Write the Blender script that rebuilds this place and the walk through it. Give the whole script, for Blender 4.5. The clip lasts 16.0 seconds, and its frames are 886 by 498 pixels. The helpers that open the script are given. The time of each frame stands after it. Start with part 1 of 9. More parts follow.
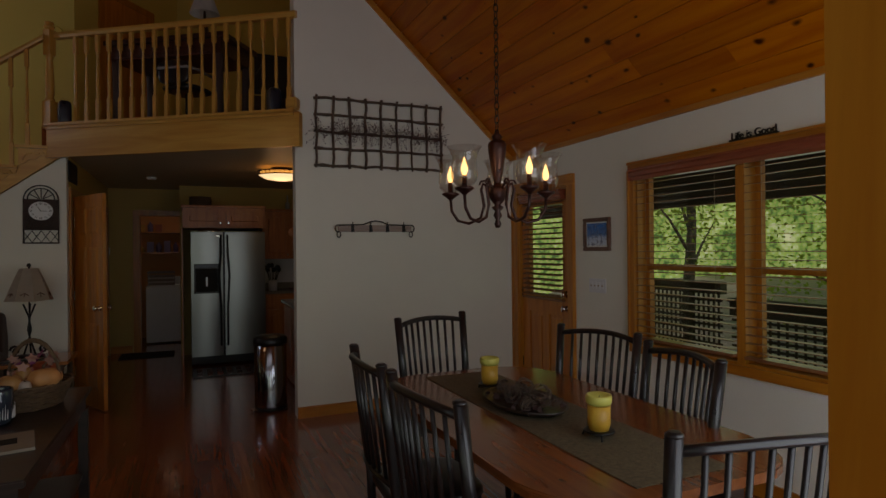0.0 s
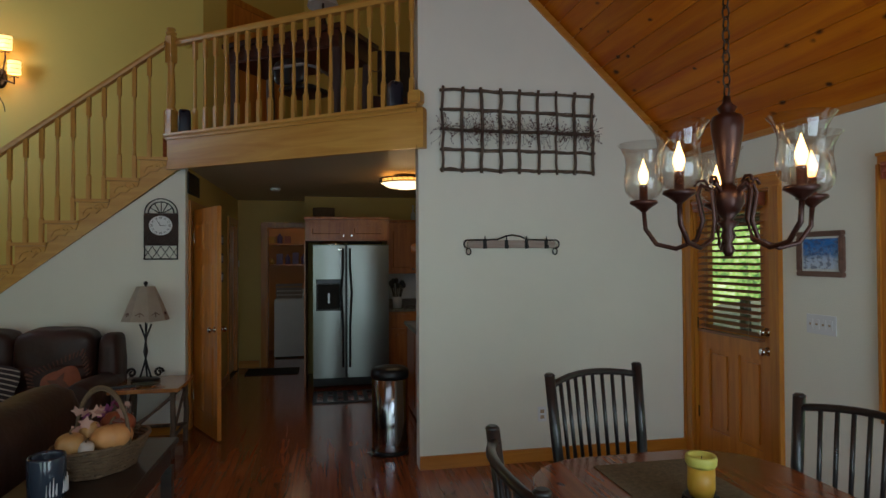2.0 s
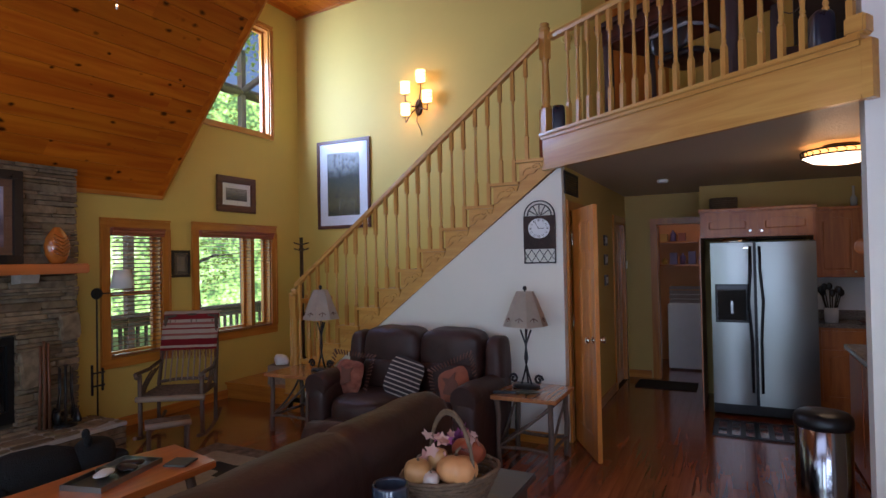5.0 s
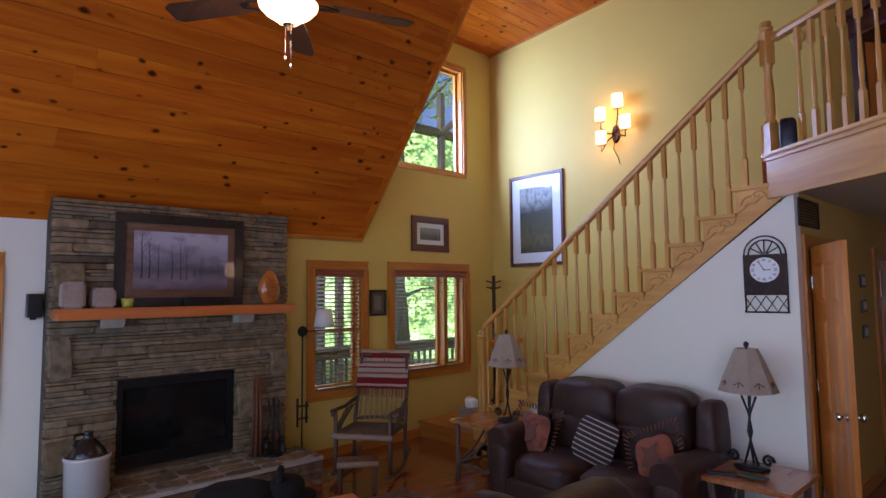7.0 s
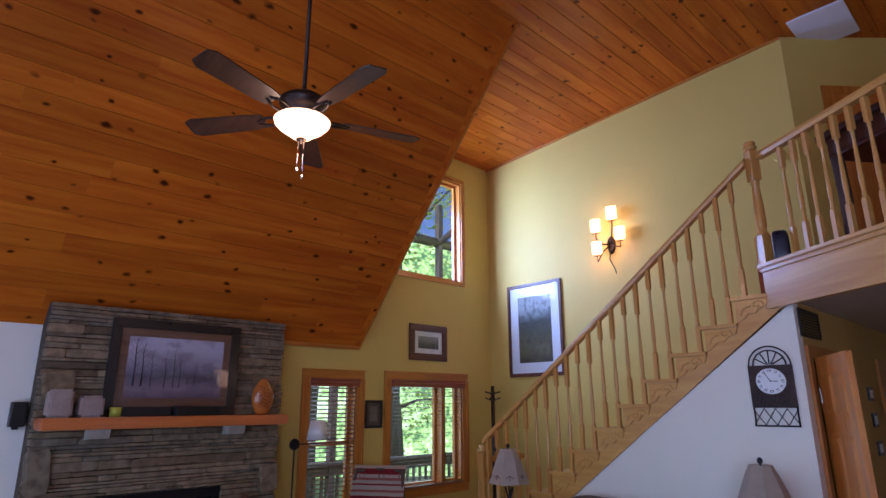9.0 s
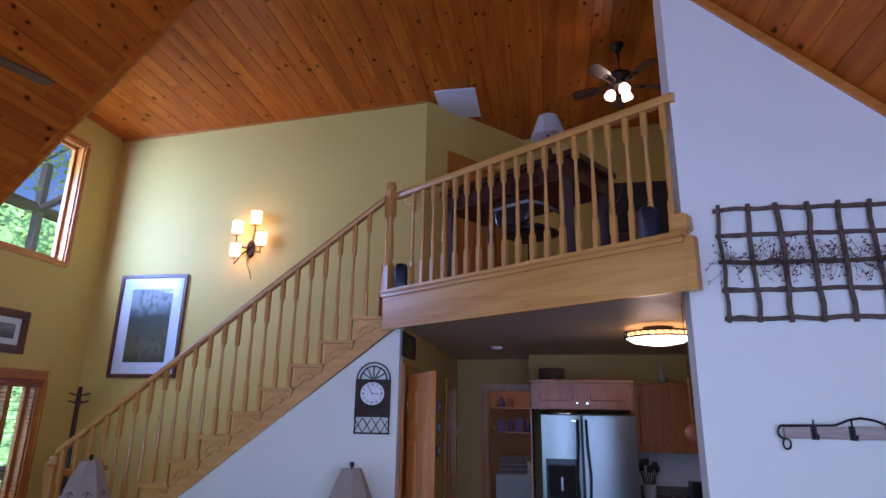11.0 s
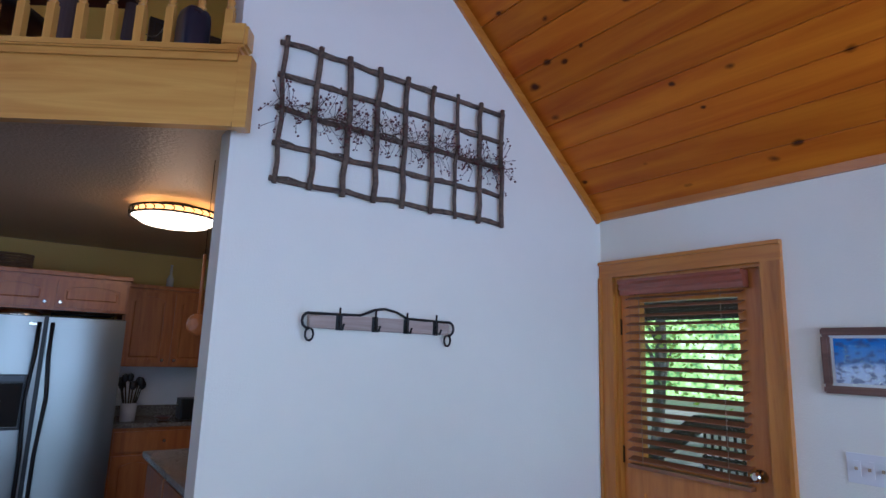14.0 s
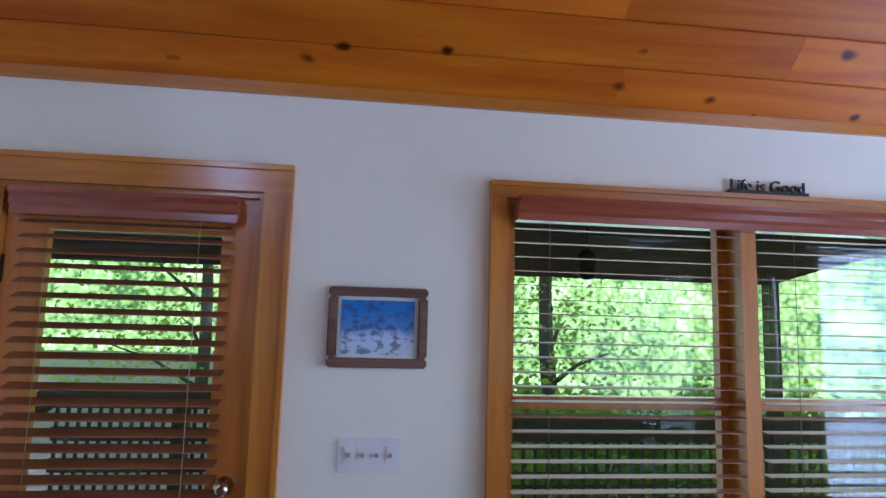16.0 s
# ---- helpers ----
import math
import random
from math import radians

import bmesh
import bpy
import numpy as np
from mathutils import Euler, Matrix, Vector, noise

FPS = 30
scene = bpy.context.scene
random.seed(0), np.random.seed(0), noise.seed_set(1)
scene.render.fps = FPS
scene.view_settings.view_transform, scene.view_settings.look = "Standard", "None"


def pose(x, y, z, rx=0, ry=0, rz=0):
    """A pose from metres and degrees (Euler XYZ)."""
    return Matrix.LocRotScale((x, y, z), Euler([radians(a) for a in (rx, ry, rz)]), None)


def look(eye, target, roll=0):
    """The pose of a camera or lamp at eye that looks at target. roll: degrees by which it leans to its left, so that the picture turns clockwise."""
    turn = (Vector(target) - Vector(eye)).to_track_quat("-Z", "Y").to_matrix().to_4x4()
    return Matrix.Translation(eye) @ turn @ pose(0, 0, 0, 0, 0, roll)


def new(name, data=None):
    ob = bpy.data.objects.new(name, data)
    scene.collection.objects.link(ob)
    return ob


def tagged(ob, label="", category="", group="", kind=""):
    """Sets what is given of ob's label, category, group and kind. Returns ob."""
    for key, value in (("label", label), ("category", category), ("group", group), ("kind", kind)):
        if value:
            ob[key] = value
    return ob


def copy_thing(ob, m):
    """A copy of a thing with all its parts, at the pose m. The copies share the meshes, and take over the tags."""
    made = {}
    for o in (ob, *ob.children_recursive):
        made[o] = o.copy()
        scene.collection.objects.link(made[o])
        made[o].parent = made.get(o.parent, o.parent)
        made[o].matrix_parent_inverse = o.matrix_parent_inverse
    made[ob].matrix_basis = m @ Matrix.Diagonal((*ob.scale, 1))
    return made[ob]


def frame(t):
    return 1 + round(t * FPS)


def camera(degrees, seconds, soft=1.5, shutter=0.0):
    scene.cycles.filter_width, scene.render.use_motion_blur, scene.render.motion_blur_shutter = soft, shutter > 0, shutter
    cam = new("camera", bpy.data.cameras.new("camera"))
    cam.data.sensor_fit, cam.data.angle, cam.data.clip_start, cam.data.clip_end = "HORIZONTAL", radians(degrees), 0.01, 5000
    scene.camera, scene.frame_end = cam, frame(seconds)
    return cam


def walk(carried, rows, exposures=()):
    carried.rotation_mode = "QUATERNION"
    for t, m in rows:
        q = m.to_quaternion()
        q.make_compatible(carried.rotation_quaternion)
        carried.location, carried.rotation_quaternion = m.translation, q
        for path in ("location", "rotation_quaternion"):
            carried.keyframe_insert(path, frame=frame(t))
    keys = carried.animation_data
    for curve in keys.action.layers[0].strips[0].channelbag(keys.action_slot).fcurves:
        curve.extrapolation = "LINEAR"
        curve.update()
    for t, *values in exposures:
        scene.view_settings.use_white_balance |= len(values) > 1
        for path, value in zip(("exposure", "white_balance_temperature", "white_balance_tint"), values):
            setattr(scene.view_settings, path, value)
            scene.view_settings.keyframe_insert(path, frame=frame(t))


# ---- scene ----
cam = camera(74.5, 16.0)
METRES, EYE, TILT, LEAN, TURN = 4.9, 1.57, 0.0, 0.0, -4.0
PATH = [
    (0, (1.154, 2.112, 1.479), (1.958, 3.944, 1.479), -0.6),
    (0.5, (1.148, 2.398, 1.462), (1.764, 4.3, 1.47), -0.7),
    (1, (1.215, 2.742, 1.507), (1.704, 4.681, 1.525), -0.6),
    (1.5, (1.234, 2.896, 1.576), (1.679, 4.846, 1.599), -0.4),
    (2, (1.358, 3.024, 1.576), (1.749, 4.985, 1.605), -0.3),
    (2.5, (1.491, 3.133, 1.585), (1.695, 5.123, 1.616), -0.5),
    (3, (1.604, 3.17, 1.576), (1.497, 5.167, 1.608), -0.6),
    (3.5, (1.648, 3.258, 1.609), (1.192, 5.205, 1.636), -1.0),
    (4, (1.575, 3.407, 1.598), (0.889, 5.285, 1.635), -1.0),
    (4.2, (1.545, 3.476, 1.606), (0.796, 5.33, 1.641), -1.0),
    (6.3, (1.317, 4.034, 1.643), (0.085, 5.608, 1.69), -0.9),
    (6.5, (1.361, 4.077, 1.675), (0.037, 5.574, 1.726), -0.8),
    (7, (1.364, 4.141, 1.742), (-0.093, 5.503, 1.889), -0.6),
    (7.5, (1.408, 4.159, 1.751), (-0.107, 5.428, 2.059), -0.4),
    (8, (1.431, 4.167, 1.739), (-0.099, 5.382, 2.169), -0.3),
    (8.2, (1.42, 4.17, 1.726), (-0.108, 5.373, 2.193), -0.3),
    (10.3, (1.244, 3.963, 1.738), (0.494, 5.736, 2.28), 0.4),
    (10.5, (1.26, 3.971, 1.738), (0.659, 5.8, 2.278), 0.5),
    (11, (1.251, 4.051, 1.745), (0.918, 5.948, 2.283), 0.9),
    (11.5, (1.206, 4.151, 1.72), (1.065, 6.073, 2.252), 1.1),
    (12, (1.175, 4.225, 1.635), (1.207, 6.153, 2.167), 1.2),
    (12.5, (1.177, 4.341, 1.576), (1.377, 6.274, 2.046), 1.3),
    (13, (1.202, 4.53, 1.548), (1.643, 6.434, 1.971), 1.6),
    (13.5, (1.315, 4.78, 1.549), (2.096, 6.587, 1.905), 1.7),
    (14, (1.465, 5.036, 1.559), (2.599, 6.645, 1.913), 1.9),
    (14.5, (1.6, 5.295, 1.517), (3.082, 6.588, 1.884), 1.9),
    (15, (1.783, 5.543, 1.494), (3.571, 6.369, 1.839), 1.8),
    (15.5, (2.006, 5.749, 1.534), (3.945, 6.103, 1.872), 1.7),
    (16, (2.222, 5.991, 1.625), (4.195, 5.764, 1.858), 1.6),
]
walk(cam, [(t, look(eye, target, roll)) for t, eye, target, roll in PATH], exposures=[(0, -2.35, 6900, 18), (0.5, -2.12, 6800, 14), (1.0, -1.7, 6500, 5), (2, -1.18, 5900, 4), (3.5, -0.6, 5700, 12), (4, -0.44, 5500, 17), (6.5, -0.36, 5100, 32), (7.5, -0.24, 5050, 32), (8.5, -0.33, 4900, 36), (10.5, -0.62, 4450, 34), (11, -0.42, 4450, 32), (12.5, 0.12, 4700, 28), (14, -0.32, 4600, 20), (14.5, -0.30, 4550, 24), (16, -0.33, 4800, 22)])

# world, sun and large lights
world = bpy.data.worlds.new("sky")
scene.world = world
world.use_nodes = True
_n = world.node_tree.nodes
_sky = _n.new("ShaderNodeTexSky")
_sky.sky_type = "NISHITA"
_sky.sun_disc = False
_sky.sun_elevation = radians(34.5)
_sky.sun_rotation = radians(174)
_n["Background"].inputs[1].default_value = 0.12
world.node_tree.links.new(_sky.outputs[0], _n["Background"].inputs[0])
sun = new("sun", bpy.data.lights.new("sun", "SUN"))
sun.data.energy, sun.data.angle, sun.data.color = 3.2, radians(0.5), (1.0, 0.93, 0.82)
sun.matrix_world = look((0.55, -4.92, 3.4), (0, 0, 0))


def area(name, eye, target, w, h, watts, color):
    ob = new(name, bpy.data.lights.new(name, "AREA"))
    ob.data.shape, ob.data.size, ob.data.size_y, ob.data.energy, ob.data.color = "RECTANGLE", w, h, watts, color
    ob.matrix_world = look(eye, target)
    return ob


def bulb(name, place, watts, radius=0.03, color=(1.0, 0.62, 0.28)):
    ob = new(name, bpy.data.lights.new(name, "POINT"))
    ob.data.energy, ob.data.shadow_soft_size, ob.data.color = watts, radius, color
    ob.location = place
    return ob


DAY, LEAFY = (0.80, 0.90, 1.0), (0.88, 1.0, 0.82)
area("daylight_south", (-1.6, 2.36, 1.25), (-1.6, 9, 1.25), 3.4, 1.9, 52, DAY)
area("daylight_south_east", (2.9, 2.36, 1.25), (2.9, 9, 1.25), 1.7, 1.9, 92, DAY)
# added fill lamp inside the gable wall, whose only opening is small
area("daylight_gable", (0.2, 2.36, 3.3), (0.2, 9, 3.1), 3.6, 1.3, 32, DAY)
area("daylight_doorway", (1.07, 1.7, 1.2), (1.07, 9, 1.0), 0.9, 1.9, 30, DAY)
area("daylight_east", (5.0, 4.65, 1.5), (0, 4.65, 1.0), 2.4, 1.6, 11, LEAFY)
area("daylight_high", (-4.75, 8.45, 3.95), (-3.1, 10.2, 2.8), 1.3, 1.4, 225, (0.66, 0.80, 1.0))
area("daylight_west", (-4.7, 9.03, 1.5), (0, 8.6, 1.1), 1.4, 1.4, 9, LEAFY)
area("daylight_west_narrow", (-4.7, 7.66, 1.5), (0, 7.6, 1.1), 0.7, 1.4, 4, LEAFY)
area("daylight_west_far", (-4.7, 3.8, 1.5), (0, 3.8, 1.1), 1.4, 1.4, 8, LEAFY)

# ---- materials ----
def material(name, color, rough=0.6, metal=0.0, vary=0.0, scale=6.0, bump=0.0, bscale=40.0, coat=0.0, stretch=(1, 1, 1), tint=None, island=0.0, spec=None):
    m = bpy.data.materials.new(name)
    m.use_nodes = True
    nt, b = m.node_tree, m.node_tree.nodes["Principled BSDF"]
    b.inputs["Base Color"].default_value = (*color, 1)
    b.inputs["Roughness"].default_value, b.inputs["Metallic"].default_value = rough, metal
    b.inputs["Coat Weight"].default_value = coat
    b.inputs["Coat Roughness"].default_value = 0.12
    if spec is not None:
        b.inputs["Specular IOR Level"].default_value = spec
    tc, mp = nt.nodes.new("ShaderNodeTexCoord"), nt.nodes.new("ShaderNodeMapping")
    mp.inputs["Scale"].default_value = stretch
    nt.links.new(tc.outputs["Object"], mp.inputs[0])
    if vary:
        a = nt.nodes.new("ShaderNodeTexNoise")
        a.inputs["Scale"].default_value, a.inputs["Detail"].default_value, a.inputs["Roughness"].default_value = scale, 5, 0.62
        nt.links.new(mp.outputs[0], a.inputs["Vector"])
        r = nt.nodes.new("ShaderNodeValToRGB")
        r.color_ramp.elements[0].position, r.color_ramp.elements[1].position = 0.3, 0.72
        dark = [c * (1 - vary) for c in color]
        other = tint or [min(1, c * (1 + vary * 0.6)) for c in color]
        r.color_ramp.elements[0].color, r.color_ramp.elements[1].color = (*dark, 1), (*other, 1)
        nt.links.new(a.outputs["Fac"], r.inputs[0])
        out = r.outputs[0]
        if island:
            g, hs, mr = nt.nodes.new("ShaderNodeNewGeometry"), nt.nodes.new("ShaderNodeHueSaturation"), nt.nodes.new("ShaderNodeMapRange")
            mr.inputs["To Min"].default_value, mr.inputs["To Max"].default_value = 1 - island, 1 + island
            nt.links.new(g.outputs["Random Per Island"], mr.inputs["Value"])
            nt.links.new(mr.outputs[0], hs.inputs["Value"])
            nt.links.new(out, hs.inputs["Color"])
            out = hs.outputs[0]
        nt.links.new(out, b.inputs["Base Color"])
        rr = nt.nodes.new("ShaderNodeMapRange")
        rr.inputs["To Min"].default_value, rr.inputs["To Max"].default_value = max(0.03, rough - 0.08), min(1, rough + 0.08)
        nt.links.new(a.outputs["Fac"], rr.inputs["Value"])
        nt.links.new(rr.outputs[0], b.inputs["Roughness"])
    if bump:
        t, bp = nt.nodes.new("ShaderNodeTexNoise"), nt.nodes.new("ShaderNodeBump")
        t.inputs["Scale"].default_value, t.inputs["Detail"].default_value = bscale, 4
        bp.inputs["Strength"].default_value, bp.inputs["Distance"].default_value = bump, 0.01
        nt.links.new(mp.outputs[0], t.inputs["Vector"])
        nt.links.new(t.outputs["Fac"], bp.inputs["Height"])
        nt.links.new(bp.outputs[0], b.inputs["Normal"])
    return m


def wood(name, dark, light, rough=0.35, coat=0.3, along=0, ring=1.0, knots=0.0, island=0.0, byobject=False, spec=0.5):
    """Grain runs along the local axis named by along."""
    m = bpy.data.materials.new(name)
    m.use_nodes = True
    nt, b = m.node_tree, m.node_tree.nodes["Principled BSDF"]
    N, L = nt.nodes.new, nt.links.new
    tc, mp = N("ShaderNodeTexCoord"), N("ShaderNodeMapping")
    s = [9.0 * ring, 9.0 * ring, 9.0 * ring]
    s[along] = 0.7 * ring
    mp.inputs["Scale"].default_value = s
    L(tc.outputs["Object"], mp.inputs[0])
    vec = mp.outputs[0]
    g = None
    if island or byobject:
        g = N("ShaderNodeObjectInfo") if byobject else N("ShaderNodeNewGeometry")
        rnd = g.outputs["Random"] if byobject else g.outputs["Random Per Island"]
        mul, add = N("ShaderNodeMath"), N("ShaderNodeVectorMath")
        mul.operation, mul.inputs[1].default_value = "MULTIPLY", 37.0
        L(rnd, mul.inputs[0])
        L(vec, add.inputs[0])
        L(mul.outputs[0], add.inputs[1])
        vec = add.outputs[0]
    a = N("ShaderNodeTexNoise")
    a.inputs["Scale"].default_value, a.inputs["Detail"].default_value, a.inputs["Roughness"].default_value, a.inputs["Distortion"].default_value = 1.3, 6, 0.6, 0.7
    L(vec, a.inputs["Vector"])
    r = N("ShaderNodeValToRGB")
    r.color_ramp.elements[0].position, r.color_ramp.elements[1].position = 0.32, 0.66
    r.color_ramp.elements[0].color, r.color_ramp.elements[1].color = (*dark, 1), (*light, 1)
    L(a.outputs["Fac"], r.inputs[0])
    out = r.outputs[0]
    if g is not None and island:
        hs, mr = N("ShaderNodeHueSaturation"), N("ShaderNodeMapRange")
        mr.inputs["To Min"].default_value, mr.inputs["To Max"].default_value = 1 - island, 1 + island
        L(rnd, mr.inputs["Value"])
        L(mr.outputs[0], hs.inputs["Value"])
        L(out, hs.inputs["Color"])
        out = hs.outputs[0]
    if knots:
        mk = N("ShaderNodeMapping")
        ks = [8.2, 8.2, 8.2]
        ks[along] = 5.2
        mk.inputs["Scale"].default_value = ks
        L(tc.outputs["Object"], mk.inputs[0])
        w, wm = N("ShaderNodeTexNoise"), N("ShaderNodeVectorMath")
        w.inputs["Scale"].default_value = 9.0
        wm.operation, wm.inputs[1].default_value = "MULTIPLY_ADD", (0.30, 0.30, 0.30)
        L(tc.outputs["Object"], w.inputs["Vector"])
        L(w.outputs["Color"], wm.inputs[0])
        L(mk.outputs[0], wm.inputs[2])
        v, kr, mx = N("ShaderNodeTexVoronoi"), N("ShaderNodeValToRGB"), N("ShaderNodeMixRGB")
        v.inputs["Scale"].default_value = 1.0
        L(wm.outputs[0], v.inputs["Vector"])
        kn, kd = N("ShaderNodeTexNoise"), N("ShaderNodeMath")
        kn.inputs["Scale"].default_value = 1.7
        kd.operation = "DIVIDE"
        km = N("ShaderNodeMapRange")
        km.inputs["From Min"].default_value, km.inputs["From Max"].default_value = 0.35, 0.65
        km.inputs["To Min"].default_value, km.inputs["To Max"].default_value = 0.45, 1.35
        L(tc.outputs["Object"], kn.inputs["Vector"])
        L(kn.outputs["Fac"], km.inputs["Value"])
        L(v.outputs["Distance"], kd.inputs[0])
        L(km.outputs[0], kd.inputs[1])
        L(kd.outputs[0], kr.inputs[0])
        kr.color_ramp.elements[0].position, kr.color_ramp.elements[1].position = 0.075 * knots, 0.17 * knots
        kr.color_ramp.elements[0].color, kr.color_ramp.elements[1].color = (1, 1, 1, 1), (0, 0, 0, 1)
        mx.inputs[2].default_value = (dark[0] * 0.15, dark[1] * 0.12, dark[2] * 0.2, 1)
        L(kr.outputs[0], mx.inputs[0])
        L(out, mx.inputs[1])
        out = mx.outputs[0]
    L(out, b.inputs["Base Color"])
    rr = N("ShaderNodeMapRange")
    rr.inputs["To Min"].default_value, rr.inputs["To Max"].default_value = max(0.03, rough - 0.07), rough + 0.1
    L(a.outputs["Fac"], rr.inputs["Value"])
    L(rr.outputs[0], b.inputs["Roughness"])
    b.inputs["Coat Weight"].default_value, b.inputs["Coat Roughness"].default_value = coat, 0.15
    bp = N("ShaderNodeBump")
    b.inputs["Specular IOR Level"].default_value = spec
    bp.inputs["Strength"].default_value, bp.inputs["Distance"].default_value = 0.12, 0.004
    L(a.outputs["Fac"], bp.inputs["Height"])
    L(bp.outputs[0], b.inputs["Normal"])
    return m


def glow(name, color, strength, mottle=False):
    m = bpy.data.materials.new(name)
    m.use_nodes = True
    b = m.node_tree.nodes["Principled BSDF"]
    b.inputs["Base Color"].default_value = (*color, 1)
    b.inputs["Emission Color"].default_value = (*color, 1)
    b.inputs["Emission Strength"].default_value = strength
    if mottle:
        nt = m.node_tree
        t, r = nt.nodes.new("ShaderNodeTexNoise"), nt.nodes.new("ShaderNodeMapRange")
        t.inputs["Scale"].default_value = 14
        r.inputs["To Min"].default_value, r.inputs["To Max"].default_value = strength * 0.4, strength * 1.5
        nt.links.new(t.outputs["Fac"], r.inputs["Value"])
        nt.links.new(r.outputs[0], b.inputs["Emission Strength"])
    return m


def clear(name, tint=(1, 1, 1), rough=0.0, edge=0.12, low=0.03):
    m = bpy.data.materials.new(name)
    m.use_nodes = True
    nt = m.node_tree
    nt.nodes.remove(nt.nodes["Principled BSDF"])
    tr, gl, mix, fr = (nt.nodes.new(k) for k in ("ShaderNodeBsdfTransparent", "ShaderNodeBsdfGlossy", "ShaderNodeMixShader", "ShaderNodeLayerWeight"))
    tr.inputs[0].default_value = (*tint, 1)
    gl.inputs["Roughness"].default_value = rough
    mr = nt.nodes.new("ShaderNodeMapRange")
    mr.inputs["To Min"].default_value, mr.inputs["To Max"].default_value = low, 0.55
    fr.inputs["Blend"].default_value = edge
    nt.links.new(fr.outputs["Facing"], mr.inputs["Value"])
    nt.links.new(mr.outputs[0], mix.inputs[0])
    nt.links.new(tr.outputs[0], mix.inputs[1])
    nt.links.new(gl.outputs[0], mix.inputs[2])
    nt.links.new(mix.outputs[0], nt.nodes["Material Output"].inputs[0])
    return m


CREAM = material("cream_paint", (0.81, 0.80, 0.71), 0.62, vary=0.04, scale=1.2, bump=0.15, bscale=140)
YELLOW = material("yellow_paint", (0.63, 0.49, 0.105), 0.6, vary=0.05, scale=1.2, bump=0.15, bscale=140)
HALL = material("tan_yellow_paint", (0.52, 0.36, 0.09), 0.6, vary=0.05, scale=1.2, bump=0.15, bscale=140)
LOW_CEIL = material("low_ceiling_paint", (0.50, 0.43, 0.30), 0.45, vary=0.06, scale=8, bump=0.6, bscale=60)
PINE = wood("knotty_pine", (0.36, 0.074, 0.001), (0.55, 0.168, 0.001), 0.36, 0.0, 0, 0.8, knots=1.12, island=0.14, spec=0.18)
TRIM = wood("honey_trim", (0.38, 0.125, 0.008), (0.55, 0.225, 0.022), 0.3, 0.35, 2, 1.4)
TRIMX = wood("honey_trim_x", (0.38, 0.125, 0.008), (0.55, 0.225, 0.022), 0.3, 0.35, 0, 1.4)
TRIMY = wood("honey_trim_y", (0.38, 0.125, 0.008), (0.55, 0.225, 0.022), 0.3, 0.35, 1, 1.4)
OAK = wood("pale_oak", (0.48, 0.225, 0.036), (0.64, 0.36, 0.072), 0.32, 0.3, 0, 1.2)
OAKZ = wood("pale_oak_z", (0.48, 0.225, 0.036), (0.64, 0.36, 0.072), 0.32, 0.3, 2, 1.2)
FLOORW = wood("cherry_floor", (0.17, 0.040, 0.013), (0.32, 0.09, 0.028), 0.16, 0.5, 1, 1.6, byobject=True, island=0.16)
FLOORS = wood("cherry_floor_stuff", (0.17, 0.040, 0.013), (0.32, 0.09, 0.028), 0.16, 0.5, 1, 1.6, island=0.16)
SUBFLOOR = material("subfloor", (0.05, 0.02, 0.01), 0.6, vary=0.2)
BLIND = wood("blind_wood", (0.22, 0.085, 0.035), (0.34, 0.14, 0.06), 0.35, 0.2, 1, 2.0)
GLASS = clear("window_glass", edge=0.08, low=0.014)
PICGLASS = clear("picture_glass", edge=0.04, low=0.010)
STONE = material("ledge_stone", (0.36, 0.31, 0.23), 0.8, vary=0.45, scale=9, bump=0.8, bscale=30, tint=(0.46, 0.40, 0.31), island=0.0)
BLACK = material("black_metal", (0.012, 0.012, 0.013), 0.38, 0.3, vary=0.3, scale=20)
SOOT = material("soot", (0.01, 0.009, 0.008), 0.8, vary=0.4)
STEEL = material("brushed_steel", (0.27, 0.28, 0.27), 0.30, 1.0, bump=0.02, bscale=20, stretch=(60, 60, 1))
CHROME = material("chrome", (0.7, 0.68, 0.64), 0.15, 1.0, vary=0.05)
WHITE = material("white_enamel", (0.75, 0.76, 0.78), 0.3, vary=0.03)
RUSTIC = material("bronze_metal", (0.045, 0.028, 0.02), 0.4, 0.7, vary=0.35, scale=30)
EARTH = material("leaf_litter", (0.10, 0.085, 0.05), 0.95, vary=0.5, scale=0.9, tint=(0.10, 0.14, 0.05), bump=0.6, bscale=9)
DECKW = material("weathered_deck", (0.12, 0.095, 0.085), 0.8, vary=0.3, scale=4, stretch=(1, 8, 8), bump=0.3)


# ---- shapes ----
def box(bm, x0, x1, y0, y1, z0, z1):
    v = [bm.verts.new(p) for p in ((x0, y0, z0), (x1, y0, z0), (x1, y1, z0), (x0, y1, z0), (x0, y0, z1), (x1, y0, z1), (x1, y1, z1), (x0, y1, z1))]
    for f in ((0, 3, 2, 1), (4, 5, 6, 7), (0, 1, 5, 4), (1, 2, 6, 5), (2, 3, 7, 6), (3, 0, 4, 7)):
        bm.faces.new([v[i] for i in f])
    return v


def prism(bm, pts, axis, a, b):
    """A polygon of two coordinates, pushed from a to b along the axis left out (0 x, 1 y, 2 z)."""
    def at(p, d):
        return {0: (d, p[0], p[1]), 1: (p[0], d, p[1]), 2: (p[0], p[1], d)}[axis]
    lo, hi = [bm.verts.new(at(p, a)) for p in pts], [bm.verts.new(at(p, b)) for p in pts]
    bm.faces.new(lo)
    bm.faces.new(hi[::-1])
    for i in range(len(pts)):
        j = (i + 1) % len(pts)
        bm.faces.new((lo[i], hi[i], hi[j], lo[j]))


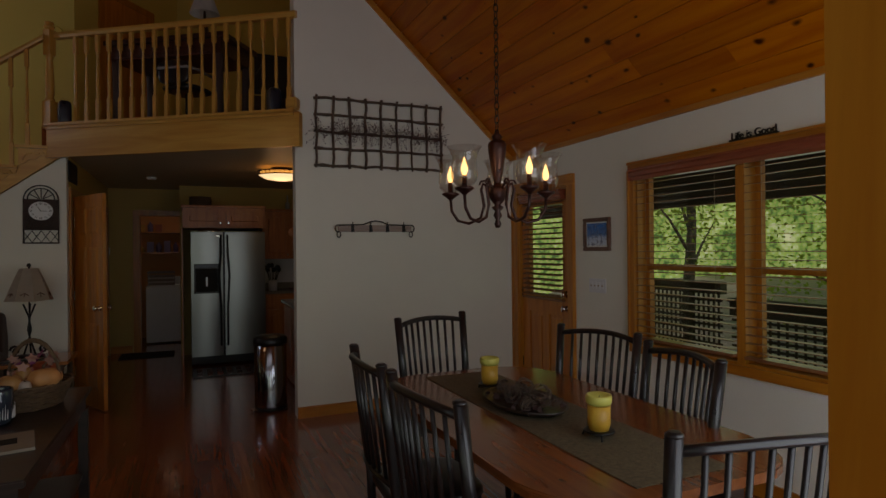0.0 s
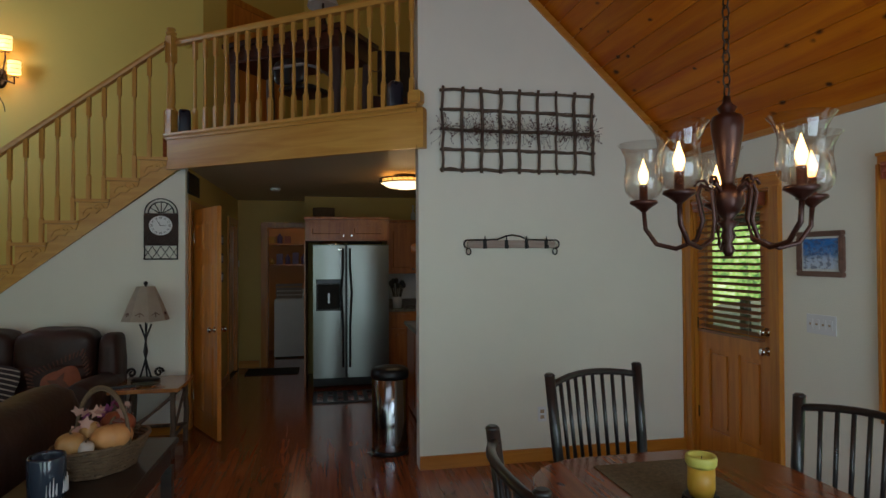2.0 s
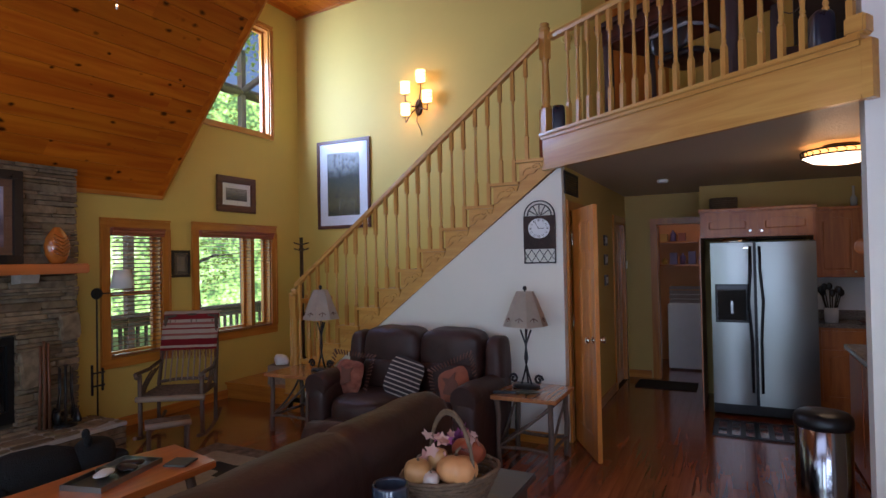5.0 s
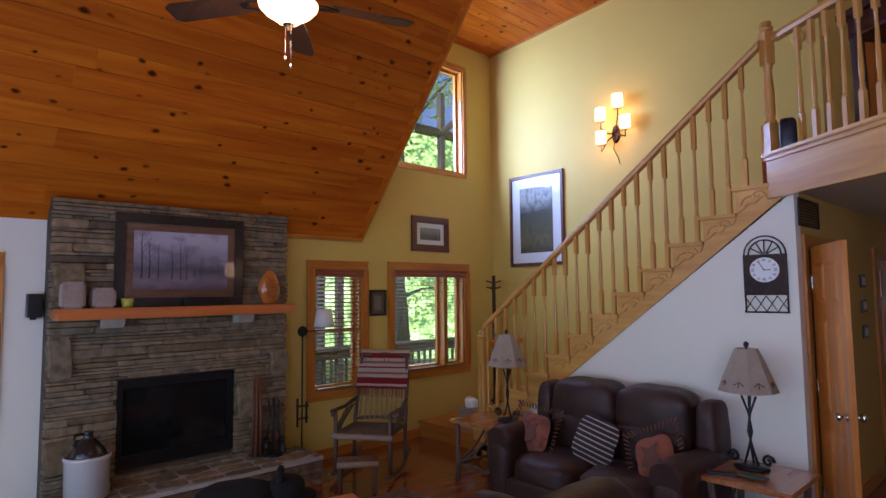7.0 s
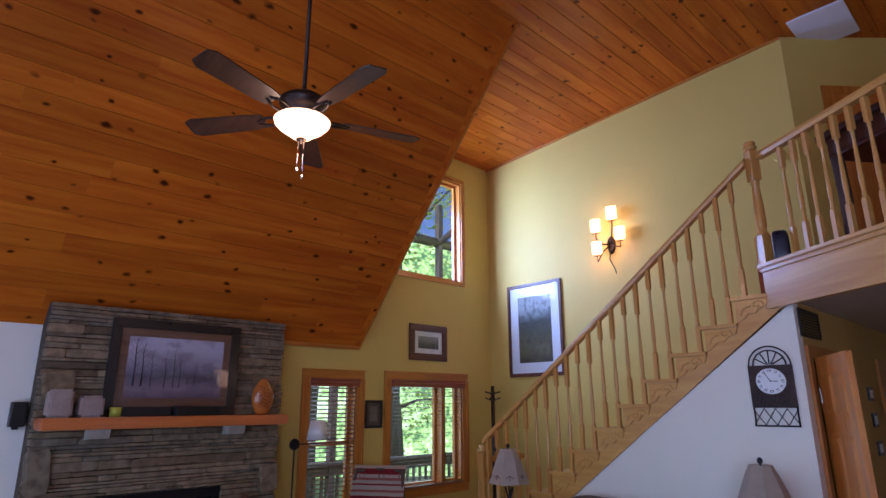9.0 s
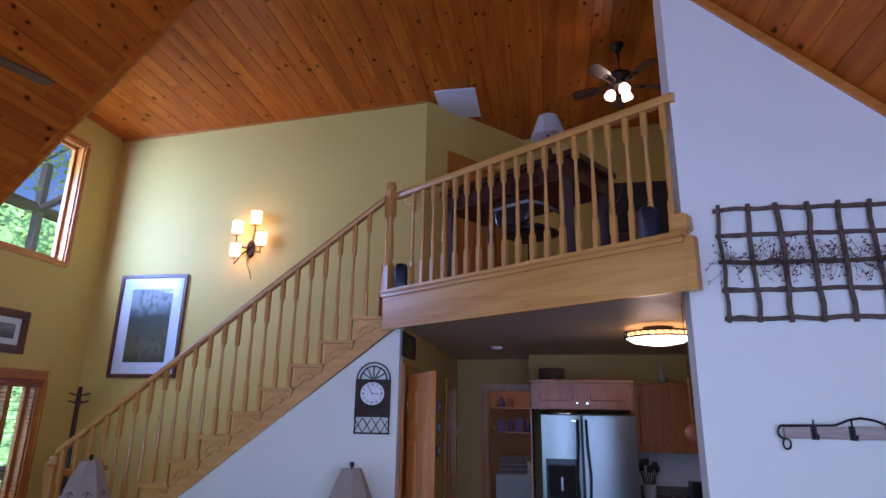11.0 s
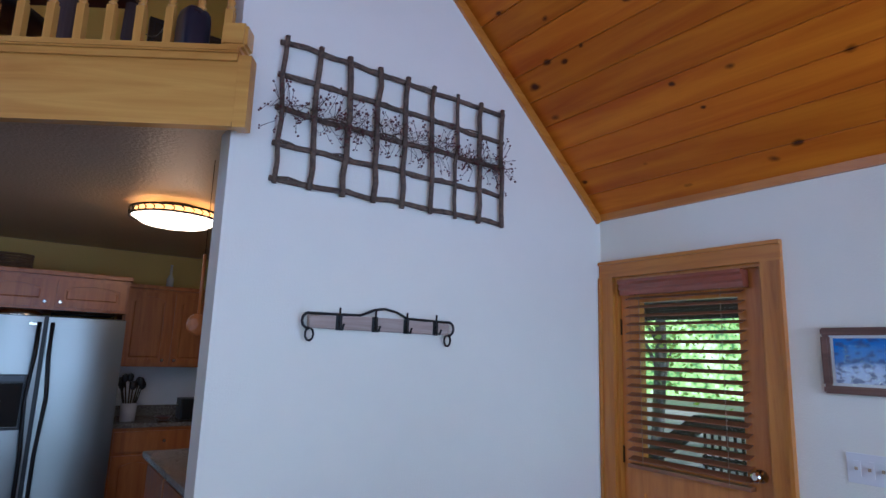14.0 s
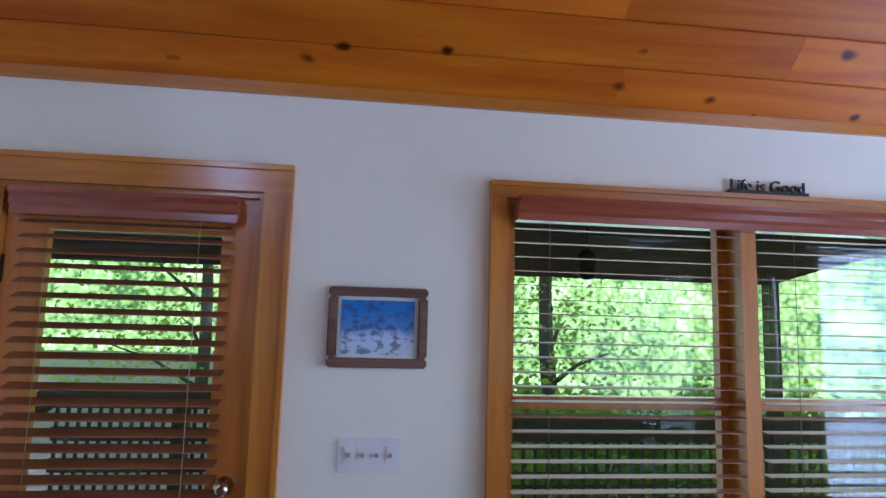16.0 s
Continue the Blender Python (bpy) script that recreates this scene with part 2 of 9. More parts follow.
def lathe(bm, prof, place=(0, 0, 0), n=20, sx=1.0, sy=1.0, turn=None, caps=True):
    """A profile of (radius, height) turned round z, closed at both ends."""
    rings = []
    for r, z in prof:
        ring = []
        for i in range(n):
            a = 2 * math.pi * i / n
            p = Vector((r * math.cos(a) * sx, r * math.sin(a) * sy, z))
            if turn:
                p = turn @ p
            ring.append(bm.verts.new(p + Vector(place)))
        rings.append(ring)
    for k in range(len(rings) - 1):
        for i in range(n):
            j = (i + 1) % n
            bm.faces.new((rings[k][i], rings[k][j], rings[k + 1][j], rings[k + 1][i])).smooth = True
    if caps:
        bm.faces.new(rings[0][::-1])
        bm.faces.new(rings[-1])


def tube(bm, pts, r, n=8, r2=None):
    """A round bar along points; r2 tapers it."""
    pts = [Vector(p) for p in pts]
    rings, up = [], Vector((0.13, 0.21, 0.97))
    for k, p in enumerate(pts):
        d = (pts[min(k + 1, len(pts) - 1)] - pts[max(k - 1, 0)]).normalized()
        s = d.cross(up if abs(d.dot(up)) < 0.98 else Vector((1, 0, 0))).normalized()
        u = s.cross(d)
        rad = r if r2 is None else r + (r2 - r) * k / (len(pts) - 1)
        rings.append([bm.verts.new(p + (s * math.cos(2 * math.pi * i / n) + u * math.sin(2 * math.pi * i / n)) * rad) for i in range(n)])
    for k in range(len(rings) - 1):
        for i in range(n):
            j = (i + 1) % n
            bm.faces.new((rings[k][i], rings[k][j], rings[k + 1][j], rings[k + 1][i])).smooth = True
    bm.faces.new(rings[0][::-1])
    bm.faces.new(rings[-1])


def bow(a, b, sag, n=8):
    """Points from a to b that bend by the vector sag in the middle."""
    a, b, sag = Vector(a), Vector(b), Vector(sag)
    return [a.lerp(b, t) + sag * (4 * t * (1 - t)) for t in [i / n for i in range(n + 1)]]


def cushion(bm, x0, x1, y0, y1, z0, z1, power=4.0, n=14, wave=0.0):
    """A padded block: a superellipsoid, slightly uneven."""
    c = Vector(((x0 + x1) / 2, (y0 + y1) / 2, (z0 + z1) / 2))
    h = Vector(((x1 - x0) / 2, (y1 - y0) / 2, (z1 - z0) / 2))
    n = max(2, n)
    table, start = {}, []
    def at(i, j, k):
        if (i, j, k) not in table:
            table[(i, j, k)] = bm.verts.new((2 * i / n - 1, 2 * j / n - 1, 2 * k / n - 1))
            start.append(table[(i, j, k)])
        return table[(i, j, k)]
    for u in range(n):
        for w in range(n):
            for e in (0, n):
                bm.faces.new((at(e, u, w), at(e, u + 1, w), at(e, u + 1, w + 1), at(e, u, w + 1)))
                bm.faces.new((at(u, e, w), at(u + 1, e, w), at(u + 1, e, w + 1), at(u, e, w + 1)))
                bm.faces.new((at(u, w, e), at(u + 1, w, e), at(u + 1, w + 1, e), at(u, w + 1, e)))
    verts = start
    for v in verts:
        p = v.co.copy()
        m = (abs(p.x) ** power + abs(p.y) ** power + abs(p.z) ** power) ** (1 / power)
        p /= max(m, 1e-6)
        q = Vector((p.x * h.x, p.y * h.y, p.z * h.z)) + c
        if wave:
            q += p.normalized() * wave * noise.noise(q * 7.0)
        v.co = q
        for f in v.link_faces:
            f.smooth = True


def part(name, bm, mat, parent=None, label="", kind="", at=None):
    me = bpy.data.meshes.new(name)
    bmesh.ops.recalc_face_normals(bm, faces=bm.faces)
    bm.to_mesh(me)
    bm.free()
    me.materials.append(mat)
    ob = new(name, me)
    if parent is not None:
        ob.parent = parent
    if at is not None:
        ob.matrix_basis = at
    return tagged(ob, label, "", "", kind)


def thing(name, label, category, at=None, group=""):
    ob = new(name)
    ob.empty_display_size = 0.2
    if at is not None:
        ob.matrix_basis = at if isinstance(at, Matrix) else Matrix.Translation(at)
    return tagged(ob, label, category, group)


def solid(name, mat, *boxes, parent=None, label="", kind="", bevel=0.0, at=None):
    bm = bmesh.new()
    for b in boxes:
        box(bm, *b)
    if bevel:
        bmesh.ops.bevel(bm, geom=list(bm.edges), offset=bevel, segments=2, affect="EDGES", profile=0.7)
    return part(name, bm, mat, parent, label, kind, at)


def wall_with_holes(bm, axis, a, b, u0, u1, z0, z1, holes):
    """A slab from a to b along the axis, from u0 to u1 across, with rectangular holes (u0, u1, z0, z1)."""
    us = sorted({u0, u1, *[h[0] for h in holes], *[h[1] for h in holes]})
    zs = sorted({z0, z1, *[h[2] for h in holes], *[h[3] for h in holes]})
    def open_at(i, j):
        if not (0 <= i < len(us) - 1 and 0 <= j < len(zs) - 1):
            return True
        cu, cz = (us[i] + us[i + 1]) / 2, (zs[j] + zs[j + 1]) / 2
        return any(h[0] < cu < h[1] and h[2] < cz < h[3] for h in holes)
    def quad(ps):
        bm.faces.new([bm.verts.new((d, u, z) if axis == 0 else (u, d, z)) for d, u, z in ps])
    for i in range(len(us) - 1):
        for j in range(len(zs) - 1):
            if open_at(i, j):
                continue
            p, q, r, s = us[i], us[i + 1], zs[j], zs[j + 1]
            for d in (a, b):
                quad(((d, p, r), (d, q, r), (d, q, s), (d, p, s)))
            for di, dj, e in ((-1, 0, ((p, r), (p, s))), (1, 0, ((q, r), (q, s))), (0, -1, ((p, r), (q, r))), (0, 1, ((p, s), (q, s)))):
                if open_at(i + di, j + dj):
                    quad(((a, *e[0]), (b, *e[0]), (b, *e[1]), (a, *e[1])))
    bmesh.ops.remove_doubles(bm, verts=bm.verts, dist=0.0005)


# ---- the house ----
WX, EX, SY, TY, CY, GY = -4.11, 4.24, 2.33, 7.32, 8.66, 10.2
SLOPE_W, SLOPE_E, EAVE_W, EAVE_E = 1.2, 0.93, 2.33, 2.41
LOFT, UNDER = 2.68, 2.42
KY, HX, HY = 11.2, 0.10, 11.85


def high(x):
    return 5.10 + 0.062 * (x - WX)


KIND = "structure"
bm = bmesh.new()
box(bm, WX - 0.1, 4.4, SY - 0.149, 13.6, -0.2, -0.02)
part("floor", bm, SUBFLOOR, kind=KIND)
FLOOR = bpy.data.objects["floor"]

bm = bmesh.new()
WIN_W = [(8.45, 9.62, 0.79, 2.01), (7.38, 7.97, 0.70, 2.0), (8.3, 9.64, 3.31, 4.74), (3.30, 4.62, 0.70, 1.98)]
wall_with_holes(bm, 0, WX - 0.16, WX, SY, GY + 0.12, 0, 5.3, WIN_W)
part("wall_west", bm, YELLOW, kind=KIND)
bm = bmesh.new()
wall_with_holes(bm, 0, WX + 0.002, WX + 0.008, SY, 5.0, 0, 2.4, [(3.30, 4.62, 0.70, 1.98)])
part("wall_west_cream", bm, CREAM, kind=KIND)
bm = bmesh.new()
DOOR_E, WIN_E = (6.375, 7.22, 0, 2.03), (3.71, 5.535, 0.75, 2.055)
wall_with_holes(bm, 0, EX, EX + 0.16, SY, 7.6, 0, 2.6, [DOOR_E, WIN_E])
part("wall_east", bm, CREAM, kind=KIND)
bm = bmesh.new()
# last opening is added, high and unseen, to drop a sun patch on the floor
wall_with_holes(bm, 1, SY - 0.15, SY, WX - 0.2, EX + 0.2, 0, 5.6, [(-3.3, 0.1, 0.3, 2.2), (0.60, 1.54, 0.0, 2.12), (2.05, 3.75, 0.3, 2.2), (-1.50, -1.05, 3.40, 3.76)])
part("wall_south", bm, CREAM, kind=KIND)
bm = bmesh.new()
xr = WX
prism(bm, [(2.03, 0), (EX, 0), (EX, EAVE_E + 0.05), (2.03, EAVE_E + SLOPE_E * (EX - 2.03) + 0.05)], 1, TY, TY + 0.14)
part("wall_north_dining", bm, CREAM, kind=KIND)
bm = bmesh.new()
box(bm, WX - 0.1, -0.05, GY, GY + 0.14, 0, 5.5)
part("wall_stair", bm, YELLOW, kind=KIND)
bm = bmesh.new()
prism(bm, [(-0.05, GY), (1.05, 11.55), (0.95, 11.64), (-0.15, GY + 0.12)], 2, LOFT, 5.6)
part("wall_loft_angled", bm, YELLOW, kind=KIND)
bm = bmesh.new()
box(bm, 0.9, 4.39, 11.55, 11.67, LOFT, 5.8)
part("wall_loft", bm, YELLOW, kind=KIND)
bm = bmesh.new()
box(bm, 4.27, 4.39, 7.5, 11.6, LOFT, 5.8)
part("wall_loft_side", bm, YELLOW, kind=KIND)
# wall under the stair, with its sloped top
bm = bmesh.new()
prism(bm, [(-3.0, 0.02), (HX, 0.02), (HX, 2.415), (-2.95, 0.10)], 1, CY, CY + 0.11)
part("wall_under_stair", bm, CREAM, kind=KIND)
# hall and kitchen
bm = bmesh.new()
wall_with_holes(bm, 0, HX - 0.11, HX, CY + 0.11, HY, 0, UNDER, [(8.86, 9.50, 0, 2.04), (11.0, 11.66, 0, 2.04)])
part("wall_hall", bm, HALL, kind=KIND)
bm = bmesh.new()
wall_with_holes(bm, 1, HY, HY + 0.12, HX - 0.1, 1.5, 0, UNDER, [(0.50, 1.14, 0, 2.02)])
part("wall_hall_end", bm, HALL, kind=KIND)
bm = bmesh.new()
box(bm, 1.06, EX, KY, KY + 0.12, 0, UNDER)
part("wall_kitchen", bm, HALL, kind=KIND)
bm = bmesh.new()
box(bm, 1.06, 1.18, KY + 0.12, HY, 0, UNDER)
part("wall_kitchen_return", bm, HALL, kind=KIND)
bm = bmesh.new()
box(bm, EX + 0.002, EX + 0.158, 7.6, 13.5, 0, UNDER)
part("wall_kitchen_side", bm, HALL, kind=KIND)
LAUNDRY = material("laundry_paint", (0.62, 0.30, 0.12), 0.6, vary=0.05, scale=2)
bm = bmesh.new()
box(bm, 0.0, 2.6, 13.4, 13.5, 0, UNDER)
box(bm, -0.3, -0.2, HY, 13.5, 0, UNDER)
box(bm, 2.5, 2.6, HY, 13.5, 0, UNDER)
part("wall_laundry", bm, LAUNDRY, kind=KIND)
bm = bmesh.new()
box(bm, -0.9, -0.82, CY + 0.2, 9.9, 0, 1.6)
part("wall_closet", bm, CREAM, kind=KIND)
bm = bmesh.new()
box(bm, -0.2, -0.01, 10.9, 11.8, 0, UNDER)
part("wall_closet_far", bm, CREAM, kind=KIND)
# loft floor with the low ceiling beneath it
A, B = Vector((HX - 0.05, CY - 0.07, 0)), Vector((2.045, TY - 0.10, 0))
bm = bmesh.new()
prism(bm, [(A.x, A.y), (B.x, B.y), (2.07, TY - 0.004), (2.028, TY - 0.004), (2.028, TY + 0.14), (4.4, TY + 0.14), (4.4, 13.5), (-0.3, 13.5), (-0.3, GY + 0.14), (-0.02, GY), (-0.02, CY)], 2, UNDER, UNDER + 0.04)
part("low_ceiling", bm, LOW_CEIL, kind=KIND)
bm = bmesh.new()
prism(bm, [(A.x, A.y + 0.03), (B.x, B.y + 0.03), (2.07, TY - 0.004), (2.028, TY - 0.004), (2.028, TY + 0.14), (4.4, TY + 0.14), (4.4, 11.6), (1.0, 11.6), (-0.1, GY + 0.1), (-0.1, CY + 0.03)], 2, UNDER + 0.05, LOFT)
part("loft_floor", bm, FLOORS, kind=KIND)


def boards(name, m, length, width, pitch, seed, mat=PINE):
    """Ceiling boards along local x, face at local z = 0 looking down, on a closed backing."""
    rng = random.Random(seed)
    verts, faces = [], []
    def slab(x0, x1, y0, y1, z0, z1, chamfer):
        c = chamfer
        base = len(verts)
        verts.extend([(x0, y0, z0 + c), (x1, y0, z0 + c), (x1, y0 + c, z0), (x0, y0 + c, z0), (x1, y1 - c, z0), (x0, y1 - c, z0), (x1, y1, z0 + c), (x0, y1, z0 + c), (x0, y0, z1), (x1, y0, z1), (x1, y1, z1), (x0, y1, z1)])
        for f in ((0, 1, 2, 3), (3, 2, 4, 5), (5, 4, 6, 7), (0, 8, 9, 1), (7, 6, 10, 11), (0, 3, 5, 7, 11, 8), (1, 9, 10, 6, 4, 2), (8, 11, 10, 9)):
            faces.append([base + i for i in f])
    y = 0.0
    while y < width - 0.01:
        w = min(pitch, width - y)
        x = -rng.uniform(0, 2.0)
        while x < length:
            step = rng.uniform(2.2, 4.2)
            a, b = max(0, x), min(length, x + step)
            if b - a > 0.02:
                slab(a, b - 0.0006, y + 0.0007, y + w - 0.0007, rng.uniform(0, 0.001), 0.018, 0.004)
            x += step
        y += w
    base = len(verts)
    verts.extend([(0, 0, 0.0185), (length, 0, 0.0185), (length, width, 0.0185), (0, width, 0.0185), (0, 0, 0.12), (length, 0, 0.12), (length, width, 0.12), (0, width, 0.12)])
    for f in ((0, 1, 2, 3), (7, 6, 5, 4), (0, 4, 5, 1), (1, 5, 6, 2), (2, 6, 7, 3), (3, 7, 4, 0)):
        faces.append([base + i for i in f])
    me = bpy.data.meshes.new(name)
    me.from_pydata(verts, [], faces)
    me.materials.append(mat)
    ob = new(name, me)
    ob.matrix_basis = m
    return tagged(ob, kind=KIND)


def frame_of(origin, along, across):
    x, y = Vector(along).normalized(), Vector(across).normalized()
    z = x.cross(y)
    return Matrix.Translation(origin) @ Matrix((x, y, z)).transposed().to_4x4()


top_w = (high(WX) - EAVE_W) / (SLOPE_W - 0.062)
boards("ceiling_west", frame_of((WX, SY, EAVE_W), (0, 1, 0), (1, 0, SLOPE_W)) @ Matrix.Diagonal((1, 1, -1, 1)), 7.98 - SY, (top_w + 0.05) * math.hypot(1, SLOPE_W), 0.165, 1)
xe = (high(EX) - EAVE_E - 0.062 * 0) / (SLOPE_E + 0.062)
boards("ceiling_east", frame_of((EX, TY, EAVE_E), (0, -1, 0), (-1, 0, SLOPE_E)) @ Matrix.Diagonal((1, 1, -1, 1)), TY - SY, (xe + 0.05) * math.hypot(1, SLOPE_E), 0.165, 2)
boards("ceiling_upper", frame_of((WX, SY, high(WX)), (0, 1, 0), (1, 0, 0.062)) @ Matrix.Diagonal((1, 1, -1, 1)), 11.7 - SY, 8.6, 0.165, 3)
bm = bmesh.new()
prism(bm, [(WX, EAVE_W), (WX + top_w, high(WX + top_w)), (WX, high(WX) + 0.05)], 1, 7.90, 7.972)
part("ceiling_cheek", bm, PINE, kind=KIND)
bm = bmesh.new()
prism(bm, [(0.6, EAVE_E + SLOPE_E * (EX - 0.6)), (2.03, EAVE_E + SLOPE_E * (EX - 2.03)), (2.03, 5.8), (0.6, 5.8)], 1, TY + 0.004, TY + 0.10)
box(bm, 2.03, EX + 0.3, TY + 0.15, TY + 0.2, LOFT, 5.9)
part("ceiling_cheek_east", bm, CREAM, kind=KIND)

# ---- doors, windows and their trim ----
def casing(n, x, s, y0, y1, z0, z1, parent, sill=True, w=0.095):
    """Moulded trim round an opening in a wall at x; s is the outward direction."""
    t = 0.022
    for nm, b in (("casing_side", (y0 - w, y0, z0, z1)), ("casing_side", (y1, y1 + w, z0, z1)), ("casing_head", (y0 - w, y1 + w, z1, z1 + w)), ("casing_sill", (y0 - w, y1 + w, z0 - w, z0))):
        if nm == "casing_sill" and not sill:
            continue
        bm = bmesh.new()
        box(bm, x, x - s * t, b[0], b[1], b[2], b[3])
        if nm == "casing_side":
            outer = b[0] if b[0] < y0 else b[1]
            q = 0.018 if outer < y0 else -0.018
            box(bm, x - s * t, x - s * (t + 0.012), outer, outer + q, b[2], b[3])
        elif nm == "casing_head":
            box(bm, x - s * t, x - s * (t + 0.012), b[0], b[1], b[3] - 0.018, b[3])
        part(nm, bm, TRIM if nm == "casing_side" else TRIMY, parent)
    bm = bmesh.new()
    e = 0.018
    box(bm, x, x + s * 0.158, y0, y0 + e, z0, z1)
    box(bm, x, x + s * 0.158, y1 - e, y1, z0, z1)
    box(bm, x, x + s * 0.158, y0 + e, y1 - e, z1 - e, z1)
    if sill:
        box(bm, x, x + s * 0.158, y0 + e, y1 - e, z0, z0 + e)
    part("jamb_lining", bm, TRIM, parent)


def window(n, x, s, y0, y1, z0, z1, mullions=(), rail=None, width=0.095):
    win = tagged(new("window_%d" % n), kind=KIND)
    casing(n, x, s, y0, y1, z0, z1, win, w=width)
    edges = [y0 + 0.018]
    for m in mullions:
        solid("mullion", TRIM, (x - s * 0.018, x + s * 0.155, m - 0.03, m + 0.03, z0 + 0.018, z1 - 0.018), parent=win)
        edges += [m - 0.03, m + 0.03]
    edges.append(y1 - 0.018)
    for a, b in zip(edges[::2], edges[1::2]):
        bm = bmesh.new()
        f, d0, d1 = 0.035, x + s * 0.08, x + s * 0.12
        box(bm, d0, d1, a, a + f, z0 + 0.018, z1 - 0.018)
        box(bm, d0, d1, b - f, b, z0 + 0.018, z1 - 0.018)
        box(bm, d0, d1, a + f, b - f, z0 + 0.018, z0 + 0.018 + f)
        box(bm, d0, d1, a + f, b - f, z1 - 0.018 - f, z1 - 0.018)
        if rail:
            box(bm, d0 - s * 0.005, d1, a + f, b - f, rail - 0.022, rail + 0.022)
        part("sash", bm, TRIM, win)
        bm = bmesh.new()
        box(bm, x + s * 0.098, x + s * 0.102, a + f, b - f, z0 + 0.05, z1 - 0.05)
        g = part("pane", bm, GLASS, win)
        g.visible_shadow = False
    return win


def blind(x, s, y0, y1, z0, z1, label, tilt=12, pitch=0.043, depth=0.045, valance=True):
    """Wooden slats between z0 and z1, with ladder cords, a bottom rail and a moulded valance."""
    b = thing("window_blind", label, "window blind", (x, (y0 + y1) / 2, z1), "wooden blinds")
    hw = (y1 - y0) / 2
    if valance:
        bm = bmesh.new()
        prism(bm, [(0.0, 0.0), (-s * 0.075, 0.0), (-s * 0.078, -0.015), (-s * 0.062, -0.028), (-s * 0.066, -0.05), (-s * 0.055, -0.06), (-s * 0.055, -0.085), (0.0, -0.085)], 1, -hw - 0.02, hw + 0.02)
        part("valance", bm, VALANCE, b)
    n = int((z1 - z0 - 0.09) / pitch)
    me = None
    for i in range(n):
        z = -0.105 - i * pitch
        if me is None:
            bm = bmesh.new()
            a = radians(tilt)
            dx, dz = depth / 2 * math.cos(a), depth / 2 * math.sin(a)
            prism(bm, [(-s * dx, -dz), (s * dx, dz), (s * dx, dz + 0.003), (-s * dx, -dz + 0.003)], 1, -hw + 0.004, hw - 0.004)
            o = part("slat", bm, BLIND, b)
            me = o.data
        else:
            o = new("slat", me)
            o.parent = b
        o.location = (s * 0.01 - s * 0.03, 0, z)
    bm = bmesh.new()
    box(bm, -s * 0.045, s * 0.005, -hw + 0.004, hw - 0.004, z0 - z1, z0 - z1 + 0.018)
    part("bottom_rail", bm, BLIND, b)
    for y in (-hw * 0.7, 0.0 if hw > 0.5 else hw * 0.7, hw * 0.7):
        bm = bmesh.new()
        tube(bm, [(-s * 0.045, y, -0.08), (-s * 0.045, y, z0 - z1 + 0.01)], 0.0014, 5)
        part("ladder_cord", bm, CORD, b)
    return b


VALANCE = wood("valance_wood", (0.24, 0.062, 0.030), (0.33, 0.095, 0.048), 0.22, 0.6, 1, 2.0)
CORD = material("blind_cord", (0.42, 0.32, 0.22), 0.8, vary=0.1)
window(1, EX, 1, 3.71, 5.535, 0.75, 2.055, (4.62,), 1.33, width=0.06)
blind(EX + 0.002, 1, 3.73, 4.585, 0.80, 2.05, "dark wood slatted blind, open, in the east window", 3, 0.05, 0.042, valance=False)
blind(EX + 0.002, 1, 4.655, 5.515, 0.80, 2.05, "dark wood slatted blind, open, in the east window", 3, 0.05, 0.042, valance=False)
bm = bmesh.new()
prism(bm, [(0.0, 0.0), (-0.075, 0.0), (-0.078, -0.015), (-0.062, -0.028), (-0.066, -0.05), (-0.055, -0.06), (-0.055, -0.085), (0.0, -0.085)], 1, -0.885, 0.885)
bv = thing("blind_valance", "polished red-brown moulded valance across the east window's blinds", "valance", (EX - 0.024, 4.622, 2.052))
part("moulding", bm, VALANCE, bv)
for y in (-0.889, 0.8855):
    solid("end_cap", VALANCE, (-0.068, 0.0, y, y + 0.0035, -0.084, -0.002), parent=bv)
window(2, WX, -1, 8.45, 9.62, 0.79, 2.01, (9.28,), None)
blind(WX + 0.002, -1, 8.47, 9.60, 0.80, 2.01, "brown wood slatted blind, open, in the wide west window", -5)
window(3, WX, -1, 7.38, 7.97, 0.70, 2.0, (), 1.33)
blind(WX + 0.002, -1, 7.40, 7.95, 0.72, 2.0, "brown wood slatted blind, half tilted, in the narrow west window", -16)
window(4, WX, -1, 8.3, 9.64, 3.31, 4.74, width=0.05)
window(5, WX, -1, 3.30, 4.62, 0.70, 1.98, (), 1.33)
blind(WX + 0.010, -1, 3.32, 4.60, 0.72, 1.98, "brown wood slatted blind, open, beside the stone chimney", 6)

# east door
door = thing("door_1", "", "", (EX, 6.795, 0))
tagged(door, kind=KIND)
PANELY = wood("door_oak", (0.42, 0.13, 0.012), (0.62, 0.24, 0.032), 0.3, 0.35, 2, 1.3)
bm = bmesh.new()
for b in ((-0.405, -0.28, 0.01, 2.02), (0.28, 0.405, 0.01, 2.02), (-0.28, 0.28, 1.88, 2.02), (-0.28, 0.28, 0.86, 1.02), (-0.28, 0.28, 0.01, 0.24), (-0.05, 0.05, 0.24, 0.86)):
    box(bm, 0.03, 0.072, *b)
part("door_frame", bm, PANELY, door)
for y0, y1 in ((-0.28, -0.05), (0.05, 0.28)):
    bm = bmesh.new()
    box(bm, 0.045, 0.06, y0 + 0.0005, y1 - 0.0005, 0.24, 0.86)
    c = 0.035
    v = box(bm, 0.034, 0.045, y0 + c, y1 - c, 0.24 + c, 0.86 - c)
    part("door_panel", bm, PANELY, door)
solid("door_pane", GLASS, (0.048, 0.052, -0.279, 0.279, 1.021, 1.879), parent=door).visible_shadow = False
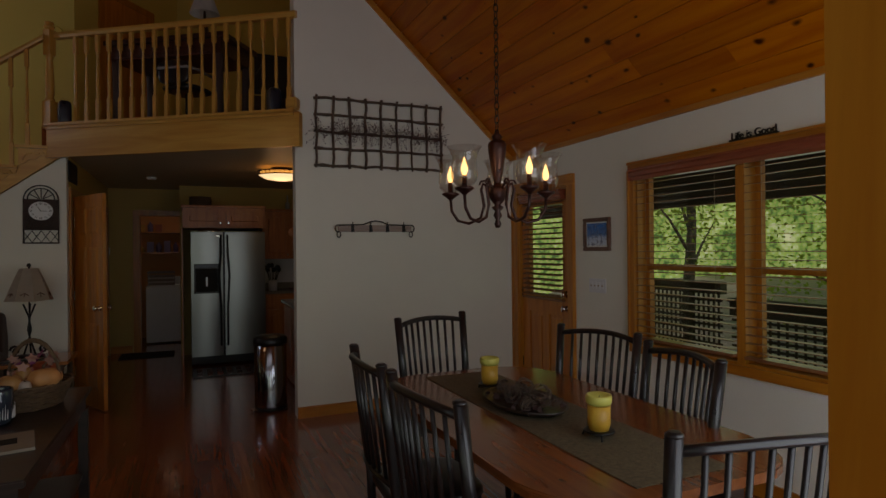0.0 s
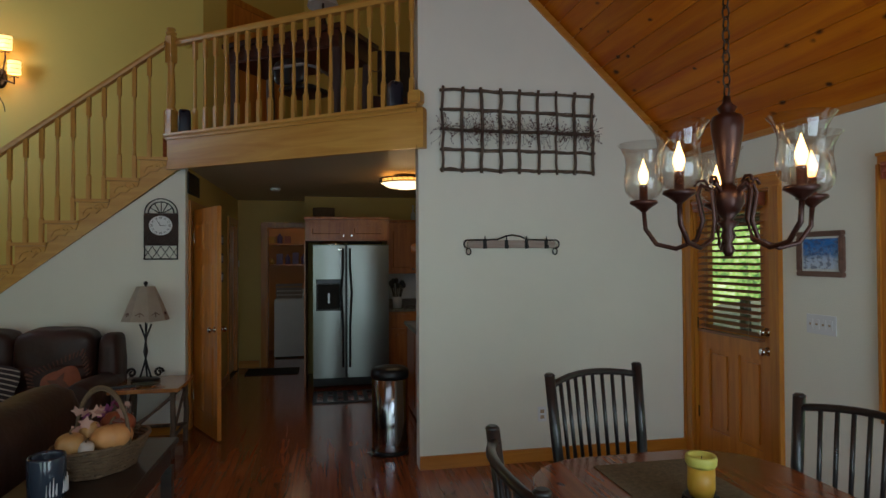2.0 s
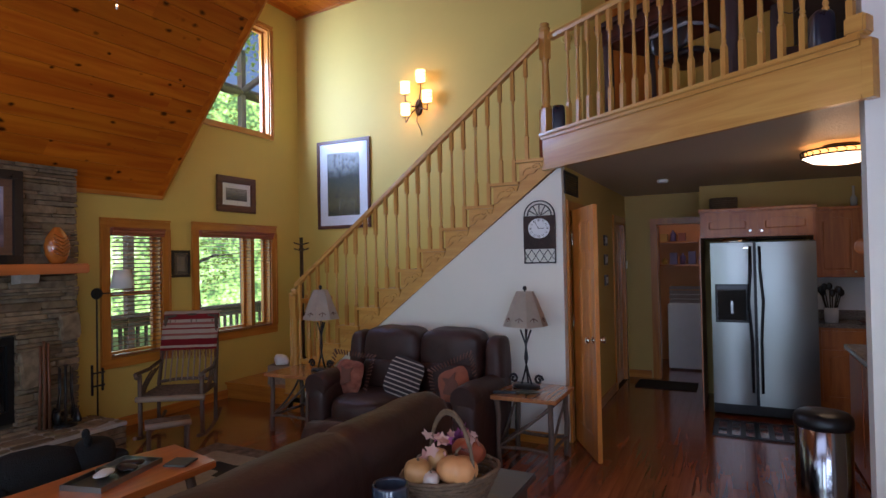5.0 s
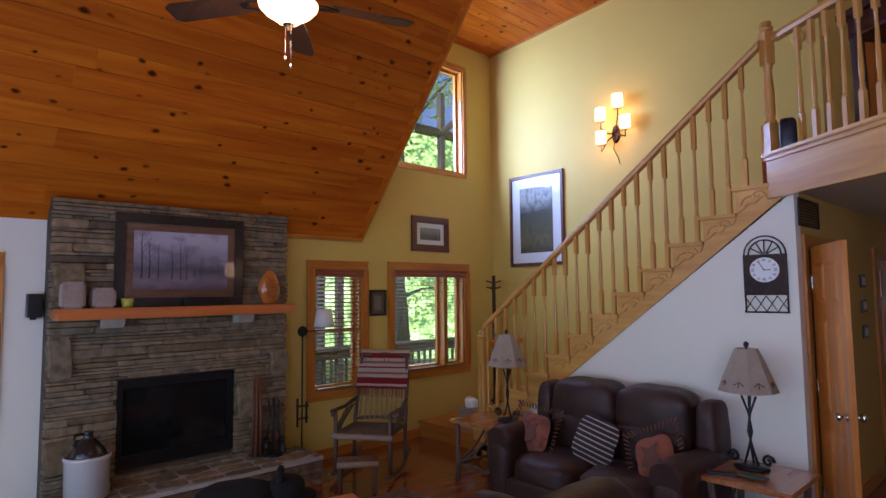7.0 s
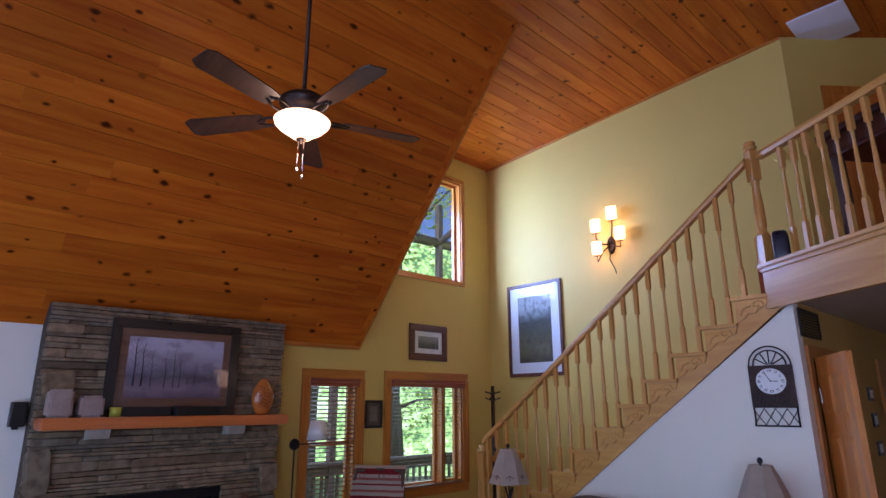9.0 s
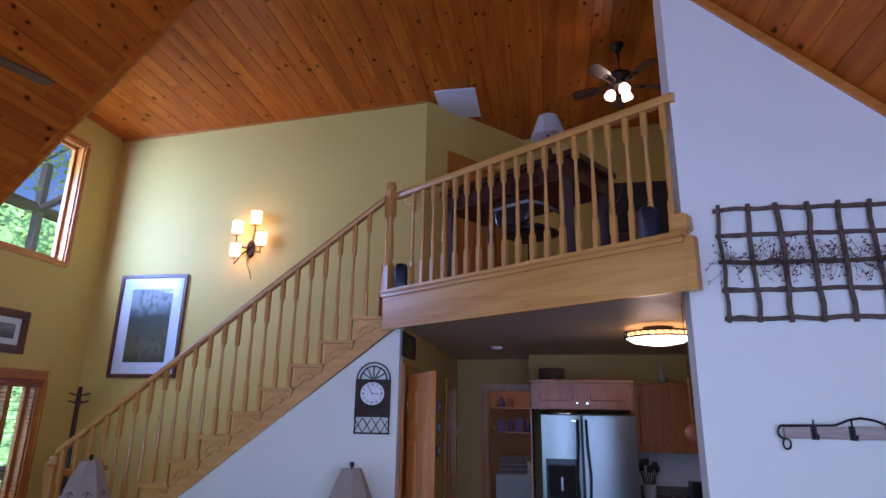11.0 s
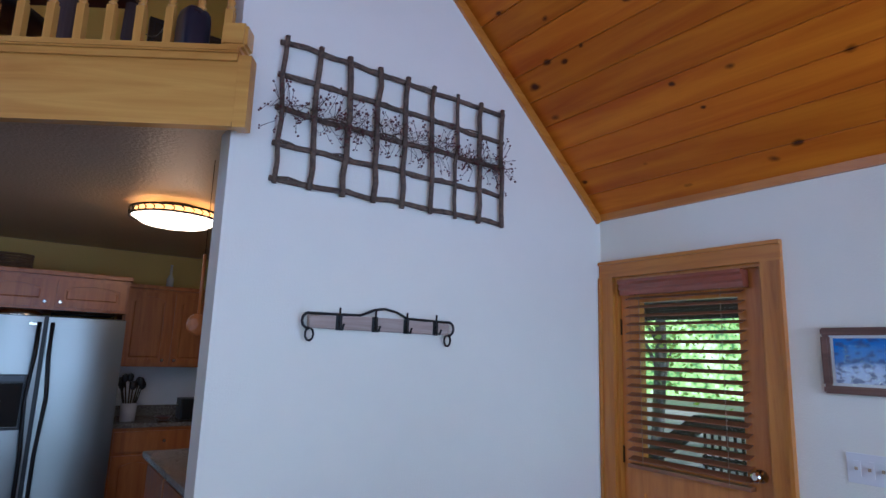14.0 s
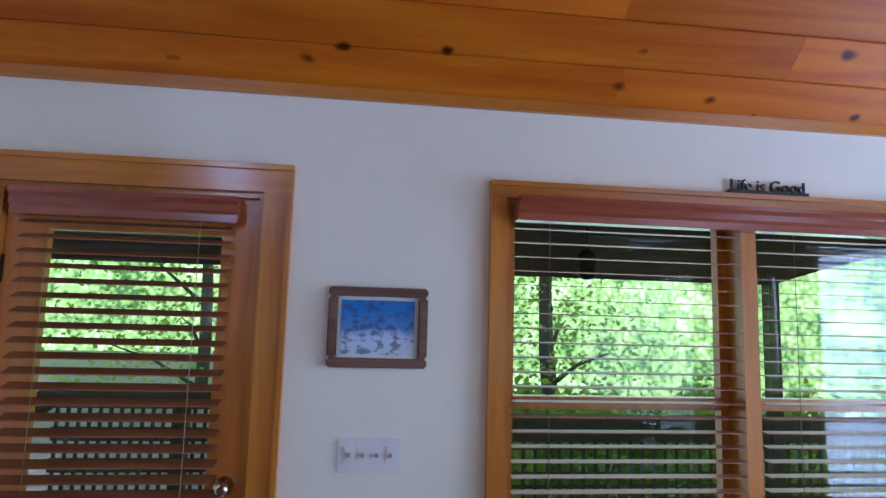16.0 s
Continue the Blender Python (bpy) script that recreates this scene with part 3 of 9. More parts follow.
for z, r in ((0.93, 0.028), (1.06, 0.024)):
    bm = bmesh.new()
    turn = Matrix.Rotation(radians(-90), 4, "Y")
    lathe(bm, [(0.03, 0.0), (0.03, 0.008), (0.012, 0.012), (0.012, 0.03), (r, 0.038), (r, 0.055), (r * 0.5, 0.064)], (0.03, -0.345, z), 18, turn=turn)
    part("door_knob" if z < 1 else "deadbolt", bm, CHROME, door, "chrome door hardware")
for z in (0.3, 1.0, 1.7):
    solid("hinge", RUSTIC, (0.022, 0.03, 0.40, 0.425, z, z + 0.09), parent=door)
casing(0, EX, 1, 6.375, 7.22, 0, 2.03, door, sill=False)
for c in door.children:
    if c.name.startswith(("casing", "jamb")):
        c.location = (-EX, -6.795, 0)
blind(EX + 0.026, 1, 6.475, 7.145, 0.99, 2.005, "dark wood slatted blind, open, on the door's glass", 20, 0.048, 0.05)

# baseboards and ceiling trim
def board(name, b, mat):
    return solid(name, mat, b, kind=KIND)


board("baseboard", (2.03, EX, TY - 0.016, TY, 0, 0.1), TRIMX)
board("baseboard", (EX - 0.016, EX, SY, 6.30, 0, 0.1), TRIMY)
board("baseboard", (WX, WX + 0.016, 7.0, 8.85, 0, 0.1), TRIMY)
board("baseboard", (WX + 0.008, WX + 0.024, SY, 4.9, 0, 0.1), TRIMY)
board("baseboard", (-2.9, HX - 0.0, CY - 0.016, CY, 0, 0.1), TRIMX)
board("baseboard", (HX, HX + 0.016, 9.6, 10.91, 0, 0.1), TRIMY)
board("baseboard", (HX + 0.016, 0.40, HY - 0.016, HY, 0, 0.1), TRIMX)


def sloped_trim(name, p, q, w, t, axis):
    bm = bmesh.new()
    p, q = Vector(p), Vector(q)
    d = (q - p).normalized()
    n = Vector((0, 1, 0)) if axis == 1 else Vector((1, 0, 0))
    u = d.cross(n).normalized()
    vs = [bm.verts.new(a + n * e + u * f) for a in (p, q) for e, f in ((0, 0), (-t, 0), (-t, w), (0, w))]
    for f in ((0, 1, 2, 3), (7, 6, 5, 4), (0, 4, 5, 1), (1, 5, 6, 2), (2, 6, 7, 3), (3, 7, 4, 0)):
        bm.faces.new([vs[i] for i in f])
    part(name, bm, TRIMX, kind=KIND)


ze = lambda x: EAVE_E + SLOPE_E * (EX - x)
sloped_trim("trim", (1.6, TY, ze(1.6) - 0.012), (EX, TY, EAVE_E - 0.012), -0.05, 0.02, 1)
zw = lambda x: EAVE_W + SLOPE_W * (x - WX)
sloped_trim("trim", (WX, 7.992, zw(WX) - 0.012), (WX + 2.45, 7.992, zw(WX + 2.45) - 0.012), 0.03, 0.02, 1)
board("trim", (EX - 0.018, EX, SY, TY - 0.001, EAVE_E - 0.03, EAVE_E + 0.012), TRIMY)
board("trim", (WX, WX + 0.03, 6.95, 7.97, EAVE_W - 0.012, EAVE_W + 0.03), TRIMY)
sloped_trim("trim", (WX, GY, high(WX) - 0.03), (-0.05, GY, high(-0.05) - 0.03), 0.03, 0.015, 1)

# hall doors
def flat_casing(x, s, y0, y1, z1):
    d = tagged(new("doorway"), kind=KIND)
    for b in ((y0 - 0.08, y0, 0, z1), (y1, y1 + 0.08, 0, z1), (y0 - 0.08, y1 + 0.08, z1, z1 + 0.08)):
        solid("casing", TRIM, (x, x + s * 0.02, *b), parent=d)
    solid("jamb", TRIM, (x, x - s * 0.11, y0 + 0.001, y0 + 0.016, 0, z1 - 0.001), (x, x - s * 0.11, y1 - 0.016, y1 - 0.001, 0, z1 - 0.001), (x, x - s * 0.11, y0 + 0.016, y1 - 0.016, z1 - 0.016, z1 - 0.001), parent=d)


flat_casing(HX, 1, 8.86, 9.50, 2.04)
flat_casing(HX, 1, 11.0, 11.66, 2.04)
door4 = tagged(new("door_4"), kind=KIND)
door4.matrix_basis = Matrix.Translation((HX - 0.03, 11.33, 0.01))
solid("door_leaf", PANELY, (-0.035, 0, -0.312, 0.312, 0, 2.01), parent=door4)
for y0, y1 in ((-0.25, -0.04), (0.04, 0.25)):
    for z0, z1 in ((0.18, 0.80), (0.92, 1.52), (1.64, 1.90)):
        solid("raised_panel", PANELY, (0.0005, 0.009, y0, y1, z0, z1), parent=door4, bevel=0.004)
lc = tagged(new("doorway"), kind=KIND)
for b in ((0.42, 0.50, 0, 2.02), (1.14, 1.20, 0, 2.02), (0.42, 1.20, 2.02, 2.10)):
    solid("casing", TRIM, (b[0], b[1], HY - 0.02, HY, b[2], b[3]), parent=lc)
solid("jamb", TRIM, (0.501, 0.516, HY, HY + 0.12, 0, 2.0), parent=lc)
door2 = tagged(new("door_2"), kind=KIND)
door2.matrix_basis = pose(0.145, 8.87, 0.012, 0, 0, -61)
L2 = 0.63
bm = bmesh.new()
box(bm, 0, L2, -0.018, 0.018, 0, 2.02)
bmesh.ops.bevel(bm, geom=list(bm.edges), offset=0.002, segments=1, affect="EDGES")
part("door_leaf", bm, PANELY, door2)
for x0, x1 in ((0.09, 0.285), (0.345, 0.54)):
    for z0, z1 in ((0.18, 0.80), (0.92, 1.52), (1.64, 1.90)):
        for sd in (-1, 1):
            bm = bmesh.new()
            v = box(bm, x0, x1, sd * 0.018, sd * 0.026, z0, z1)
            for k in v:
                if abs(k.co.y) > 0.02:
                    k.co.x += 0.028 if k.co.x < (x0 + x1) / 2 else -0.028
                    k.co.z += 0.028 if k.co.z < (z0 + z1) / 2 else -0.028
            part("raised_panel", bm, PANELY, door2)
for sd in (-1, 1):
    bm = bmesh.new()
    lathe(bm, [(0.03, 0.0), (0.03, 0.006), (0.011, 0.01), (0.011, 0.03), (0.026, 0.036), (0.028, 0.052), (0.014, 0.062)], (L2 - 0.06, sd * 0.0185, 0.95), 16, turn=Matrix.Rotation(radians(-90 * sd), 4, "X"))
    part("door_knob", bm, CHROME, door2, "chrome round knob")
for z in (0.25, 1.0, 1.72):
    solid("hinge", CHROME, (-0.008, 0.004, -0.02, 0.02, z, z + 0.09), parent=door2)

# doorway to the south porch, where the walk begins
south = tagged(new("doorway"), kind=KIND)
for a, b in ((0.60, 0.64), (1.515, 1.54)):
    solid("jamb", TRIM, (a, b, SY - 0.15, SY + 0.016, 0, 2.09), parent=south)
for a, b in ((0.50, 0.60), (1.54, 1.64)):
    solid("casing", TRIM, (a, b, SY + 0.001, SY + 0.016, 0, 2.19), parent=south)
solid("casing", TRIMX, (0.60, 1.54, SY + 0.001, SY + 0.016, 2.12, 2.19), parent=south)
solid("jamb", TRIMX, (0.60, 1.54, SY - 0.15, SY + 0.001, 2.09, 2.119), parent=south)

solid("threshold", TRIMX, (0.60, 1.54, SY - 0.15, SY - 0.101, -0.019, 0.002), parent=south)

# black return-air grille over the hall door
gr = thing("air_grille", "black louvred return air grille high on the yellow hall wall", "air grille", (HX, 8.97, 2.28))
solid("frame", BLACK, (0, 0.012, -0.24, 0.24, -0.10, -0.085), (0, 0.012, -0.24, 0.24, 0.085, 0.10), (0, 0.012, -0.24, -0.225, -0.085, 0.085), (0, 0.012, 0.225, 0.24, -0.085, 0.085), parent=gr)
for i in range(8):
    solid("slat", BLACK, (0.002, 0.010, -0.224, 0.224, -0.08 + i * 0.021, -0.066 + i * 0.021), parent=gr)

# ---- stairs ----
RISE, RUN, X2 = 0.1914, 0.2478, -0.276
stairs = thing("staircase", "honey oak staircase with carved scroll brackets, against the yellow wall", "staircase", (0, 0, 0))
for k in range(1, 13):
    xr, z = X2 - RUN * (k - 2), LOFT - RISE * k
    bm = bmesh.new()
    box(bm, xr - RUN - 0.03, xr, CY - 0.045, GY - 0.002, z - 0.028, z)
    bmesh.ops.bevel(bm, geom=[e for e in bm.edges if abs(e.verts[0].co.x - e.verts[1].co.x) < 1e-5 and e.verts[0].co.x < xr - RUN], offset=0.01, segments=3, affect="EDGES")
    part("tread", bm, OAK, stairs)
    solid("riser", OAK, (xr - RUN - 0.0, xr - RUN + 0.018, CY - 0.012, GY - 0.003, z - RISE, z - 0.029), parent=stairs)
    # scroll bracket
    bm = bmesh.new()
    h, a, y = RISE - 0.03, RUN - 0.02, CY - 0.0135
    top = z - 0.030
    pts = [(xr - RUN + 0.002, top), (xr - 0.004, top), (xr - 0.02, top - 0.05), (xr - 0.07, top - 0.06), (xr - 0.11, top - 0.10), (xr - 0.16, top - 0.10), (xr - 0.20, top - h + 0.02), (xr - RUN + 0.002, top - h)]
    prism(bm, pts, 1, y, y - 0.012)
    spiral = [(xr - 0.09 + (0.045 - 0.0055 * t) * math.cos(t * 0.9) * 1.1, y - 0.014, top - 0.045 + (0.038 - 0.0048 * t) * math.sin(t * 0.9)) for t in range(8)]
    tube(bm, spiral, 0.005, 5)
    tube(bm, bow((xr - 0.14, y - 0.014, top - 0.05), (xr - 0.21, y - 0.014, top - 0.11), (-0.01, 0, 0.02), 5), 0.005, 5)
    part("scroll_bracket", bm, OAK, stairs)
bm = bmesh.new()
zz = lambda x: LOFT - RISE * 2 + (x - X2) * RISE / RUN
pts = [(HX - 0.01, UNDER + 0.0), (HX - 0.01, zz(HX) - 0.03), (-0.03, LOFT - 0.04)]
lo = [(HX - 0.01, UNDER - 0.03), (-2.98, zz(-2.98) - 0.30)]
saw = []
for k in range(12, 0, -1):
    xr, z = X2 - RUN * (k - 2), LOFT - RISE * k - 0.03
    saw += [(xr - RUN + 0.001, z - RISE + 0.03), (xr - RUN + 0.001, z), (xr, z)]
prism(bm, [(-2.98, 0.19)] + saw[1:] + [(HX - 0.01, LOFT - RISE - 0.03), (HX - 0.01, UNDER + 0.005), (-2.76, 0.222)], 1, CY - 0.012, CY - 0.001)
part("stringer", bm, OAK, stairs)
bm = bmesh.new()
s0, s1 = (HX - 0.01, UNDER - 0.0), (-2.76, 0.215)
prism(bm, [s0, s1, (s1[0] - 0.02, s1[1] + 0.03), (s0[0] - 0.0, s0[1] + 0.035)], 1, CY - 0.024, CY - 0.013)
part("lower_moulding", bm, OAK, stairs)
bm = bmesh.new()
z0 = LOFT - RISE * 13
box(bm, WX + 0.001, -2.74, CY + 0.19, GY - 0.001, 0, z0 - 0.03)
box(bm, -2.99, -2.74, CY + 0.0, CY + 0.189, 0, z0 - 0.03)
part("landing_base", bm, TRIMX, stairs)
bm = bmesh.new()
box(bm, WX + 0.001, -2.76, CY + 0.16, GY - 0.002, z0 - 0.029, z0)
box(bm, -3.02, -2.76, CY - 0.03, CY + 0.159, z0 - 0.029, z0)
part("landing_top", bm, TRIMX, stairs)
bm = bmesh.new()
prism(bm, [(-2.6, LOFT - RISE * 13), (X2 + RUN, LOFT - RISE * 1.6), (X2 + RUN, LOFT - RISE * 3), (-2.3, 0.1)], 1, GY - 0.003, CY + 0.12)
part("carriage", bm, YELLOW, stairs)
solid("skirt", OAK, (-0.03, HX - 0.011, CY - 0.010, CY + 0.30, UNDER + 0.03, LOFT - 0.03), parent=stairs)


def baluster_mesh(h, low, upper):
    bm = bmesh.new()
    a = 0.0165
    box(bm, -a, a, -a, a, 0, low)
    box(bm, -a, a, -a, a, h - upper, h)
    m, t = h - upper - low, low
    lathe(bm, [(0.015, t), (0.019, t + 0.012), (0.011, t + 0.022), (0.017, t + 0.035), (0.012, t + 0.05), (0.0165, t + m * 0.25), (0.0155, t + m * 0.4), (0.0115, t + m * 0.72), (0.0095, t + m - 0.035), (0.014, t + m - 0.026), (0.010, t + m - 0.014), (0.016, t + m)], (0, 0, 0), 10)
    me = bpy.data.meshes.new("baluster")
    bmesh.ops.recalc_face_normals(bm, faces=bm.faces)
    bm.to_mesh(me)
    bm.free()
    me.materials.append(OAKZ)
    return me


def newel(parent, x, y, z0, h, turn=0, square_top=False):
    bm = bmesh.new()
    a = 0.044
    box(bm, -a, a, -a, a, 0, 0.26 if not square_top else h - 0.06)
    if not square_top:
        lathe(bm, [(0.04, 0.26), (0.045, 0.275), (0.03, 0.30), (0.038, 0.34), (0.036, 0.5), (0.026, h - 0.36), (0.036, h - 0.345), (0.028, h - 0.33), (0.04, h - 0.32)], (0, 0, 0), 16)
        box(bm, -0.036, 0.036, -0.036, 0.036, h - 0.32, h - 0.08)
    lathe(bm, [(0.03, h - 0.08 if not square_top else h - 0.06), (0.046, h - 0.06), (0.048, h - 0.045), (0.028, h - 0.035), (0.042, h - 0.018), (0.036, h - 0.004), (0.012, h + 0.004)], (0, 0, 0), 16)
    return part("newel_post", bm, OAKZ, parent, at=pose(x, y, z0, 0, 0, turn))


rail = thing("stair_railing", "honey oak stair railing with turned balusters along the staircase", "railing", (0, 0, 0))
ztop = lambda x: 3.53 + (x + 0.06) * RISE / RUN
short, tall = baluster_mesh(0.88, 0.20, 0.16), baluster_mesh(0.98, 0.20, 0.26)
for k in range(1, 13):
    xr, z = X2 - RUN * (k - 2), LOFT - RISE * k
    for dx in (0.055, 0.055 + RUN / 2):
        x = xr - dx
        if x > -0.13:
            continue
        h = ztop(x) - 0.025 - z
        me = tall if h > 0.93 else short
        o = new("baluster", me)
        o.parent = rail
        o.matrix_basis = Matrix.Translation((x, CY + 0.01, z)) @ Matrix.Diagonal((1, 1, h / (0.98 if me is tall else 0.88), 1))
bm = bmesh.new()
x0, x1 = -2.86, -0.075
prof = [(-0.028, -0.028), (0.028, -0.028), (0.033, 0.0), (0.024, 0.026), (0, 0.032), (-0.024, 0.026), (-0.033, 0.0)]
e0 = [bm.verts.new((x0, CY + 0.01 + a, ztop(x0) + b)) for a, b in prof]
e1 = [bm.verts.new((x1, CY + 0.01 + a, ztop(x1) + b)) for a, b in prof]
bm.faces.new(e0)
bm.faces.new(e1[::-1])
for i in range(7):
    bm.faces.new((e0[i], e1[i], e1[(i + 1) % 7], e0[(i + 1) % 7]))
part("handrail", bm, OAK, rail)
newel(rail, -2.88, CY + 0.01, z0, 1.14)
# two short balusters round the foot of the stair
for i in range(5):
    o = new("baluster", tall)
    o.parent = rail
    o.matrix_basis = Matrix.Translation((-2.90, CY + 0.12 + i * 0.12, z0)) @ Matrix.Diagonal((1, 1, 1.08, 1))
solid("handrail", OAK, (-2.93, -2.87, CY + 0.06, CY + 0.66, z0 + 0.972, z0 + 1.02), parent=rail)

# loft edge
D = (B - A).normalized()
LEN = (B - A).length
ang = math.degrees(math.atan2(D.y, D.x))
edge = thing("loft_edge_beam", "pale oak fascia board and nosing along the angled loft edge", "beam", pose(A.x, A.y, 0, 0, 0, ang))
bm = bmesh.new()
box(bm, -0.10, LEN - 0.03, -0.03, 0.0, UNDER - 0.025, LOFT - 0.012)
part("fascia", bm, OAK, edge)
bm = bmesh.new()
box(bm, -0.12, LEN - 0.02, -0.062, 0.13, LOFT - 0.012, LOFT + 0.018)
bmesh.ops.bevel(bm, geom=list(bm.edges), offset=0.006, segments=2, affect="EDGES")
part("nosing", bm, OAK, edge)
solid("lower_moulding", OAK, (-0.10, LEN - 0.03, -0.042, 0.004, UNDER - 0.045, UNDER - 0.0255), parent=edge)
solid("cove_moulding", OAK, (-0.10, LEN - 0.03, -0.045, -0.0305, LOFT - 0.04, LOFT - 0.0125), parent=edge)
solid("end_return", OAK, (LEN - 0.029, LEN + 0.022, -0.035, 0.03, UNDER - 0.045, LOFT - 0.0125), parent=edge, bevel=0.003)
lr = thing("loft_railing", "honey oak loft railing with turned balusters above the angled fascia", "railing", pose(A.x, A.y, 0, 0, 0, ang))
lm = baluster_mesh(0.83, 0.22, 0.16)
nb = 19
for i in range(nb):
    o = new("baluster", lm)
    o.parent = lr
    o.location = (0.07 + (LEN - 0.13) * (i + 0.5) / nb, 0.075, LOFT + 0.018)
bm = bmesh.new()
prism(bm, [(0.075 + a, LOFT + 0.875 + b) for a, b in prof], 0, -0.09, LEN - 0.045)
part("handrail", bm, OAK, lr)
newel(lr, -0.12, 0.035, LOFT - 0.02, 1.02)
bm = bmesh.new()
box(bm, LEN - 0.10, LEN - 0.0, -0.05, 0.045, LOFT + 0.019, LOFT + 0.12)
bmesh.ops.bevel(bm, geom=list(bm.edges), offset=0.012, segments=2, affect="EDGES")
part("end_block", bm, OAK, lr)

# ---- stone chimney ----
FX, FY0, FY1, FT = -3.90, 4.98, 6.94, 2.50
OY0, OY1, OZ0, OZ1 = 5.46, 6.43, 0.34, 1.05
fire = thing("fireplace", "tan and grey stacked ledge stone fireplace with a raised hearth", "fireplace", (FX, 5.96, 0))
bm = bmesh.new()
o0, o1 = OY0 - 5.96, OY1 - 5.96
a0, a1 = FY0 - 5.96, FY1 - 5.96
d = WX - FX + 0.002
for b in ((a0, o0, 0, FT), (o1, a1, 0, FT), (o0, o1, OZ1, FT), (o0, o1, 0, OZ0)):
    box(bm, d, -0.035, *b)
part("mortar_core", bm, material("stone_joint", (0.07, 0.055, 0.038), 0.95, vary=0.3, scale=20), fire)
bm = bmesh.new()
box(bm, -0.16, -0.15, o0, o1, OZ0, OZ1)
part("firebox", bm, SOOT, fire)
bm = bmesh.new()
for b in ((o0, o1, OZ0, OZ0 + 0.10), (o0, o1, OZ1 - 0.07, OZ1), (o0, o0 + 0.05, OZ0 + 0.10, OZ1 - 0.07), (o1 - 0.05, o1, OZ0 + 0.10, OZ1 - 0.07)):
    box(bm, -0.06, -0.012, *b)
part("insert_frame", bm, BLACK, fire)
solid("insert_glass", material("smoked_glass", (0.01, 0.01, 0.01), 0.08), (-0.05, -0.044, o0 + 0.05, o1 - 0.05, OZ0 + 0.10, OZ1 - 0.07), parent=fire)
STONEO = bpy.data.materials.new("stacked_stone")
STONEO.use_nodes = True
_t = STONEO.node_tree
_b = _t.nodes["Principled BSDF"]
_i, _r, _m, _x, _c = (_t.nodes.new(k) for k in ("ShaderNodeObjectInfo", "ShaderNodeValToRGB", "ShaderNodeTexNoise", "ShaderNodeMixRGB", "ShaderNodeTexCoord"))
_cr = _r.color_ramp
_cr.elements[0].color, _cr.elements[1].color = (0.12, 0.085, 0.05, 1), (0.22, 0.18, 0.12, 1)
for p_, c_ in ((0.25, (0.23, 0.165, 0.085, 1)), (0.5, (0.17, 0.145, 0.10, 1)), (0.75, (0.29, 0.21, 0.12, 1))):
    e_ = _cr.elements.new(p_)
    e_.color = c_
_t.links.new(_i.outputs["Random"], _r.inputs[0])
_m.inputs["Scale"].default_value, _m.inputs["Detail"].default_value = 14, 6
_g = _t.nodes.new("ShaderNodeNewGeometry")
_t.links.new(_g.outputs["Position"], _m.inputs["Vector"])
_x.blend_type = "MULTIPLY"
_x.inputs[0].default_value = 0.75
_q = _t.nodes.new("ShaderNodeValToRGB")
_q.color_ramp.elements[0].position, _q.color_ramp.elements[1].position = 0.3, 0.6
_q.color_ramp.elements[0].color = (0.35, 0.33, 0.3, 1)
_t.links.new(_m.outputs["Fac"], _q.inputs[0])
_t.links.new(_r.outputs[0], _x.inputs[1])
_t.links.new(_q.outputs[0], _x.inputs[2])
_t.links.new(_x.outputs[0], _b.inputs["Base Color"])
_b.inputs["Roughness"].default_value = 0.85
_p = _t.nodes.new("ShaderNodeBump")
_p.inputs["Strength"].default_value, _p.inputs["Distance"].default_value = 0.7, 0.012
_t.links.new(_m.outputs["Fac"], _p.inputs["Height"])
_t.links.new(_p.outputs[0], _b.inputs["Normal"])


def rough_block(rng):
    """A unit stone from -0.5 to 0.5 with chipped edges."""
    bm = bmesh.new()
    box(bm, -0.5, 0.5, -0.5, 0.5, -0.5, 0.5)
    bmesh.ops.bevel(bm, geom=list(bm.edges), offset=0.09, segments=1, affect="EDGES")
    for v in bm.verts:
        v.co += Vector((rng.uniform(-0.09, 0.05), rng.uniform(-0.025, 0.025), rng.uniform(-0.05, 0.05)))
    bmesh.ops.recalc_face_normals(bm, faces=bm.faces)
    me = bpy.data.meshes.new("stone")
    bm.to_mesh(me)
    bm.free()
    me.materials.append(STONEO)
    return me


rng = random.Random(7)
stones = [rough_block(rng) for _ in range(8)]
slots = []
z = 0.0
while z < FT - 0.01:
    h = min(rng.choice((0.024, 0.03, 0.036, 0.044, 0.056, 0.07)), FT - z)
    y = a0
    while y < a1 - 0.01:
        w = min(rng.uniform(0.12, 0.5), a1 - y)
        if a1 - y - w < 0.06:
            w = a1 - y
        ps = [(y, y + w)]
        if z + h > OZ0 and z < OZ1:
            ps = [(max(y, lo_), min(y + w, hi_)) for lo_, hi_ in ((a0, o0), (o1, a1))]
        for p, q in ps:
            if q - p > 0.02:
                slots.append((p, q, z, z + h))
        y += w
    z += h
for n, (p, q, r, s) in enumerate(slots):
    if r < 0.20:
        continue
    o = new("stone", stones[n % 8])
    o.parent = fire
    dep = rng.uniform(0.05, 0.085)
    o.matrix_basis = Matrix.Translation((-0.045 + dep / 2, (p + q) / 2, (r + s) / 2)) @ Matrix.Diagonal((dep, q - p - 0.002, s - r - 0.003, 1))
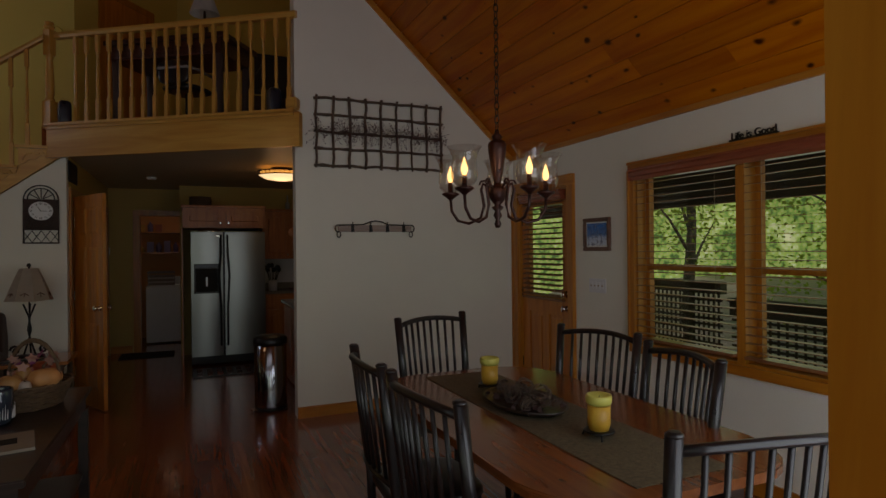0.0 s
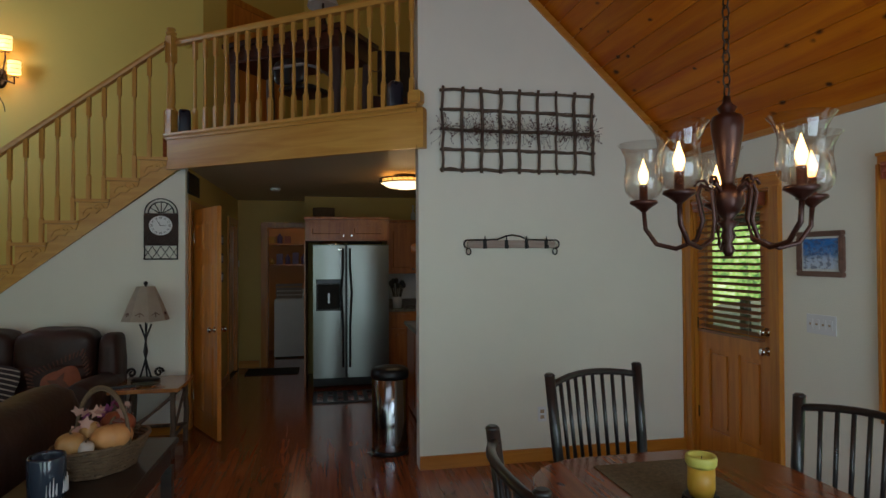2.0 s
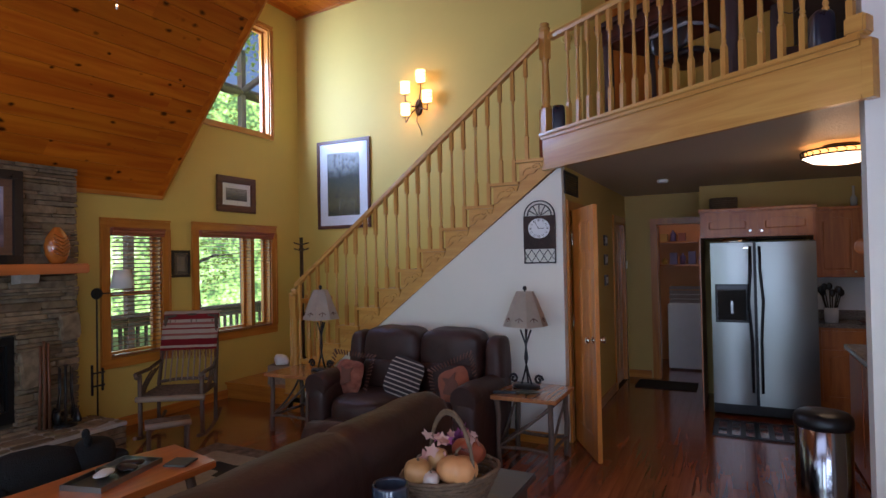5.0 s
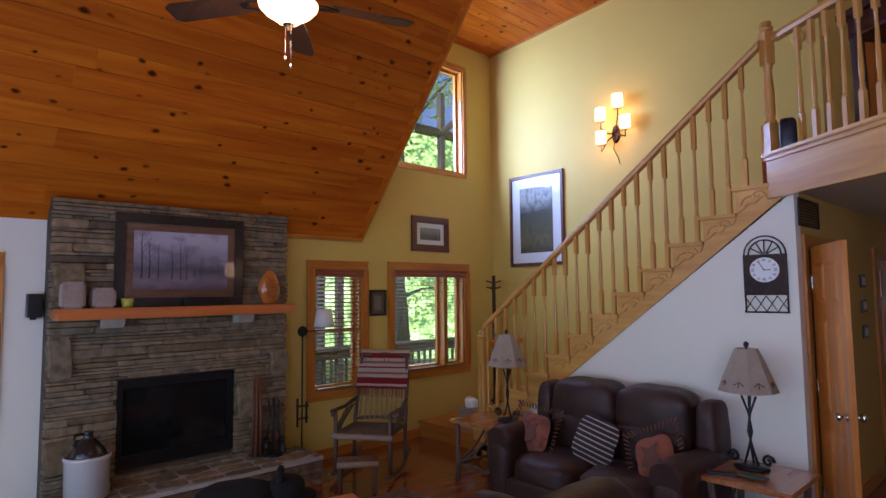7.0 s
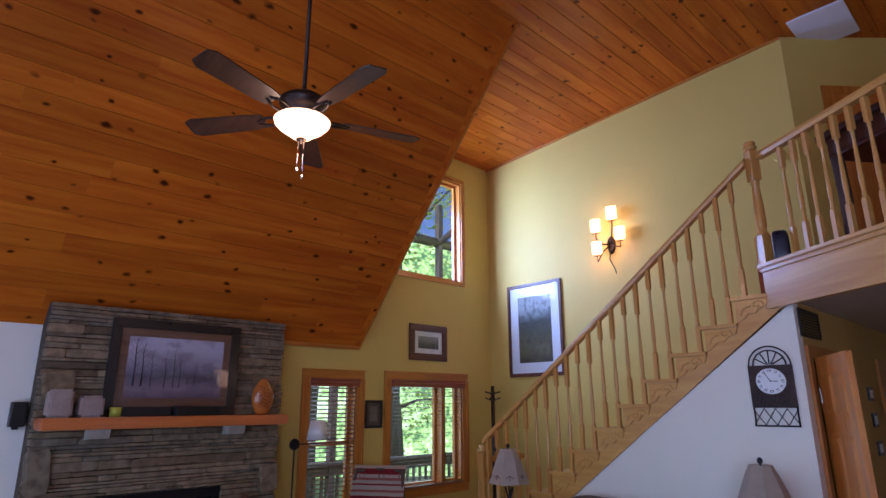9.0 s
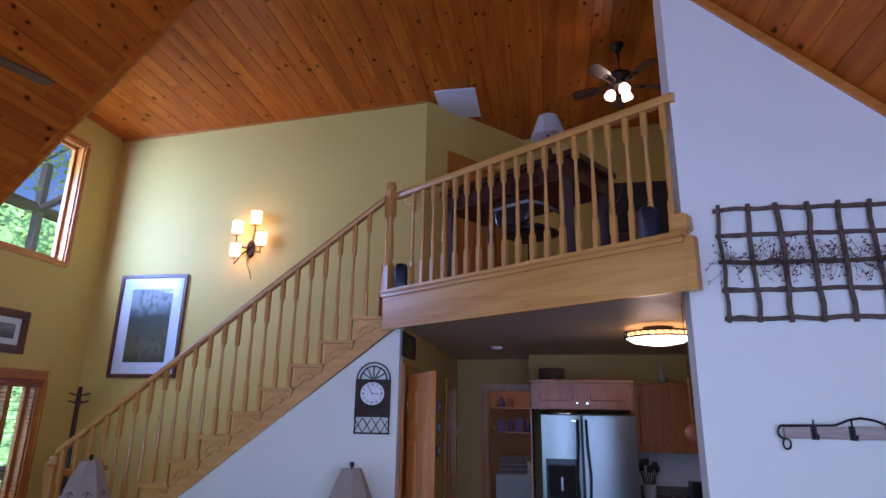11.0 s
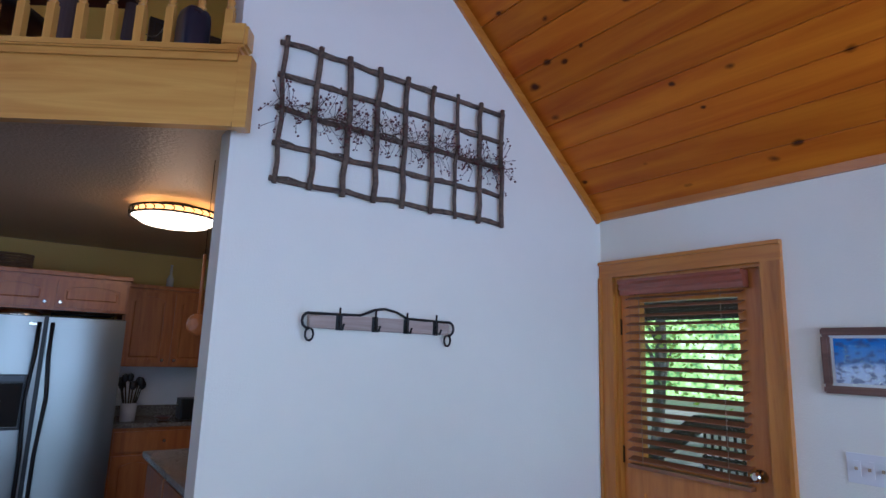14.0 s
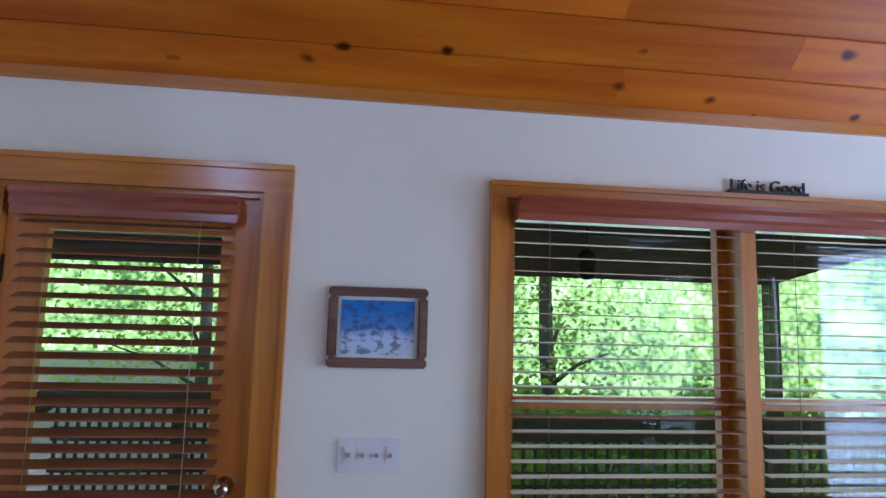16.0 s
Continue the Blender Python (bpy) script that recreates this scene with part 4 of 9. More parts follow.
for p, q, r, s in ((a0, a0 + 0.15, 1.12, 1.42), (a0, a0 + 0.20, 0.42, 0.66), (a1 - 0.17, a1, 0.98, 1.20), (o1 + 0.02, o1 + 0.20, 0.62, 0.92), (a0 + 0.02, a0 + 0.22, 1.80, 1.98)):
    o = new("stone", stones[0])
    o.parent = fire
    o.matrix_basis = Matrix.Translation((0.012, (p + q) / 2, (r + s) / 2)) @ Matrix.Rotation(0.1, 4, "X") @ Matrix.Diagonal((0.09, q - p, s - r, 1))
# the hearth
HX0, HZ = 0.47, 0.25
bm = bmesh.new()
box(bm, -0.03, HX0 - 0.05, a0 - 0.14, a1 + 0.12, 0, HZ - 0.04)
part("hearth_core", bm, SOOT, fire)
z = 0.0
for row, h in enumerate((0.05, 0.06, 0.045, 0.05)):
    y = a0 - 0.16
    while y < a1 + 0.13:
        w = min(rng.uniform(0.16, 0.4), a1 + 0.14 - y)
        o = new("stone", stones[rng.randrange(8)])
        o.parent = fire
        o.matrix_basis = Matrix.Translation((HX0 - 0.05 + 0.025, y + w / 2, z + h / 2)) @ Matrix.Diagonal((0.06, w - 0.005, h - 0.004, 1))
        y += w
    for sx in range(3):
        o = new("stone", stones[rng.randrange(8)])
        o.parent = fire
        o.matrix_basis = Matrix.Translation((0.05 + sx * 0.14, a1 + 0.125, z + h / 2)) @ Matrix.Diagonal((0.135, 0.05, h - 0.004, 1))
    z += h
bm = bmesh.new()
box(bm, -0.03, HX0 - 0.002, a0 - 0.155, a1 + 0.145, HZ - 0.04, HZ - 0.008)
part("hearth_mortar", bm, material("grey_mortar", (0.42, 0.40, 0.36), 0.9, vary=0.15, scale=12, bump=0.3), fire)
yy = a0 - 0.15
while yy < a1 + 0.13:
    w = rng.uniform(0.2, 0.34)
    xx = -0.02
    while xx < HX0 - 0.08:
        l = rng.uniform(0.14, 0.26)
        x1_, y1_ = min(xx + l, HX0), min(yy + w, a1 + 0.14)
        bm = bmesh.new()
        j = lambda: rng.uniform(-0.028, 0.028)
        c, dd = ((xx + x1_) / 2, (yy + y1_) / 2), ((x1_ - xx) / 2 - 0.012, (y1_ - yy) / 2 - 0.012)
        pts = [(c[0] - dd[0], c[1] - dd[1] * 0.6), (c[0] - dd[0] * 0.5 + j() / 2, c[1] - dd[1]), (c[0] + dd[0] * 0.6, c[1] - dd[1]), (c[0] + dd[0], c[1] + j()), (c[0] + dd[0] * 0.55 + j() / 2, c[1] + dd[1]), (c[0] - dd[0] * 0.7, c[1] + dd[1])]
        prism(bm, pts, 2, HZ - 0.0078, HZ + rng.uniform(0.0, 0.006))
        part("flagstone", bm, STONEO, fire)
        xx = x1_
    yy += w
MANTEL = wood("mantel_wood", (0.40, 0.105, 0.018), (0.56, 0.17, 0.028), 0.3, 0.35, 1, 1.2)
mantel = thing("mantel_shelf", "thick orange pine mantel shelf on stone corbels across the chimney", "shelf", (FX + 0.03, 5.94, 1.56))
bm = bmesh.new()
box(bm, 0, 0.24, -0.955, 0.955, 0, 0.085)
bmesh.ops.bevel(bm, geom=list(bm.edges), offset=0.012, segments=2, affect="EDGES")
part("shelf_board", bm, MANTEL, mantel)
for y in (-0.55, 0.52):
    bm = bmesh.new()
    prism(bm, [(0.0, 0.0), (0.15, 0.0), (0.13, -0.07), (0.0, -0.08)], 1, y - 0.07, y + 0.07)
    part("corbel", bm, material("corbel_stone", (0.40, 0.36, 0.29), 0.85, vary=0.2, scale=12, bump=0.4), mantel)

# ---- furniture ----
LEATHER = material("brown_leather", (0.036, 0.012, 0.009), 0.54, vary=0.35, scale=5, bump=0.35, bscale=26, tint=(0.050, 0.019, 0.014))
TWIG = wood("twig_bark", (0.055, 0.038, 0.028), (0.16, 0.11, 0.075), 0.8, 0.0, 2, 3.0)
TABLEW = wood("table_oak", (0.30, 0.11, 0.03), (0.50, 0.22, 0.07), 0.22, 0.5, 1, 1.2, knots=0.6)
SHADE = material("parchment_shade", (0.62, 0.53, 0.43), 0.9, vary=0.1, scale=9, bump=0.2)
WHITESHADE = material("white_lamp_shade", (0.72, 0.70, 0.66), 0.85, vary=0.05)
MOTIF = material("brown_motif", (0.14, 0.06, 0.04), 0.9, vary=0.3)
DARKW = wood("dark_stained_wood", (0.012, 0.008, 0.007), (0.045, 0.022, 0.016), 0.35, 0.3, 0, 2.0)


def padded(name, parent, mat, b, power=4.0, n=10, wave=0.012, label=""):
    bm = bmesh.new()
    cushion(bm, *b, power=power, n=n, wave=wave)
    return part(name, bm, mat, parent, label)


def recliner_sofa(label, at, seats, width, wing=0.16, smooth=False):
    """Faces local -y; the back is along +y."""
    s = thing("sofa", label, "sofa", at)
    hw = width / 2
    padded("base", s, LEATHER, (-hw + 0.12, hw - 0.12, -0.42, 0.36, 0.02, 0.30), 8)
    for sd in (-1, 1):
        x0, x1 = (sd * hw, sd * (hw - 0.24)) if sd < 0 else (hw - 0.24, hw)
        padded("armrest", s, LEATHER, (x0, x1, -0.46, 0.30, 0.02, 0.62), 5)
        bm = bmesh.new()
        tube(bm, [(sd * (hw - 0.12), -0.45 + i * 0.12, 0.565 + 0.012 * math.sin(i)) for i in range(7)], 0.105, 14)
        part("arm_roll", bm, LEATHER, s)
        if not smooth:
          padded("back_wing", s, LEATHER, (sd * (hw - 0.12) - wing / 2, sd * (hw - 0.12) + wing / 2, 0.14, 0.44, 0.40, 0.96), 4)
    w = (width - 0.44) / seats
    for i in range(seats):
        x = -hw + 0.22 + i * w
        padded("seat", s, LEATHER, (x + 0.004, x + w - 0.004, -0.48, 0.22, 0.24, 0.49), 4, wave=0.02)
        padded("footrest", s, LEATHER, (x + 0.01, x + w - 0.01, -0.50, -0.40, 0.06, 0.33), 6)
        if smooth:
            continue
        padded("lower_back_cushion", s, LEATHER, (x + 0.004, x + w - 0.004, 0.06, 0.36, 0.44, 0.74), 5, wave=0.012)
        padded("headrest", s, LEATHER, (x + 0.002, x + w - 0.002, 0.09, 0.44, 0.60, 1.01), 4.6, wave=0.014)
    if smooth:
        long_back(s, width, seats)
    else:
        padded("back_panel", s, LEATHER, (-hw + 0.06, hw - 0.06, 0.30, 0.46, 0.05, 0.92), 8)
    return s


def long_back(s, width, seats):
    """One padded back across the seats, with a seam at each."""
    prof = [(0.47, 0.10), (0.475, 0.5), (0.46, 0.78), (0.42, 0.875), (0.34, 0.91), (0.24, 0.895), (0.15, 0.83), (0.11, 0.70), (0.10, 0.46), (0.12, 0.3)]
    bm = bmesh.new()
    n, hw = 60, width / 2 - 0.03
    rings = []
    for i in range(n + 1):
        x = -hw + 2 * hw * i / n
        u = (x + hw) / (2 * hw) * seats
        seam = math.exp(-((u - round(u)) * 2 * hw / seats / 0.022) ** 2) if 0.2 < u < seats - 0.2 else 0
        end = min(1.0, (hw - abs(x)) / 0.10 + 0.02)
        k = 1 - 0.10 * (1 - math.sqrt(max(0, 1 - (1 - end) ** 2)))
        rings.append([bm.verts.new((x, 0.29 + (y - 0.29) * (k - 0.07 * seam) + 0.006 * noise.noise(Vector((x * 5, y * 9, z * 5))), 0.1 + (z - 0.1) * (k - 0.025 * seam) + 0.010 * noise.noise(Vector((x * 4, y * 5, z * 6))))) for y, z in prof])
    for a_, b_ in zip(rings, rings[1:]):
        for i in range(len(prof)):
            j = (i + 1) % len(prof)
            bm.faces.new((a_[i], a_[j], b_[j], b_[i])).smooth = True
    bm.faces.new(rings[0])
    bm.faces.new(rings[-1][::-1])
    part("padded_back", bm, LEATHER, s)


love = recliner_sofa("brown leather reclining loveseat under the staircase, with three cushions", pose(-1.10, 8.10, 0), 2, 1.62)
sofa = recliner_sofa("long brown leather sofa with its back to the dark console table", pose(-0.42, 5.32, 0, 0, 0, -90), 3, 2.6, smooth=True)


def pillow(label, at, mat, w=0.40, extra=None):
    p = thing("throw_pillow", label, "pillow", at, "")
    bm = bmesh.new()
    cushion(bm, -w / 2, w / 2, -0.065, 0.065, -w / 2, w / 2, power=2.6, n=10, wave=0.01)
    for v in bm.verts:
        k = max(abs(v.co.x), abs(v.co.z)) / (w / 2)
        v.co.y *= max(0.12, 1 - k ** 3)
        v.co.x *= 1 + 0.16 * abs(v.co.z) / (w / 2)
        v.co.z *= 1 + 0.16 * abs(v.co.x) / (w / 2)
    part("cover", bm, mat, p)
    return p


def striped(name, c1, c2, freq, axis="Z", rough=0.9):
    m = bpy.data.materials.new(name)
    m.use_nodes = True
    nt = m.node_tree
    tc, sp, mu, fr, gt, mx = (nt.nodes.new(k) for k in ("ShaderNodeTexCoord", "ShaderNodeSeparateXYZ", "ShaderNodeMath", "ShaderNodeMath", "ShaderNodeMath", "ShaderNodeMixRGB"))
    mu.operation, mu.inputs[1].default_value = "MULTIPLY", freq
    fr.operation, gt.operation, gt.inputs[1].default_value = "FRACT", "GREATER_THAN", 0.72
    mx.inputs[1].default_value, mx.inputs[2].default_value = (*c1, 1), (*c2, 1)
    nt.links.new(tc.outputs["Object"], sp.inputs[0])
    nt.links.new(sp.outputs[axis], mu.inputs[0])
    nt.links.new(mu.outputs[0], fr.inputs[0])
    nt.links.new(fr.outputs[0], gt.inputs[0])
    nt.links.new(gt.outputs[0], mx.inputs[0])
    b = nt.nodes["Principled BSDF"]
    nt.links.new(mx.outputs[0], b.inputs["Base Color"])
    b.inputs["Roughness"].default_value = rough
    return m


STRIPES = striped("striped_cloth", (0.03, 0.022, 0.026), (0.42, 0.36, 0.32), 27)
RUSTC = material("rust_cloth", (0.20, 0.05, 0.03), 0.95, vary=0.35, scale=14, tint=(0.34, 0.13, 0.08), bump=0.2)
CARAMEL = material("caramel_cloth", (0.26, 0.085, 0.045), 0.95, vary=0.15, scale=20)
pillow("dark cushion with thin cream stripes, leaning on the loveseat back", pose(-1.12, 8.00, 0.62, -22, 14, 0), STRIPES, 0.33)
for x, ry, m, l in ((-1.66, 4, RUSTC, "rust red patchwork cushion with fringe, by the loveseat arm"), (-0.62, -24, CARAMEL, "caramel cushion with a dark leaf motif and fringe, on the loveseat")):
    p = pillow(l, pose(x, 7.95, 0.60, -24, ry, 0), m, 0.29)
    bm = bmesh.new()
    prism(bm, [(-0.08, -0.05), (0.0, -0.09), (0.08, -0.04), (0.05, 0.03), (0.07, 0.08), (0, 0.05), (-0.06, 0.08), (-0.04, 0.02)], 1, -0.066, -0.058)
    part("motif", bm, MOTIF, p)
    bm = bmesh.new()
    for i in range(14):
        t = -0.18 + i * 0.36 / 13
        for a, b in ((t, 0.185), (t, -0.185), (0.185, t), (-0.185, t)):
            k = 1.22
            tube(bm, [(a, 0, b), (a * k, -0.008, b * k)], 0.006, 4)
    part("fringe", bm, MOTIF, p, "dark fringe")


def twig_table(label, x0, x1, y0, y1, h):
    t = thing("end_table", label, "side table", ((x0 + x1) / 2, (y0 + y1) / 2, 0), "rustic end tables")
    a, b = (x1 - x0) / 2, (y1 - y0) / 2
    bm = bmesh.new()
    box(bm, -a, a, -b, b, h - 0.03, h)
    bmesh.ops.bevel(bm, geom=list(bm.edges), offset=0.008, segments=2, affect="EDGES")
    part("tabletop", bm, TABLEW, t)
    r = random.Random(int(h * 1000 + x0 * 100))
    u, v = a - 0.06, b - 0.06
    for sx in (-1, 1):
        for sy in (-1, 1):
            bm = bmesh.new()
            tube(bm, [(sx * u + r.uniform(-0.012, 0.012), sy * v + r.uniform(-0.012, 0.012), z * (h - 0.03)) for z in (0, 0.25, 0.5, 0.75, 1)], 0.022, 8)
            part("leg", bm, TWIG, t)
    for p, q in (((-u, -v), (u, -v)), ((-u, v), (u, v)), ((-u, -v), (-u, v)), ((u, -v), (u, v))):
        bm = bmesh.new()
        tube(bm, bow((*p, 0.15), (*q, 0.15), (0, 0, r.uniform(-0.02, 0.02))), 0.014, 7)
        part("stretcher", bm, TWIG, t)
        bm = bmesh.new()
        tube(bm, bow((*p, 0.16), (*q, h - 0.06), (r.uniform(-0.03, 0.03), r.uniform(-0.03, 0.03), -0.04)), 0.011, 6)
        part("brace", bm, TWIG, t)
    return t


twig_table("rustic end table with bark-covered twig legs beside the loveseat", -0.32, 0.22, 7.92, 8.50, 0.56)
twig_table("rustic end table with bark-covered twig legs near the stair foot", -2.66, -2.10, 7.95, 8.50, 0.56)


def table_lamp(label, x, y, z):
    l = thing("table_lamp", label, "table lamp", (x, y, z), "table lamps")
    bm = bmesh.new()
    lathe(bm, [(0.11, 0), (0.115, 0.012), (0.10, 0.022), (0.03, 0.028)], (0, 0, 0), 24, 1.0, 0.75)
    part("base", bm, BLACK, l)
    for k, (dx, dy) in enumerate(((-1, 0), (1, 0), (0, 1))):
        bm = bmesh.new()
        tube(bm, [(dx * 0.045, dy * 0.045, 0.02), (dx * 0.015, dy * 0.012, 0.12), (-dx * 0.012, -dy * 0.01, 0.24), (dx * 0.005, dy * 0.0, 0.36), (dx * 0.045, dy * 0.03, 0.47)], 0.0075, 8)
        part("stem", bm, BLACK, l)
    for sx in (-1, 1):
        bm = bmesh.new()
        tube(bm, [(sx * (0.105 + 0.038 * (1 - i / 14) * math.cos(i * 0.75)), -0.01, 0.068 + 0.042 * (1 - i / 14) * math.sin(i * 0.75)) for i in range(12)], 0.011, 7)
        part("scroll", bm, BLACK, l)
    bm = bmesh.new()
    tube(bm, [(0, 0, 0.40), (0, 0, 0.80)], 0.006, 8)
    lathe(bm, [(0.02, 0.50), (0.022, 0.56), (0.01, 0.57)], (0, 0, 0), 12)
    part("socket", bm, BLACK, l)
    bm = bmesh.new()
    n = 8
    rings = []
    for z_, r_ in ((0.50, 0.185), (0.62, 0.14), (0.72, 0.10), (0.785, 0.07)):
        rings.append([bm.verts.new((r_ * math.cos(2 * math.pi * (i + 0.5) / n), r_ * math.sin(2 * math.pi * (i + 0.5) / n), z_ + (0.006 if z_ < 0.51 and i % 2 else 0))) for i in range(n)])
    for a_, b_ in zip(rings, rings[1:]):
        for i in range(n):
            bm.faces.new((a_[i], a_[(i + 1) % n], b_[(i + 1) % n], b_[i]))
    bmesh.ops.solidify(bm, geom=list(bm.faces), thickness=0.003)
    sh = part("shade", bm, SHADE, l)
    for i in range(8):
        a_ = 2 * math.pi * i / 8 + math.pi / 8 * 2
        bm = bmesh.new()
        c, s_ = math.cos(a_), math.sin(a_)
        def on(u, z_):
            r_ = (0.173 + (0.50 - z_) * 0.40) + 0.004
            return (r_ * c - u * s_, r_ * s_ + u * c, z_)
        tube(bm, [on(-0.035, 0.555), on(0.0, 0.575), on(0.03, 0.552)], 0.003, 5)
        tube(bm, [on(0.0, 0.575), on(-0.005, 0.54)], 0.003, 5)
        part("twig_motif", bm, MOTIF, sh)
    bm = bmesh.new()
    lathe(bm, [(0.006, 0.79), (0.016, 0.80), (0.018, 0.815), (0.008, 0.83)], (0, 0, 0), 12)
    part("finial", bm, BLACK, l)
    return l


table_lamp("black iron scroll lamp with a parchment shade on the end table", -0.13, 8.30, 0.561)
table_lamp("black iron scroll lamp with a parchment shade near the stairs", -2.20, 8.26, 0.561)
# small things on the end tables
rem = thing("remote_control", "black television remote on the rustic end table", "remote control", pose(-0.22, 8.03, 0.561, 0, 0, 20))
solid("body", BLACK, (-0.09, 0.09, -0.022, 0.022, 0, 0.018), parent=rem, bevel=0.004)
dish = thing("leaf_dish", "small dark green leaf-shaped dish before the table lamp", "dish", (-0.06, 8.08, 0.561))
bm = bmesh.new()
lathe(bm, [(0.03, 0), (0.08, 0.012), (0.09, 0.02), (0.075, 0.016), (0.03, 0.006)], (0, 0, 0), 18, 1.2, 0.6)
part("bowl", bm, material("olive_glaze", (0.05, 0.05, 0.025), 0.3, vary=0.3), dish)

# console table behind the sofa, with the basket and the jar
con = thing("console_table", "black painted console table standing behind the leather sofa", "console table", (0.38, 5.40, 0))
bm = bmesh.new()
box(bm, -0.24, 0.24, -0.80, 0.80, 0.645, 0.675)
bmesh.ops.bevel(bm, geom=list(bm.edges), offset=0.006, segments=2, affect="EDGES")
part("tabletop", bm, DARKW, con)
solid("apron", DARKW, (-0.21, 0.21, -0.76, 0.76, 0.55, 0.644), parent=con)
for sx in (-1, 1):
    for sy in (-1, 1):
        solid("leg", DARKW, (sx * 0.20 - 0.025, sx * 0.20 + 0.025, sy * 0.74 - 0.025, sy * 0.74 + 0.025, 0, 0.549), parent=con)
solid("lower_shelf", DARKW, (-0.2, 0.2, -0.7, 0.7, 0.16, 0.185), parent=con)
WICKER = material("wicker", (0.14, 0.085, 0.045), 0.75, vary=0.4, scale=30, bump=0.5, bscale=60)
bk = thing("basket", "oval wicker basket of gourds, pumpkins and silk leaves, on the console", "basket", pose(0.41, 5.78, 0.676, 0, 0, 60))
bm = bmesh.new()
for i in range(9):
    k = i / 8
    a_, b_ = 0.15 + 0.06 * k, 0.10 + 0.045 * k
    tube(bm, [(a_ * math.cos(t * math.pi / 14), b_ * math.sin(t * math.pi / 14), 0.008 + 0.115 * k + 0.003 * math.sin(t * 2 + i * 3)) for t in range(29)], 0.0085, 6)
part("weave", bm, WICKER, bk)
bm = bmesh.new()
for t in range(22):
    an = t * 2 * math.pi / 22
    tube(bm, [((0.15 + 0.062 * k) * math.cos(an), (0.10 + 0.047 * k) * math.sin(an), 0.005 + 0.12 * k) for k in (0, 0.5, 1)], 0.005, 5)
lathe(bm, [(0.145, 0.0), (0.15, 0.012)], (0, 0, 0), 20, 1, 0.67)
part("stakes", bm, WICKER, bk)
bm = bmesh.new()
for dz in (0, 0.012):
    tube(bm, [(0, -0.15 * math.cos(t * math.pi / 14), 0.12 + dz + 0.22 * math.sin(t * math.pi / 14)) for t in range(15)], 0.007, 7)
part("handle", bm, WICKER, bk)
rg = random.Random(3)
GOURD = material("cream_gourd", (0.42, 0.22, 0.075), 0.45, vary=0.25, scale=8)
PUMP = material("pale_pumpkin", (0.56, 0.26, 0.09), 0.5, vary=0.2, scale=7)


def pumpkin(name, label, cat, x, y, z, r, mat, ribs=9, squash=0.75, par=None):
    """A ribbed fruit with its stem."""
    p = thing(name, label, cat, pose(x, y, z, rg.uniform(-20, 20), rg.uniform(-20, 20), rg.uniform(0, 90)), "gourds in the basket")
    bm = bmesh.new()
    n, m = 36, 14
    rings = []
    for j in range(1, m):
        ph = math.pi * j / m
        ring = []
        for i in range(n):
            th = 2 * math.pi * i / n
            k = r * (1 - 0.07 * abs(math.cos(th * ribs / 2)) ** 0.5 + 0.04)
            ring.append(bm.verts.new((k * math.sin(ph) * math.cos(th), k * math.sin(ph) * math.sin(th), -r * squash * math.cos(ph) * (1 - 0.15 * math.exp(-((ph - math.pi) ** 2) * 3)))))
        rings.append(ring)
    for a_, b_ in zip(rings, rings[1:]):
        for i in range(n):
            bm.faces.new((a_[i], a_[(i + 1) % n], b_[(i + 1) % n], b_[i])).smooth = True
    bm.faces.new(rings[0][::-1])
    bm.faces.new(rings[-1])
    part("skin", bm, mat, p)
    bm = bmesh.new()
    tube(bm, bow((0, 0, r * squash * 0.8), (r * 0.2, 0, r * squash * 1.35), (-0.01, 0, 0), 4), r * 0.1, 6, r * 0.06)
    part("stem", bm, WICKER, p)


bx, by, bz = 0.41, 5.78, 0.676
pumpkin("pumpkin", "small pale orange ribbed pumpkin in the wicker basket", "pumpkin", bx + 0.06, by - 0.07, bz + 0.155, 0.078, PUMP)
pumpkin("gourd", "round cream gourd in the wicker basket", "gourd", bx - 0.07, by - 0.14, bz + 0.15, 0.055, GOURD, 7, 0.95)
pumpkin("gourd", "small bottle-necked cream gourd amid the basket leaves", "gourd", bx - 0.03, by - 0.05, bz + 0.18, 0.04, GOURD, 5, 1.1)
pumpkin("pumpkin", "deep red-orange pumpkin at the back of the basket", "pumpkin", bx + 0.03, by + 0.10, bz + 0.17, 0.07, material("red_pumpkin", (0.28, 0.06, 0.02), 0.5, vary=0.2))
bulbm = material("garlic_white", (0.5, 0.42, 0.36), 0.6, vary=0.2)
pumpkin("garlic_bulb", "white garlic bulb at the basket's front edge", "garlic", bx - 0.01, by - 0.15, bz + 0.135, 0.032, bulbm, 8, 1.0)


def leafspray(name, par, mat, n, box_, size, seed, kind=""):
    r = random.Random(seed)
    bm = bmesh.new()
    for _ in range(n):
        c = Vector((r.uniform(box_[0], box_[1]), r.uniform(box_[2], box_[3]), r.uniform(box_[4], box_[5])))
        m = Euler((r.uniform(-1.2, 1.2), r.uniform(-1.2, 1.2), r.uniform(0, 6.3))).to_matrix()
        s = size * r.uniform(0.6, 1.2)
        pts = [(0, -1), (0.35, -0.5), (0.9, -0.4), (0.5, 0.1), (0.6, 0.7), (0, 0.4), (-0.6, 0.7), (-0.5, 0.1), (-0.9, -0.4), (-0.35, -0.5)]
        vs = [bm.verts.new(c + m @ Vector((x * s, y * s, 0.15 * s * abs(x)))) for x, y in pts]
        bm.faces.new(vs)
    return part(name, bm, mat, par, kind=kind)


